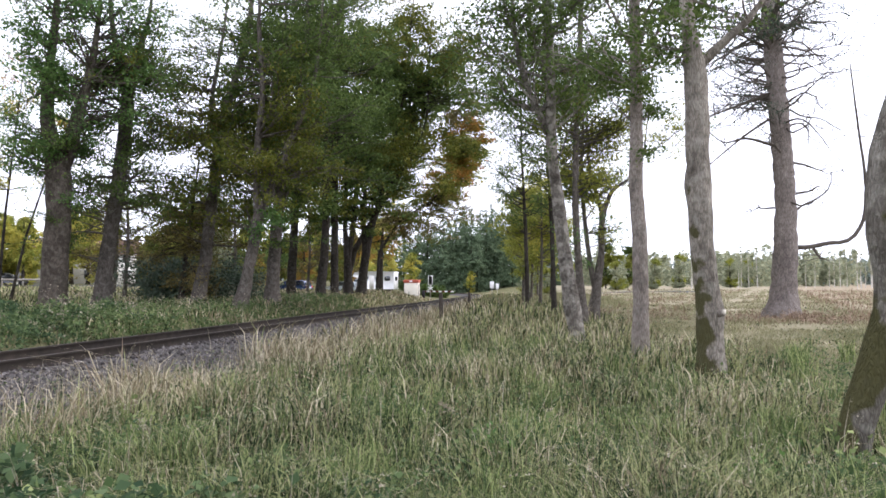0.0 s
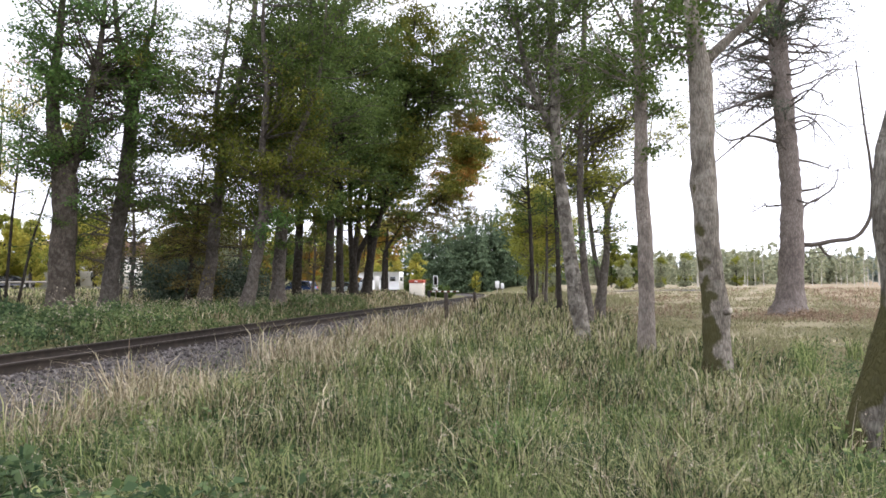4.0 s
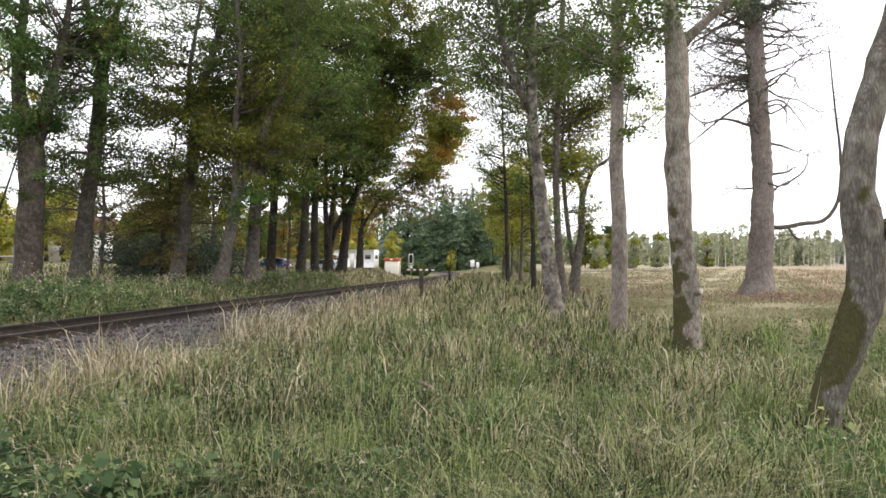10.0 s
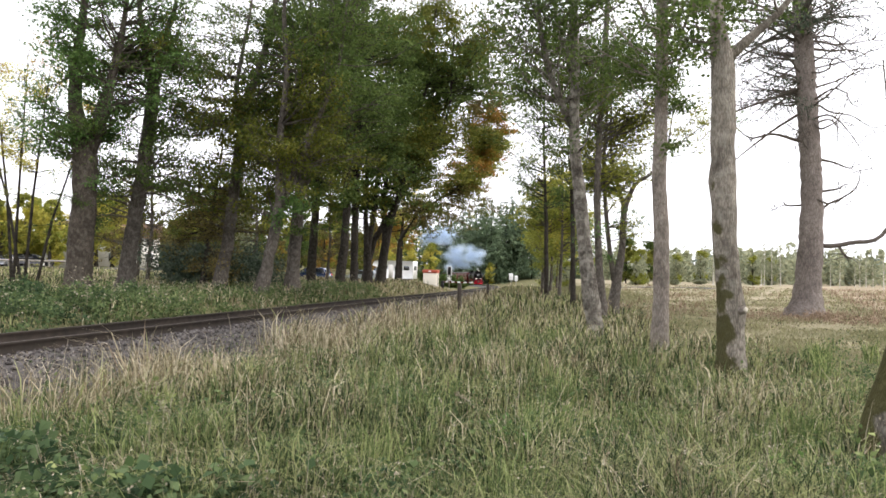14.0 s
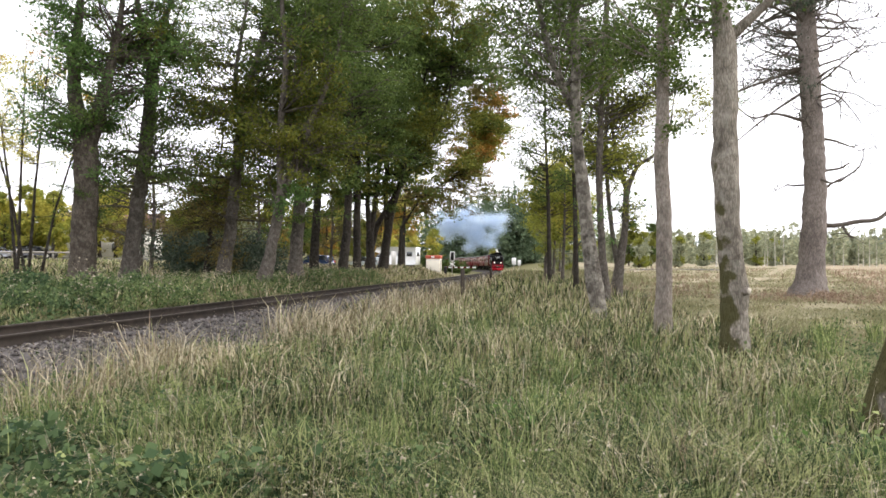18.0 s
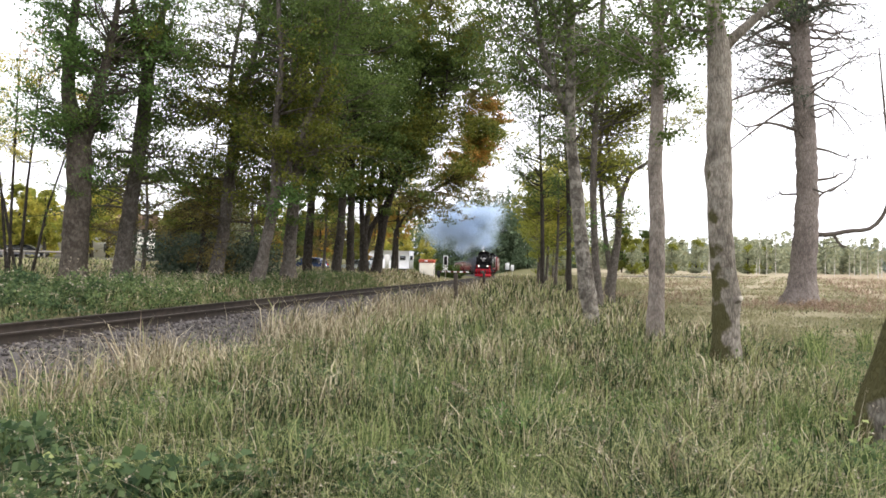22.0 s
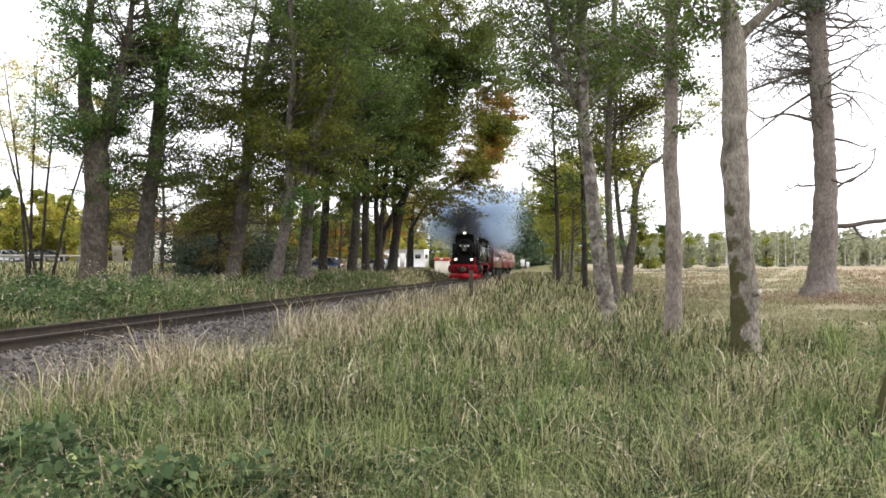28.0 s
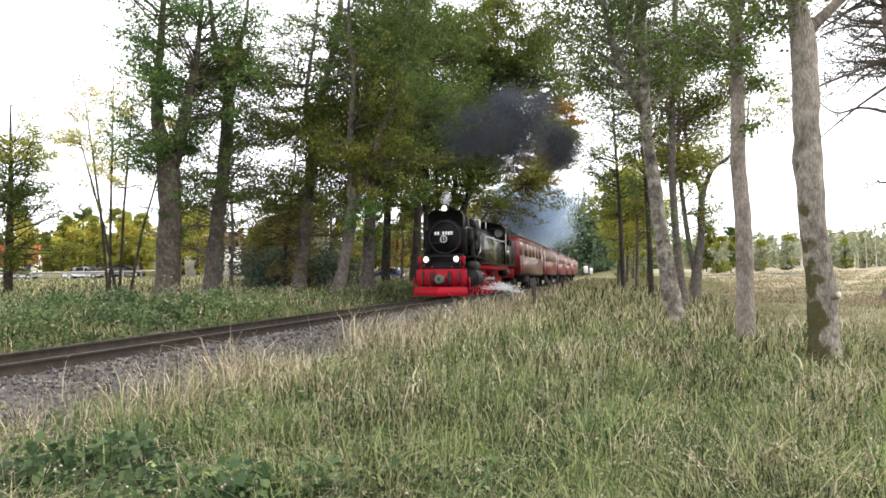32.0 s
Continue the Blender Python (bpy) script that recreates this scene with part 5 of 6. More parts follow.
bx, by, br = np.array([(-2.7, 4.35, .34), (-2.25, 4.25, .26), (-1.35, 4.2, .24), (-3.1, 4.8, .3), (-1.75, 4.0, .2), (-3.4, 4.3, .3)])[k].T
weeds("bramble_patch", bx + br * q * np.cos(a), by + br * q * np.sin(a), 0.4, 8, 0.085, VETCH, "dark green bramble leaves in the grass", 32)
a = rng.random(26) * 6.28
weeds("bramble_shoots", -2.3 + 0.12 * np.cos(a), 4.15 + 0.1 * np.sin(a), 0.5, 6, 0.06, TUFT, "bright yellow-green shoots of a bramble", 35)
for i, (hx, hy) in enumerate(((2.4, 5.2), (2.9, 5.0), (.45, 5.6), (-2.9, 6.3), (3.1, 6.4), (1.7, 4.6))):
    a = rng.random(14) * 6.28
    weeds("young_shoot", hx + .1 * np.cos(a), hy + .1 * np.sin(a), 0.42, 6, 0.06, TUFT if i % 2 else FRESH, "young leafy shoots with yellow-green leaves", 36 + i)
wx, wy, r = scatter(rng, 6400, 1.8, 16, -45, 40)
weeds("meadow_herbs", wx, wy, 0.3, 7, 0.05, WEED, "small broad-leaved herbs among the grass", 33)


a, q = rng.random(1500) * 6.28, np.sqrt(rng.random(1500))
weeds("low_herbs", -.9 + 2.4 * q * np.cos(a), 4.3 + .9 * q * np.sin(a), 0.26, 7, 0.042, VETCH, "dense low dark green herbs in the near grass", 46)

# dead bracken and heather round the old conifer
n = 420
a, q = rng.random(n) * 6.28, rng.random(n)
wx, wy = 13.4 + 4.6 * q * np.cos(a), 26.3 + 3.6 * q * np.sin(a)
weeds("dead_bracken", wx, wy, 0.3, 8, 0.06, HEATH, "red-brown withered bracken round the old conifer", 45)

# tufts of broad grass
tx, ty, tr = scatter(rng, 260, 2.3, 16, -36, 38)
k = rng.integers(0, 260, 13000)
wx, wy = tx[k] + rng.normal(0, .09, 13000), ty[k] + rng.normal(0, .09, 13000)
ok = from_track(wx, wy) > 2.8
V, q, t = blades(rng, wx[ok], wy[ok], rng.uniform(.25, .7, ok.sum()), rng.uniform(.004, .009, ok.sum()) + .0004 * tr[k][ok], rng.uniform(.3, 1.3, ok.sum()))
tagged(new("grass_tufts", mesh_data("grass_tufts", V, [q, t], TUFT)), "tufts of broad bright green grass", "grass", kind="stuff")

# long bleached blades that lean over the rest
wx, wy, r = scatter(rng, 7000, 2.4, 26, -44, 36)
ok = (from_track(wx, wy) > 2.3) & (wx - .03 * wy < 5.0)
wx, wy, r = wx[ok], wy[ok], r[ok]
V, q, t = blades(rng, wx, wy, rng.uniform(.35, .62, len(wx)), .0035 + .0006 * r, rng.uniform(.8, 2.0, len(wx)))
tagged(new("leaning_straw", mesh_data("leaning_straw", V, [q, t], STRAW)), "long bleached straw blades leaning over the grass", "grass", kind="stuff")

# low dark vetch in drifts; extra ones nearby stand in for shade
cx, cy, r = scatter(rng, 95, 2.2, 14, -40, 34)
k = rng.integers(0, 95, 5600)
wx = cx[k] + rng.normal(0, .04 + .05 * r[k])
wy = cy[k] + rng.normal(0, .05 + .06 * r[k])
ok = from_track(wx, wy) > 2.8
weeds("vetch_drifts", wx[ok], wy[ok], 0.3, 9, 0.034, VETCH, "drifts of low dark green vetch in the grass", 34, stem=False)


def dry_stalk(base, turn, h, seed):
    """A bleached dead umbel stalk, bent over, with a ragged head."""
    rng = np.random.default_rng(seed)
    x, y = base
    ob = thing("dry_stalk", Matrix.Translation((x, y, gz(x, y) - .02)), "bleached dead flower stalk bent over in the grass", "plant", "dry stalks")
    d = np.array([math.cos(turn), math.sin(turn), 0])
    p = np.array([d * (.9 * h * u ** 2) + np.array([0, 0, h * (u - .35 * u ** 3)]) for u in np.linspace(0, 1, 8)]) + rng.normal(0, .006, (8, 3))
    part("stem", Shape().tube(p, np.linspace(.007, .003, 8), 6), SEED, ob)
    V, F = leaves(rng, p[5:], 26, .022, .022)
    tagged(part("seed_head", mesh_data("seed_head", V, F, SEED), None, ob, "ragged pale seed head"), kind="stuff")
    for k in (3, 5):
        part("side_twig", Shape().tube(bend(rng, p[k], rng.normal(0, 1, 3) + [0, 0, .6], h * .3, 4, .3, 0), np.linspace(.004, .002, 5), 5), SEED, ob)


for i, (sx, sy, tn, hh) in enumerate(((-.75, 4.35, 2.4, .42), (-.5, 4.4, 1.9, .38), (-.62, 4.2, 2.9, .34), (1.3, 5.0, .4, .4), (.2, 7.2, 2.2, .5), (2.2, 6.6, .8, .5), (-2.6, 5.9, 2.0, .55), (-3.3, 6.6, 1.2, .6), (.95, 4.2, 2.6, .33))):
    dry_stalk((sx, sy), tn, hh, 300 + i)


def bush(base, r, h, mat, label, n, size, seed):
    rng = np.random.default_rng(seed)
    x, y = base
    ob = thing("bush", Matrix.Translation((x, y, gz(x, y) - .05)), label, "bush")
    wood = Shape()
    tips = []
    for i in range(n):
        az, up = rng.uniform(0, 6.28), rng.uniform(0.3, 2.2)
        d = np.array([math.cos(az), math.sin(az), up])
        L = h * rng.uniform(.5, 1.05) / (0.4 + 0.6 * up / 1.2) * .8
        p = bend(rng, (rng.normal(0, r * .2), rng.normal(0, r * .2), 0), d / np.linalg.norm(d), min(L, h * 1.15), 6, .16, 0)
        wood.tube(p, np.linspace(.03, .005, 7), 5, cap=False)
        tips += list(p[2:])
    part("branchwork", wood, BARK_SHADED, ob)
    V, F = leaves(rng, tips, 60, r * .16, size)
    tagged(part("foliage", mesh_data("foliage", V, F, mat), None, ob), kind="stuff")
    return ob


bush((-13.0, 33.5), 2.2, 3.4, NEEDLE, "dark evergreen bush under the trees", 70, .12, 71)
bush((-10.8, 34.0), 1.6, 2.6, NEEDLE, "dark evergreen bush under the trees", 45, .12, 72)

for hx, hy, hh in ((-6.4, 112.5, 2.4), (-4.4, 112, 2.6), (-2.7, 113, 2.7), (-1.2, 112, 2.6)):
    bush((hx, hy), 1.3, hh, GREEN, "low dark green hedge bush by the level crossing", 26, .2, 73 + int(hy * 2 - hx))

# ---- paints ----
BLACK = material("black_paint", [(0.003, 0.003, 0.0035), (0.006, 0.006, 0.006), (0.014, 0.013, 0.012)], scale=3, rough=0.34, spec=0.07)
COUPLING = material("coupling_metal", [(0.06, 0.075, 0.06), (0.12, 0.14, 0.115)], scale=6, rough=0.6)
IRON = material("sooty_iron", [(0.008, 0.008, 0.008), (0.022, 0.02, 0.019)], scale=6, rough=0.6)
# black gloss whose base colour holds the olive of mirrored trees
GLOSS = material("black_gloss_paint", [(0.012, 0.013, 0.009), (0.022, 0.022, 0.015)], scale=2, rough=0.2, spec=0.6, coat=0.5)
RED = material("red_paint", [(0.22, 0.005, 0.012), (0.36, 0.010, 0.02)], scale=2.5, rough=0.4, spec=0.1)
# red coach paint with the sky's grazing reflection mixed into its colour
RED_GLARE = material("red_paint_with_glare", [(0.11, 0.042, 0.032), (0.17, 0.07, 0.052)], scale=1.5, rough=0.3, coat=.3)
WINE = material("wine_red_paint", [(0.09, 0.006, 0.01), (0.16, 0.011, 0.017)], scale=1.5, rough=0.35, spec=0.2, coat=.2)
CREAM = material("cream_paint", [(0.22, 0.12, 0.095), (0.32, 0.2, 0.155)], scale=1.5, rough=0.3, spec=0.5)
ROOF_GREY = material("grey_roof", [(0.10, 0.10, 0.10), (0.18, 0.175, 0.17)], scale=3, rough=0.8)
GLASS = material("dark_glass", [(0.015, 0.018, 0.02)], scale=1, rough=0.06, spec=0.8)
LAMP = material("lamp_glow", [(0.9, 0.85, 0.7)], emit=((1.0, 0.93, 0.78), 1.0))
BRASS = material("pale_metal", [(0.45, 0.43, 0.4), (0.6, 0.58, 0.54)], scale=8, rough=0.35, metal=0.9)
WHITE = material("white_paint", [(0.68, 0.68, 0.66), (0.8, 0.8, 0.78)], scale=2, rough=0.5)
STEAM = material("steam", [(0.78, 0.80, 0.82), (0.9, 0.9, 0.9)], scale=1, rough=1, translucent=0.5, spec=0)
SMOKE = material("blue_smoke", [(0.44, 0.56, 0.70), (0.58, 0.69, 0.81), (0.74, 0.82, 0.90)], scale=0.5, rough=1, translucent=0.5, spec=0, island=0.3)
SOOT = material("dark_smoke", [(0.07, 0.078, 0.09), (0.11, 0.12, 0.14), (0.16, 0.175, 0.2)], scale=0.8, rough=1, translucent=0.4, spec=0, island=0.3)


def locomotive():
    """A ten-coupled narrow-gauge tank engine; its front beam is at y = 0 and it reaches back along +y."""
    ob = thing("steam_locomotive", Matrix(), "black and red narrow-gauge tank engine with lit lamps, under steam", "locomotive")
    beam = part("buffer_beam", Shape().box((-1.0, 0, .5), (1.0, .12, 1.12), .02), RED, ob, "bright red front beam")
    part("coupler", Shape().box((-.16, -.3, .6), (.16, .05, .86), .03).lathe([(-.4, .0), (-.4, .12), (-.38, .17), (-.3, .19), (-.22, .1)], "y", (0, 0, .73), 16), COUPLING, beam, "grey-green coupling buffer", True)
    part("coupling_eye", Shape().lathe([(-.405, .0), (-.405, .07)], "y", (0, 0, .73), 12), IRON, beam)
    for x in (-.78, -.5, .5, .78):
        for z in (.6, .8, 1.0):
            part("rivet", Shape().lathe([(-.025, 0), (-.02, .02), (0, .026)], "y", (x, 0, z), 6), RED, beam)
    for s in (-1, 1):
        part("hose", Shape().tube([(s * .4, -.02, .98), (s * .41, -.16, .85), (s * .36, -.16, .6), (s * .3, -.08, .45)], .035, 8), IRON, beam, shade=True)
        part("step", Shape().box((s * .98 - .14, -.12, .34), (s * .98 + .14, .2, .38), .008).box((s * 1.1 - .02, .0, .36), (s * 1.1 + .02, .08, .8)), RED, ob)
    plough = Shape()
    for s in (-1, 1):
        plough.add([(0, -.6, .1), (0, -.42, .44), (s * 1.0, -.1, .44), (s * 1.1, -.2, .1), (0, -.53, .1), (0, -.35, .44), (s * 1.0, -.03, .44), (s * 1.1, -.13, .1)],
                   [(0, 1, 2, 3), (4, 7, 6, 5), (0, 3, 7, 4), (1, 5, 6, 2), (3, 2, 6, 7)])
    part("plough", plough, RED, ob, "red snow plough blade")
    part("apron", Shape().add([(-.8, .06, 1.13), (.8, .06, 1.13), (.8, .55, 1.66), (-.8, .55, 1.66), (-.8, .1, 1.09), (.8, .1, 1.09), (.8, .6, 1.6), (-.8, .6, 1.6)],
                              [(0, 1, 2, 3), (4, 7, 6, 5), (0, 4, 5, 1), (2, 6, 7, 3)]), BLACK, ob, "black sloping apron under the smokebox")
    for s in (-1, 1):
        part("front_handrail", Shape().tube([(s * .95, -.03, 1.1), (s * .95, -.06, 1.34), (s * .4, -.06, 1.36)], .02, 6), IRON, ob, "dark bent handrail")
    for x in (-.72, -.28, .3, .74):
        part("front_fitting", Shape().box((x - .04, -.06, .62), (x + .04, .02, 1.06), .015).rod((x, -.08, .5), (x, -.08, .8), .028, 8), IRON, beam, "dark pipe fitting on the beam")
    part("under_apron", Shape().box((-.75, .5, 1.3), (.75, .9, 1.72), .04), BLACK, ob)
    fr = Shape()
    for s in (-1, 1):
        fr.box((s * .40 - .02, .1, .45), (s * .40 + .02, 11.2, 1.25))
        fr.box((s * 1.02 - .03, 2.2, 1.12), (s * 1.02 + .03, 9.6, 1.34))
    part("frame", fr, RED, ob, "red main frame plates")
    part("boiler", Shape().lathe([(1.9, .74), (2.1, .70), (6.4, .70), (6.5, .72), (8.2, .78), (8.2, 0)], "y", (0, 0, 2.38), 32), BLACK, ob, "black boiler barrel", True)
    box = part("smokebox", Shape().lathe([(.62, .0), (.62, .71), (.66, .735), (1.9, .735), (1.9, .70)], "y", (0, 0, 2.38), 32), BLACK, ob, shade=True)
    part("smokebox_door", Shape().lathe([(.46, 0), (.47, .2), (.52, .42), (.58, .57), (.62, .6), (.62, .63), (.60, .63)], "y", (0, 0, 2.38), 32), BLACK, box, "domed black smokebox door", True)
    part("door_ring", Shape().lathe([(.60, .60), (.57, .62), (.57, .65), (.60, .66)], "y", (0, 0, 2.38), 32), IRON, box, shade=True)
    plate = part("number_plate", Shape().box((-.40, .40, 2.43), (.40, .44, 2.62), .01), IRON, box)
    for i in range(7):
        if i != 2:
            part("plate_bar", Shape().box((-.36 + i * .107, .385, 2.46), (-.285 + i * .107, .402, 2.59)), WHITE, plate, "white plain bar")
    part("saddle", Shape().box((-.6, .75, 1.2), (.6, 1.75, 1.8), .05), BLACK, ob)
    part("running_board", Shape().box((-1.18, .75, 1.56), (1.18, 2.1, 1.62), .01).box((-1.2, 2.0, 1.34), (1.2, 11.3, 1.4), .01), BLACK, ob)
    part("preheater", Shape().prism([(-.72, 2.5), (-.72, 3.26), (-.62, 3.4), (-.45, 3.45), (.45, 3.45), (.62, 3.4), (.72, 3.26), (.72, 2.5)], .68, 1.3), BLACK, ob, "black feed-water heater casing over the smokebox")
    for s in (-1, 1):
        part("front_shield", Shape().box((s * .70 - .14, .7, 1.62), (s * .70 + .14, 1.0, 2.7), .06), BLACK, ob, "black casing beside the smokebox door")
        part("door_hinge", Shape().rod((s * .1 - .4, .5, 2.38 + s * .22), (.0, .44, 2.38 + s * .22), .022, 6), IRON, box)
        part("front_ladder", Shape().tube([(s * .86, .1, 1.1), (s * .86, .3, 1.62)], .02, 6).tube([(s * .72, .1, 1.1), (s * .72, .3, 1.62)], .02, 6).rod((s * .72, .17, 1.26), (s * .86, .17, 1.26), .016, 6).rod((s * .72, .24, 1.44), (s * .86, .24, 1.44), .016, 6), RED, ob, "small red step ladder")
    part("door_wheel", Shape().lathe([(.40, .11), (.38, .13), (.40, .15), (.42, .13), (.40, .11)], "y", (0, 0, 2.3), 16).rod((-.13, .41, 2.3), (.13, .41, 2.3), .012, 5).rod((0, .41, 2.17), (0, .41, 2.43), .012, 5), BRASS, box, "bright locking wheel")
    part("chimney", Shape().lathe([(3.0, .34), (3.12, .24), (3.52, .22), (3.58, .28), (3.64, .28), (3.64, .19), (3.2, .18)], "z", (0, 1.5, 0), 20), BLACK, ob, shade=True)
    part("steam_dome", Shape().lathe([(2.95, .42), (3.1, .36), (3.4, .34), (3.5, .26), (3.54, 0)], "z", (0, 3.4, 0), 20), BLACK, ob, shade=True)
    part("sand_dome", Shape().box((-.36, 4.4, 2.9), (.36, 5.5, 3.42), .12), BLACK, ob)
    part("safety_valve", Shape().rod((-.12, 6.9, 3.0), (-.12, 6.9, 3.5), .05).rod((.12, 6.9, 3.0), (.12, 6.9, 3.5), .05), BRASS, ob)
    part("whistle", Shape().rod((.35, 7.3, 3.0), (.35, 7.3, 3.45), .03), BRASS, ob)
    for s in (-1, 1):
        tank = part("side_tank", Shape().box((s * .84 - .3, 2.9, 1.42), (s * .84 + .3, 8.0, 2.6), .05), GLOSS, ob, "black riveted water tank")
        for k in range(4):
            part("tank_seam", Shape().box((s * 1.14 - .008, 3.5 + 1.2 * k, 1.46), (s * 1.14 + .008, 3.54 + 1.2 * k, 2.58)), IRON, tank)
        part("tank_rail", Shape().rod((s * 1.17, 3.0, 2.5), (s * 1.17, 7.8, 2.5), .018, 6), BRASS, tank)
        part("handrail", Shape().rod((s * .78, .8, 2.75), (s * .78, 2.9, 2.75), .018, 6), BRASS, ob)
        part("steam_pipe", Shape().tube([(s * .66, 1.3, 2.3), (s * .9, 1.3, 2.1), (s * .98, 1.35, 1.5), (s * .95, 1.4, 1.2)], .12, 10), BLACK, ob, shade=True)
        cyl = part("cylinder", Shape().lathe([(.75, 0), (.75, .32), (.85, .34), (1.75, .34), (1.85, .32), (1.85, 0)], "y", (s * .98, 0, .78), 20), IRON, ob, shade=True)
        part("valve_chest", Shape().lathe([(.8, 0), (.8, .2), (1.8, .2), (1.8, 0)], "y", (s * .98, 0, 1.25), 16), IRON, cyl, shade=True)
        part("valve_rod", Shape().rod((s * .98, 1.8, 1.25), (s * .98, 3.6, 1.2), .03, 6), STEEL, cyl)
        part("link_plate", Shape().box((s * .98 - .03, 3.5, .7), (s * .98 + .03, 3.62, 1.34), .01), RED, ob)
        part("main_rod", Shape().tube([(s * .86, 2.8, .78), (s * .86, 4.99, .55)], .05, 6), STEEL, ob, "bright steel main rod")
        part("cylinder_cover", Shape().lathe([(.72, 0), (.72, .22), (.75, .26), (.75, .33)], "y", (s * .98, 0, .78), 20), IRON, cyl, "dark cylinder cover ring", True)
        part("piston_rod", Shape().rod((s * .98, 1.85, .78), (s * .98, 3.3, .78), .04), BRASS, cyl)
        part("slide_bar", Shape().box((s * .98 - .04, 1.9, .92), (s * .98 + .04, 3.4, .98)), STEEL, cyl)
        part("crosshead", Shape().box((s * .98 - .07, 2.6, .66), (s * .98 + .07, 2.95, 1.0), .02), STEEL, cyl)
        for z, r in ((1.52, .0),):
            lamp = part("headlamp", Shape().lathe([(.12, .0), (.1, .12), (-.12, .125), (-.12, .11)], "y", (s * .6, .1, 1.5), 20), BLACK, ob, shade=True)
            part("lens", Shape().lathe([(-.11, .0), (-.11, .108)], "y", (s * .6, .1, 1.5), 20), LAMP, lamp, "lit warm-white lamp lens")
        part("air_tank", Shape().lathe([(8.3, 0), (8.3, .2), (9.5, .2), (9.5, 0)], "y", (s * .95, 0, 1.0), 14), BLACK, ob, shade=True)
        cabside = part("cab_side", Shape().box((s * 1.16 - .03, 8.0, 1.4), (s * 1.16 + .03, 9.9, 2.35)).box((s * 1.16 - .03, 8.0, 2.35), (s * 1.16 + .03, 8.3, 3.2)).box((s * 1.16 - .03, 9.0, 2.35), (s * 1.16 + .03, 9.25, 3.2)).box((s * 1.16 - .03, 8.3, 3.05), (s * 1.16 + .03, 9.0, 3.2)), BLACK, ob)
        part("cab_grab_rail", Shape().rod((s * 1.21, 7.95, 1.2), (s * 1.21, 7.95, 2.9), .02, 6), BRASS, cabside)
        part("sign_plate", Shape().box((s * 1.195 - .006, 8.5, 1.9), (s * 1.195 + .006, 9.1, 2.1)), BRASS, cabside)
        part("cab_front_window", Shape().lathe([(7.96, 0), (7.96, .2)], "y", (s * .85, 0, 2.95), 16), GLASS, ob)
    lamp = part("top_headlamp", Shape().lathe([(.14, .0), (.1, .12), (-.12, .125), (-.12, .11)], "y", (0, .7, 3.53), 20), BLACK, ob, shade=True)
    part("lens", Shape().lathe([(-.11, .0), (-.11, .108)], "y", (0, .7, 3.53), 20), LAMP, lamp, "lit warm-white lamp lens")
    part("air_pump", Shape().lathe([(1.7, 0), (1.7, .17), (2.1, .17), (2.15, .12), (2.3, .12), (2.35, .17), (2.75, .17), (2.75, 0)], "z", (.95, 1.6, 0), 14), BLACK, ob, shade=True)
    for s in (-1, 1):
        part("side_lagging", Shape().box((s * .8 - .2, .95, 2.0), (s * .8 + .2, 2.7, 2.75), .08), BLACK, ob, "black equipment casing beside the smokebox")
        part("sand_pipe", Shape().tube([(s * .4, 4.9, 2.95), (s * .78, 4.6, 2.6), (s * .8, 4.4, 1.6)], .035, 6), IRON, ob)
        part("lubricator_pipe", Shape().tube([(s * .95, 2.2, 1.6), (s * 1.08, 2.3, 1.9), (s * 1.0, 2.7, 2.2)], .03, 6), BRASS, ob)
        part("cab_step", Shape().box((s * 1.05 - .12, 8.1, .45), (s * 1.05 + .12, 8.5, .49)).box((s * 1.05 - .12, 8.1, .8), (s * 1.05 + .12, 8.5, .84)), IRON, ob)
        part("marker_bracket", Shape().box((s * .88 - .05, .06, 1.28), (s * .88 + .05, .12, 1.62), .01), RED, ob)
    part("cab_front", Shape().box((-1.16, 7.98, 2.5), (1.16, 8.04, 3.2)), BLACK, ob)
    part("bunker", Shape().box((-1.14, 9.9, 1.4), (1.14, 11.4, 2.7), .05), BLACK, ob, "black coal bunker")
    roof = [(-1.24, 3.15), (-1.0, 3.35), (-.5, 3.48), (0, 3.52), (.5, 3.48), (1.0, 3.35), (1.24, 3.15)]
    part("cab_roof", Shape().prism(roof, 7.9, 10.0), BLACK, ob)
    part("rear_beam", Shape().box((-1.05, 11.4, .72), (1.05, 11.5, 1.2), .02), RED, ob)
    # wheels: two carrying axles and five coupled ones
    axles = [(1.35, .30)] + [(2.75 + 1.12 * i, .5) for i in range(5)] + [(9.1, .30)]
    wheels = []
    for y, r in axles:
        for s in (-1, 1):
            sh = Shape().lathe([(s * .47, r + .03), (s * .50, r), (s * .60, r), (s * .60, r - .06), (s * .50, r - .07), (s * .50, r - .06)], "x", (0, 0, 0), 28)
            w = part("wheel", sh, RED, ob, "red spoked wheel", True, Matrix.Translation((0, y, r)))
            sp = Shape().lathe([(s * .48, .0), (s * .62, .0), (s * .62, .09), (s * .48, .1)], "x", (0, 0, 0), 12)
            for k in range(10):
                a = k * math.pi / 5
                sp.rod((s * .55, 0, 0), (s * .55, (r - .05) * math.cos(a), (r - .05) * math.sin(a)), .025, 5)
            part("spokes", sp, RED, w)
            wheels.append((w, y, r))
    rods = []
    for s in (-1, 1):
        sh = Shape().box((s * .72 - .025, 2.6, -.05), (s * .72 + .025, 7.4, .05), .01)
        for i in range(5):
            sh.lathe([(s * .68, 0), (s * .68, .1), (s * .77, .1), (s * .77, 0)], "x", (0, 2.75 + 1.12 * i, 0), 12)
        rods.append((part("coupling_rod", sh, STEEL, ob, "bright steel coupling rod"), s))
    return ob, wheels, rods


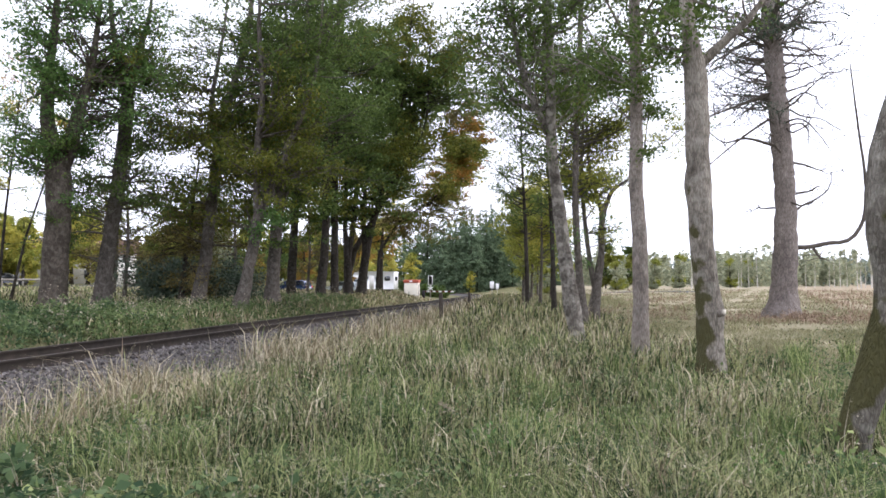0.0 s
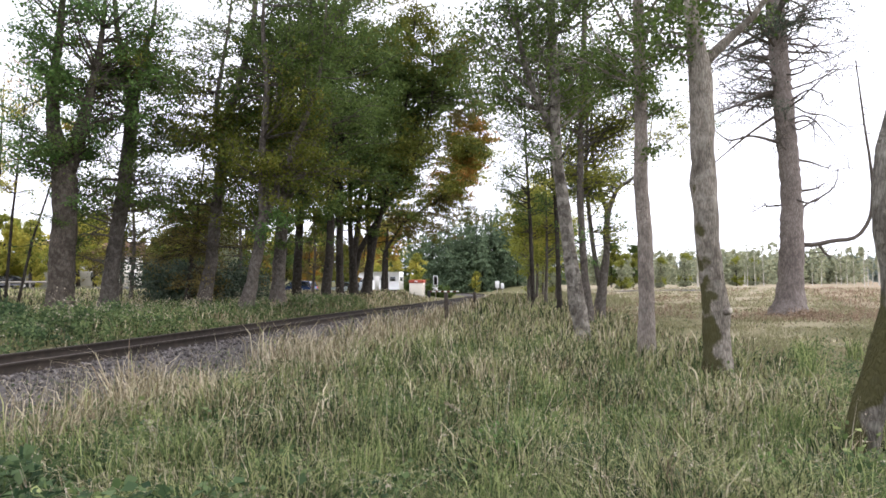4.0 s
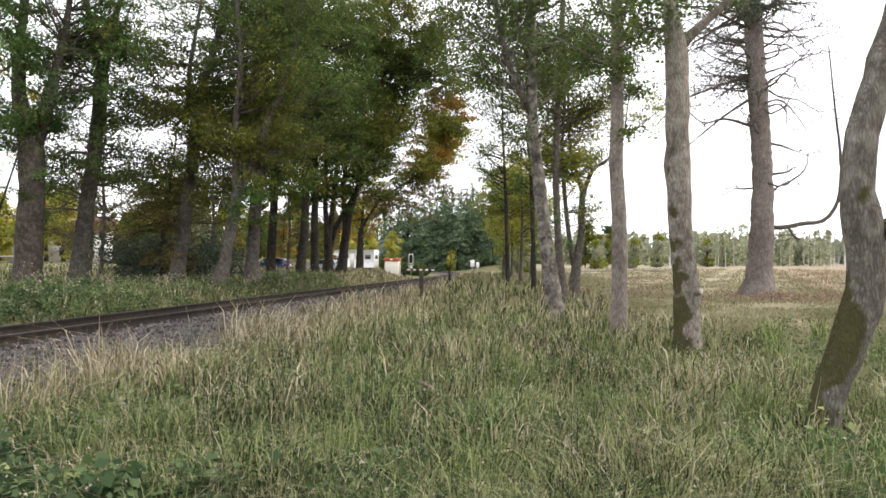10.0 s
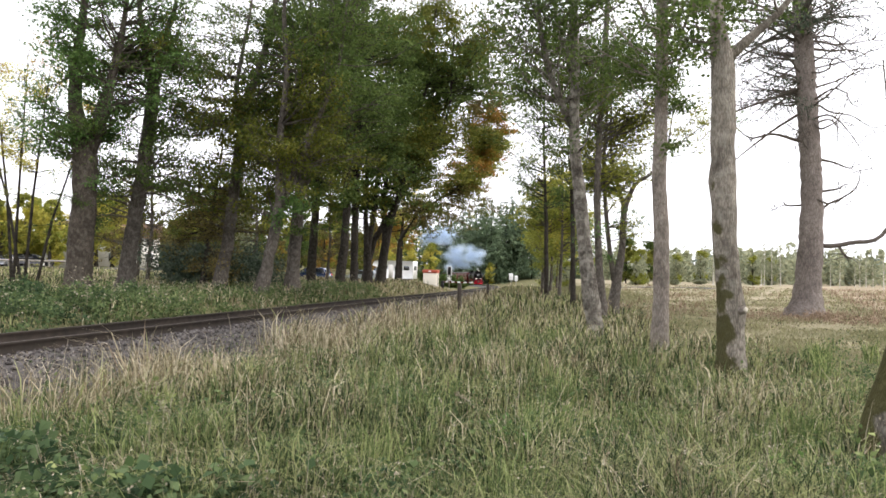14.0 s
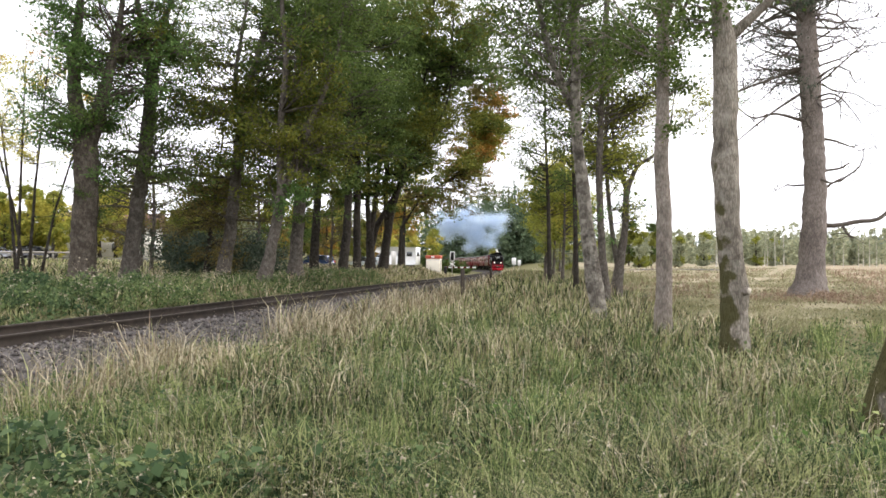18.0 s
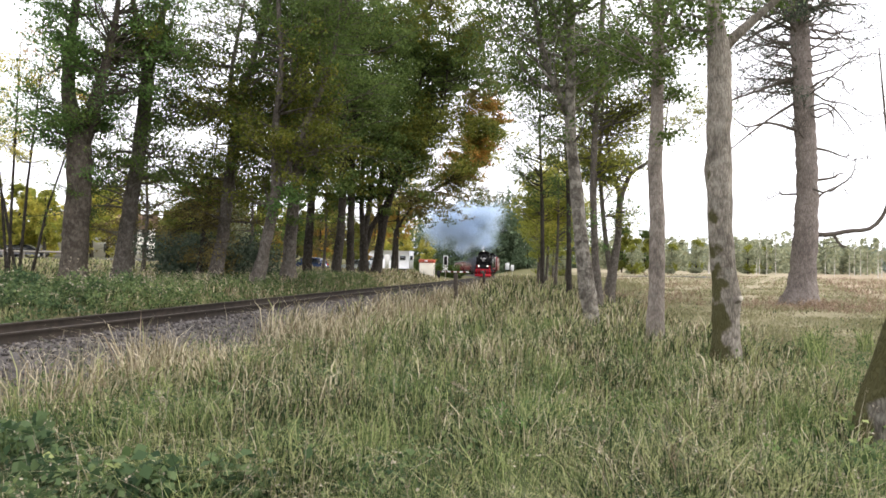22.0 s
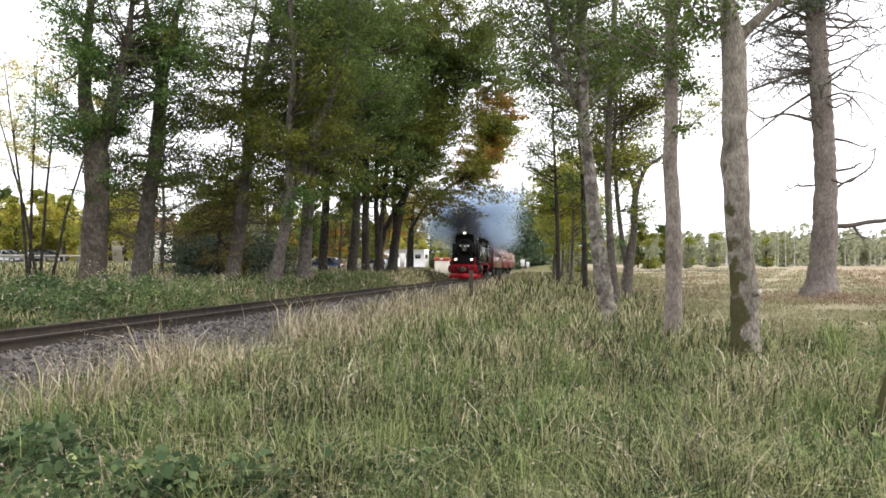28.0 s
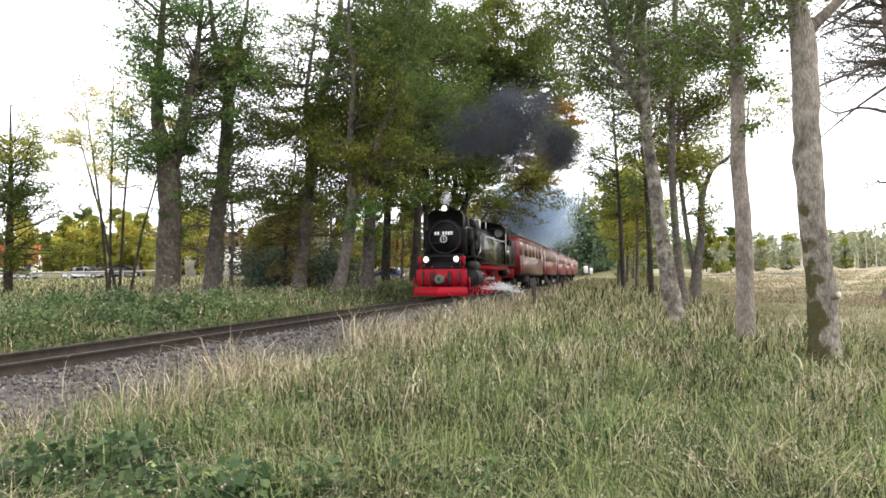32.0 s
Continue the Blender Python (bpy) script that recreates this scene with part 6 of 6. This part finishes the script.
def coach(kind, label):
    """A four-axled carriage, its leading end at y = 0, reaching back along +y."""
    L, W = 13.0, 1.3
    ob = thing("railway_coach", Matrix(), label, "coach", "train coaches")
    side = [(-W, 1.0), (-W, 3.05)]
    n = 9 if kind == "seats" else 5
    wins = [(1.5 + (L - 3.0) * (i + .5) / n) for i in range(n)]
    half = .42 if kind == "seats" else .3
    part("floor", Shape().box((-W + .02, .1, .85), (W - .02, L - .1, 1.0)), IRON, ob)
    for s in (-1, 1):
        lo = part("side_panel", Shape().box((s * W - .03, .05, .95), (s * W + .03, L - .05, 1.95), .008), RED_GLARE if kind == "luggage" else WINE, ob, "painted lower side")
        band = Shape()
        ys = [.05]
        for w in wins:
            ys += [w - half, w + half]
        ys += [L - .05]
        for a, b in zip(ys[0::2], ys[1::2]):
            band.box((s * W - .03, a, 1.95), (s * W + .03, b, 2.75))
        band.box((s * W - .03, .05, 2.75), (s * W + .03, L - .05, 2.9))
        up = part("window_band", band, RED_GLARE if kind == "luggage" else CREAM, ob, "painted band round the windows")
        part("top_rail", Shape().box((s * W - .032, .05, 2.9), (s * W + .032, L - .05, 3.05)), WINE, ob)
        part("waist_strip", Shape().box((s * W - .036, .05, 1.93), (s * W + .036, L - .05, 1.97)), CREAM, ob)
        for w in wins:
            part("window_pane", Shape().box((s * W - .015, w - half, 1.95), (s * W + .01, w + half, 2.75)), GLASS, up)
        for y in (.9, L - .9):
            part("door_grab_rail", Shape().rod((s * W + s * .06, y, 1.2), (s * W + s * .06, y, 2.3), .018, 6), BRASS, ob)
    for y in (.05, L - .05):
        end = part("end_wall", Shape().box((-W, y - .03, .95), (W, y + .03, 3.05)), WINE, ob, "dark red end wall")
        part("end_door", Shape().box((-.36, y - .04, 1.05), (.36, y + .04, 2.9)), WINE, end)
        part("gangway", Shape().box((-.5, y - .22, 1.0), (.5, y + .22, 2.95), .05), IRON, end)
    roof = [(-W - .06, 3.02), (-W * .8, 3.22), (-W * .4, 3.34), (0, 3.38), (W * .4, 3.34), (W * .8, 3.22), (W + .06, 3.02)]
    part("roof", Shape().prism(roof, 0, L), ROOF_GREY, ob, "grey arched roof")
    for y in (2.4, 10.6):
        bog = part("bogie", Shape().box((-.62, y - 1.0, .4), (-.54, y + 1.0, .65)).box((.54, y - 1.0, .4), (.62, y + 1.0, .65)).box((-.6, y - .15, .4), (.6, y + .15, .8)), IRON, ob)
        for dy in (-.7, .7):
            for s in (-1, 1):
                part("wheel", Shape().lathe([(s * .46, .37), (s * .49, .35), (s * .58, .35), (s * .58, 0), (s * .5, 0)], "x", (0, y + dy, .35), 20), IRON, bog, shade=True)
    part("underframe_box", Shape().box((-.9, 5, .45), (.9, 7.6, .85), .03), IRON, ob)
    return ob


def puff(name, label, spread, n, size, mat, seed, lumps=9):
    """A drift of tiny flakes, densest in the middle."""
    rng = np.random.default_rng(seed)
    c = rng.normal(0, 0.66, (lumps, 3))
    p = (c[rng.integers(lumps, size=n)] + rng.normal(0, 0.40, (n, 3)) * rng.uniform(.75, 1.25, (lumps, 1))[rng.integers(lumps, size=n)]) * np.array(spread)
    tri = p[:, None] + rng.normal(0, size * .55, (n, 3, 3))
    ob = new(name, mesh_data(name, tri, np.arange(3 * n).reshape(-1, 3), mat))
    return tagged(ob, label, "smoke")


engine, engine_wheels, engine_rods = locomotive()
first = coach("luggage", "luggage coach with wine-red ends behind the engine, sky glare painted into its red sides")
seats = coach("seats", "wine-red and cream passenger coach with a row of windows")
coaches = [first, seats] + [copy_thing(seats, Matrix()) for _ in range(5)]
blue = [puff("smoke_puff", "pale blue-grey drift of engine smoke", (1.9, 1.9, 1.35), 62000, .046, SMOKE, 80 + i) for i in range(6)]
dark = [puff("dark_smoke_puff", "dark grey coal smoke over the chimney", (1.0, 1.0, .75), 46000, .028, SOOT, 90 + i) for i in range(4)]
white = puff("steam_puff", "small white jet of steam over the chimney", (.13, .13, .2), 900, .03, STEAM, 97)
leak = puff("steam_puff", "white steam blowing from the cylinder drain", (.55, .45, .13), 3600, .026, STEAM, 98)

# how the train runs: the front beam's y on the track at each time
RUN_T = np.array([0, 8, 13, 16, 19, 23, 28, 30, 32.0])
RUN_Y = np.array([283, 240, 186, 150, 118, 83.5, 51.5, 38.0, 26.0])
_ty = np.arange(-30, 289.5, 0.25)
_arc = np.concatenate([[0], np.cumsum(np.hypot(np.diff(track_x(_ty)), 0.25))])
run = spline(RUN_T, np.interp(RUN_Y, _ty, _arc))


def place_at(arc):
    """The point of the track's middle at a length along it; straight on past its end."""
    if arc > _arc[-1]:
        d = np.array([track_x(289) - track_x(287), 2.0])
        d = d / np.linalg.norm(d) * (arc - _arc[-1])
        return np.array([track_x(_ty[-1]) + d[0], _ty[-1] + d[1], rail_z(_ty[-1])])
    y = np.interp(arc, _arc, _ty)
    return np.array([track_x(y), y, rail_z(y)])


def car_pose(arc, length):
    a, b = place_at(arc), place_at(arc + length)
    d = b - a
    return Matrix.Translation(a) @ Matrix.Rotation(math.atan2(-d[0], d[1]), 4, "Z") @ Matrix.Rotation(math.atan2(d[2], math.hypot(d[0], d[1])), 4, "X")


def motions():
    ts = np.arange(0, 32.01, 0.5)
    walk(engine, [(t, car_pose(float(run(t)), 10)) for t in ts])
    for i, c in enumerate(coaches):
        walk(c, [(t, car_pose(float(run(t)) + 12.2 + 13.7 * i, 12)) for t in ts])
    # wheels roll, rods swing round
    steps = np.arange(0, 961, 2) / 30.0
    arcs = run(steps)
    for w, y, r in engine_wheels:
        walk(w, [(t, Matrix.Translation((0, y, r)) @ Matrix.Rotation((s - arcs[0]) / r, 4, "X")) for t, s in zip(steps, arcs)])
    for rod, s in engine_rods:
        ph = 0 if s > 0 else math.pi / 2
        walk(rod, [(t, Matrix.Translation((0, .24 * math.cos((a - arcs[0]) / .5 + ph), .5 + .24 * math.sin((a - arcs[0]) / .5 + ph)))) for t, a in zip(steps, arcs)])
    # smoke hangs over the engine, then trails behind it
    def chimney(t):
        return np.array(car_pose(float(run(t)), 10) @ Vector((0, 1.35, 3.6)))
    T = np.array([0, 13, 19, 22, 24.5, 27, 28.5, 30, 32.0])
    off = np.array([(-6.8, 3, 5.3), (-6.8, 3, 5.3), (-3.8, 3, 4.4), (-2.4, 2.5, 3.6), (-1.2, 5, 3.4), (-.5, 6, 1.8), (1.6, 12, 1.8), (2.6, 19, 1.9), (3.0, 32, 2.0)])
    size = np.array([2.1, 2.1, 1.3, .95, .9, .8, .55, .5, .5])
    lay = [(-1.9, 0, -.3), (-.7, .6, .6), (.5, -.3, .2), (1.6, .4, .7), (.1, .2, -.7), (-1.1, .3, .1)]
    ts = np.arange(0, 32.01, 1.0)
    for k, (ob, l) in enumerate(zip(blue, lay)):
        rows = []
        for t in ts:
            o = np.array([np.interp(t, T, off[:, j]) for j in range(3)])
            g = np.interp(t, T, size) * np.array([1.8, 1.8, 1.7])
            p = chimney(t) + o + (np.array(l) + np.array([0, 0, -l[0] * np.interp(t, [14.5, 19], [.75, 0])])) * g
            rows.append((t, Matrix.Translation(p) @ Matrix.Rotation(0.06 * t * (1 if k % 2 else -1), 4, "Z")))
        walk(ob, rows)
    TD = np.array([0, 24, 26.5, 28, 30, 31, 32.0])
    path = [[(0, 16, -2), (0, 16, -2), (0, 3, -.8), (.1, .5, .8), (1.4, 2, 2.6), (2.0, 2.5, 2.9), (2.8, 3, 3.1)],
            [(0, 20, -2), (0, 20, -2), (0, 12, -2), (.2, 4, .4), (2.6, 4, 3.2), (3.4, 4.5, 3.2), (4.6, 5, 3.0)],
            [(0, 24, -2), (0, 24, -2), (0, 14, -2), (0, 8, -1), (.4, 1.2, 1.8), (.5, 1.2, 2.4), (.7, 1.5, 3.3)],
            [(0, 28, -2), (0, 28, -2), (0, 18, -2), (.2, 9, -.5), (1.6, 4, 3.8), (2.0, 3.5, 4.2), (3.0, 3.5, 4.5)]]
    for ob, pp in zip(dark, path):
        pp = np.array(pp)
        walk(ob, [(t, Matrix.Translation(chimney(t) + np.array([np.interp(t, TD, pp[:, j]) for j in range(3)])) @ Matrix.Rotation(.1 * t, 4, "Z")) for t in ts])
    walk(white, [(t, Matrix.Translation(chimney(t) + np.array([-.1, .2, .35 + .08 * math.sin(2 * t)]))) for t in np.arange(0, 32.01, .5)])
    TL, LX = np.array([0, 29.5, 30.5, 32.0]), np.array([(0, 3, .8), (0, 3, .8), (1.6, 2.6, .35), (1.9, 2.6, .3)])
    walk(leak, [(t, car_pose(float(run(t)), 10) @ Matrix.Translation([np.interp(t, TL, LX[:, j]) for j in range(3)])) for t in np.arange(0, 32.01, .5)])

# ---- road, cars, houses, crossing ----
ASPHALT = material("asphalt", [(0.045, 0.045, 0.047), (0.07, 0.07, 0.07)], scale=5, rough=0.9)
PLASTER = material("white_plaster", [(0.62, 0.60, 0.55), (0.76, 0.74, 0.69)], scale=1.2, rough=0.9)
PALE_WALL = material("cream_plaster", [(0.66, 0.60, 0.48), (0.78, 0.73, 0.62)], scale=1.2, rough=0.9)
TILE_RED = material("red_roof", [(0.3, 0.06, 0.035), (0.46, 0.11, 0.06)], scale=3, rough=0.7)
TILE_BROWN = material("brown_roof", [(0.10, 0.06, 0.045), (0.18, 0.11, 0.08)], scale=3, rough=0.85)
RUBBER = material("rubber", [(0.012, 0.012, 0.012), (0.03, 0.03, 0.03)], scale=5, rough=0.85)
TAIL = material("tail_light", [(0.45, 0.02, 0.02)], rough=0.2)
POST = material("weathered_post", [(0.035, 0.028, 0.022), (0.08, 0.065, 0.05)], scale=8, rough=0.95, bump=.01, stretch=(1, 1, .2))
TIMBER = material("grey_timber", [(0.22, 0.2, 0.17), (0.36, 0.33, 0.29)], scale=6, rough=0.9)


def paint(name, c):
    return material(name, [tuple(.85 * v for v in c), c], scale=1, rough=0.25, spec=0.6, coat=0.4)


def road():
    xs = np.linspace(-110, 34, 120)
    mid = 87 + 3.0 * np.sin(xs * .02)
    V = []
    for off in (-3.0, -2.9, 2.9, 3.0):
        y = mid + off
        V.append(np.stack([xs, y, ground_z(xs, y) + (.06 if abs(off) < 2.95 else -.05)], -1))
    V = np.stack(V, 1)
    i = np.arange(V.shape[0] * 4).reshape(-1, 4)
    q = np.stack([i[:-1, :-1], i[1:, :-1], i[1:, 1:], i[:-1, 1:]], -1).reshape(-1, 4)
    tagged(new("road", mesh_data("road", V, q, ASPHALT)), "grey asphalt road over the level crossing", "road", kind="structure")


road()


def car(base, turn, body, label, estate=True):
    x, y = base
    ob = thing("car", Matrix.Translation((x, y, gz(x, y) + .02)) @ Matrix.Rotation(radians(turn), 4, "Z"), label, "car", "parked cars")
    low = [(-2.2, .35), (-2.25, .6), (-2.15, .92), (-1.2, .98), (.9, .98), (2.1, .82), (2.25, .55), (2.2, .3)]
    part("body", Shape().prism(low, -.86, .86), body, ob)
    top = [(-2.1, .92), (-1.95, 1.42), (-.3, 1.5), (.35, 1.42), (1.15, .95)] if estate else [(-1.7, .95), (-1.0, 1.42), (-.2, 1.46), (.35, 1.4), (1.15, .95)]
    inner = [(px * .98, pz) for px, pz in top]
    part("glasshouse", Shape().prism(inner, -.74, .74), GLASS, ob, "dark windows")
    part("roof", Shape().prism([(top[1][0] + .1, top[1][1] - .02), (top[1][0] + .15, top[1][1] + .03), (top[2][0], top[2][1] + .03), (top[3][0], top[3][1] + .02), (top[3][0] - .05, top[3][1] - .03)], -.7, .7), body, ob)
    for px in (top[1][0] + .05, -.75, .3):
        for s in (-1, 1):
            part("pillar", Shape().tube([(px - .12, s * .82, .95), (px, s * .72, 1.44)], .045, 6), body, ob)
    for px in (-1.4, 1.4):
        for s in (-1, 1):
            w = part("wheel", Shape().lathe([(s * .62, 0), (s * .62, .31), (s * .88, .31), (s * .88, .2), (s * .86, .2)], "y", (px, 0, .31), 18), RUBBER, ob, shade=True)
            part("rim", Shape().lathe([(s * .87, 0), (s * .885, .19)], "y", (px, 0, .31), 14), BRASS, w)
    for s in (-1, 1):
        part("tail_light", Shape().box((-2.24, s * .7 - .12, .7), (-2.12, s * .7 + .12, .9)), TAIL, ob)
        part("headlight", Shape().box((2.08, s * .62 - .18, .6), (2.24, s * .62 + .18, .76)), BRASS, ob)
    part("number_plate", Shape().box((-2.27, -.26, .6), (-2.24, .26, .71)), WHITE, ob)
    part("bumper", Shape().box((-2.3, -.8, .32), (-2.2, .8, .52), .03), body, ob)
    return ob


NAVY, SILVER, BLACKCAR, PALEBLUE = paint("navy_car_paint", (.02, .04, .12)), paint("silver_car_paint", (.45, .47, .5)), paint("black_car_paint", (.015, .015, .018)), paint("pale_car_paint", (.55, .62, .66))
car((-16.9, 74), 168, NAVY, "dark blue estate car parked on the verge")
car((-12.3, 79), 172, PALEBLUE, "pale blue estate car parked on the verge")
car((-52.5, 81), 20, BLACKCAR, "black estate car parked behind the rail")
car((-56.8, 79), 15, SILVER, "silver-white car parked behind the rail", False)
car((-64, 77), 10, SILVER, "silver car parked behind the rail", False)
car((-59.5, 84), 12, NAVY, "dark blue car parked behind the rail", False)


def motorhome(base, turn):
    x, y = base
    ob = thing("motorhome", Matrix.Translation((x, y, gz(x, y))) @ Matrix.Rotation(radians(turn), 4, "Z"), "white motorhome with small windows beside the road", "motorhome")
    body = part("body", Shape().prism([(-3.1, .45), (-3.1, 2.85), (1.7, 2.9), (2.5, 2.75), (2.75, 2.2), (1.9, 1.9), (1.9, .45)], -1.1, 1.1), WHITE, ob)
    part("cab", Shape().prism([(1.9, .4), (1.9, 1.9), (2.3, 1.9), (2.8, 1.2), (3.4, 1.05), (3.45, .4)], -.98, .98), WHITE, ob)
    for s in (-1, 1):
        for a, b, c, d in ((-2.6, -1.8, 1.6, 2.2), (-1.2, -.5, 1.6, 2.2), (-1.3, -.7, .7, 1.1), (.5, 1.2, 1.7, 2.2)):
            part("window", Shape().box((a, s * 1.1 - .015, c), (b, s * 1.1 + .015, d)), GLASS, body)
        part("door", Shape().box((-.3, s * 1.1 - .012, .5), (.35, s * 1.1 + .012, 2.3)), PLASTER, body)
        part("cab_window", Shape().box((2.0, s * .98 - .015, 1.25), (2.6, s * .98 + .015, 1.75)), GLASS, ob)
        for px in (-1.9, 2.4):
            part("wheel", Shape().lathe([(s * .75, 0), (s * .75, .34), (s * 1.0, .34), (s * 1.0, .2), (s * .97, 0)], "y", (px, 0, .34), 18), RUBBER, ob, shade=True)
    part("rear_window", Shape().box((-3.12, -.6, 1.6), (-3.08, .6, 2.2)), GLASS, body)


motorhome((-9.9, 94), 168)


def hut(base):
    x, y = base
    ob = thing("signal_hut", Matrix.Translation((x, y, gz(x, y) - .05)) @ Matrix.Rotation(radians(-6), 4, "Z"), "cream signal hut with a flat red roof edge", "hut")
    part("wall", Shape().box((-.88, -.9, 0), (.88, .9, 2.15), .02), PALE_WALL, ob)
    part("roof", Shape().box((-.96, -1.0, 2.15), (.96, 1.0, 2.55), .04), TILE_RED, ob, "red roof edge")
    part("sign_plate", Shape().box((-.18, -1.03, 2.26), (.18, -1.0, 2.44)), WHITE, ob)
    part("door", Shape().box((.87, -.4, .1), (.91, .4, 2.0)), TIMBER, ob)


hut((-4.4, 88))


def crossing_light(base):
    x, y = base
    ob = thing("crossing_signal", Matrix.Translation((x, y, gz(x, y) - .05)), "white-edged level-crossing light on a pole", "signal")
    part("pole", Shape().rod((0, 0, 0), (0, 0, 2.9), .06), BRASS, ob)
    part("board", Shape().box((-.27, -.03, 1.95), (.27, .03, 3.1), .02), WHITE, ob)
    part("lamp_box", Shape().box((-.2, -.16, 2.02), (.2, .06, 3.03), .02), IRON, ob)
    for z in (2.28, 2.7):
        part("lamp_hood", Shape().lathe([(-.16, .13), (-.3, .13), (-.3, .12)], "y", (0, 0, z), 14), IRON, ob)
    for a in (-.5, .5):
        part("cross_arm", Shape().tube([(-.3, -.05, 1.55 - a * .4), (.3, -.05, 1.55 + a * .4)], .05, 4), WHITE, ob)


crossing_light((-1.9, 82))


def barrier(a, b):
    ob = thing("crossing_barrier", Matrix.Translation((a[0], a[1], gz(*a))), "red and white striped level-crossing barrier arm", "barrier")
    d = np.array(b) - np.array(a)
    part("post", Shape().box((-.2, -.2, 0), (.2, .2, 1.2), .03), IRON, ob)
    for i in range(10):
        p, q = d * i / 10, d * (i + 1) / 10
        part("arm_stripe", Shape().box((p[0], p[1] - .04, 1.0), (q[0], p[1] + .04, 1.16)), WHITE if i % 2 else WINE, ob)


barrier((-3.0, 90.5), (1.0, 90.0))


def sign_board(base, w, h, top, label):
    x, y = base
    ob = thing("trackside_sign", Matrix.Translation((x, y, gz(x, y) - .05)), label, "sign", "trackside signs")
    part("pole", Shape().rod((0, 0, 0), (0, 0, top), .04), BRASS, ob)
    part("board", Shape().box((-w / 2, -.05, top - h), (w / 2, -.035, top), .003), WHITE, ob)
    return ob


sign_board((6.7, 100), .62, 1.0, 2.6, "white rectangular railway board on a pole")
sign_board((7.9, 106), .5, .85, 2.2, "smaller white railway board on a pole")


def post(base, h):
    x, y = base
    ob = new("marker_post", Shape().tube([(0, 0, -.2), (.01, 0, h * .5), (0, .01, h)], [.085, .08, .075], 9).mesh("marker_post", POST))
    ob.matrix_basis = Matrix.Translation((x, y, gz(x, y)))
    tagged(ob, "dark weathered wooden post in the long grass", "post", "marker posts")


post((-.2, 25), 1.08)
post((1.34, 40), .88)


def house(base, size, turn, wall, roof_mat, label, cols):
    x, y = base
    w, d, h, ridge = size
    ob = thing("house", Matrix.Translation((x, y, gz(x, y) - .1)) @ Matrix.Rotation(radians(turn), 4, "Z"), label, "house")
    shell = part("wall", Shape().box((-w / 2, -d / 2, 0), (w / 2, d / 2, h)).prism([(-d / 2, h), (0, h + ridge), (d / 2, h)], -w / 2, w / 2, "x"), wall, ob)
    for s in (-1, 1):
        part("roof", Shape().add([(-w / 2 - .4, s * (d / 2 + .5), h - .25), (w / 2 + .4, s * (d / 2 + .5), h - .25), (w / 2 + .4, 0, h + ridge + .12), (-w / 2 - .4, 0, h + ridge + .12),
                                  (-w / 2 - .4, s * (d / 2 + .5), h - .1), (w / 2 + .4, s * (d / 2 + .5), h - .1), (w / 2 + .4, 0, h + ridge + .28), (-w / 2 - .4, 0, h + ridge + .28)],
                                 [(0, 1, 2, 3), (4, 5, 6, 7), (0, 1, 5, 4), (1, 2, 6, 5), (3, 0, 4, 7)]), roof_mat, ob)
    part("chimney", Shape().box((w * .2, -.3, h + ridge * .6), (w * .2 + .6, .3, h + ridge + .9), .02), TILE_BROWN, ob)
    for row in range(2):
        for c in range(cols):
            cx, z = -w / 2 + w * (c + .5) / cols, .9 + row * 2.7
            win = part("window", Shape().box((cx - .6, -d / 2 - .05, z - .05), (cx + .6, -d / 2 - .01, z + 1.45)), WHITE, ob)
            part("pane", Shape().box((cx - .5, -d / 2 - .06, z + .05), (cx + .5, -d / 2 - .03, z + 1.35)), GLASS, win)
            part("mullion", Shape().box((cx - .03, -d / 2 - .075, z), (cx + .03, -d / 2 - .055, z + 1.4)), WHITE, win)


house((-58, 108), (16, 9, 5.0, 2.0), 24, PLASTER, TILE_BROWN, "white two-storey house with a brown roof beyond the car park", 6)
house((-88, 103), (9, 7, 2.6, 2.6), 30, PALE_WALL, TILE_RED, "low cream house with a red roof", 4)


def rail_fence(a, b, n):
    """A timber rail on posts along the car park."""
    ob = thing("timber_fence", Matrix.Translation((a[0], a[1], gz(*a))), "low grey timber rail on posts along the car park", "fence")
    d = np.array(b, float) - np.array(a, float)
    ang = math.atan2(d[1], d[0])
    for i in range(n + 1):
        p = d * i / n
        part("post", Shape().box((p[0] - .07, p[1] - .07, -.1), (p[0] + .07, p[1] + .07, .95), .01), TIMBER, ob)
    for i in range(n):
        p, q = d * i / n, d * (i + 1) / n
        part("rail", Shape().tube([(p[0], p[1] - .1, .8), (q[0], q[1] - .1, .8)], .11, 4), TIMBER, ob)


rail_fence((-72, 73), (-47, 79.5), 12)

# saplings at the end of the left row
for i, (dx, lx, h) in enumerate([(0, .3, 11), (.35, 1.0, 11.5), (-.3, -1.3, 10.6), (.6, 2.4, 8.5), (-.1, -2.4, 9.4)]):
    tree((-20.4 + dx, 30.2 + .2 * i), "thin sapling stem with a few yellow leaves", [(0, 0, 0, .07), (lx * .3, 0, h * .4, .055), (lx * .7, 0, h * .75, .035), (lx, 0, h, .012)],
         [(5.0, 1.0, LIME, 3, 30, .1), (7.0, 1.4, YELLOW, 8, 36, .12), (9.0, 1.4, YELLOW, 10, 36, .12), (10.6, 1.0, ORANGE, 4, 30, .12)], BARK_SHADED, 200 + i, group="sapling clump", flare=.2)
tree((-26.5, 31), "spreading tree with green and yellowing leaves", [(0, 0, 0, .22), (.1, 0, 3, .18), (.2, 0, 6, .12), (.2, 0, 10, .03)],
     [(3.0, 2.6, OLIVE, 26, 90, .15), (5.5, 3.2, GREEN, 40, 90, .15), (7.8, 2.8, LIME, 30, 90, .15)], BARK_SHADED, 210)
motions()
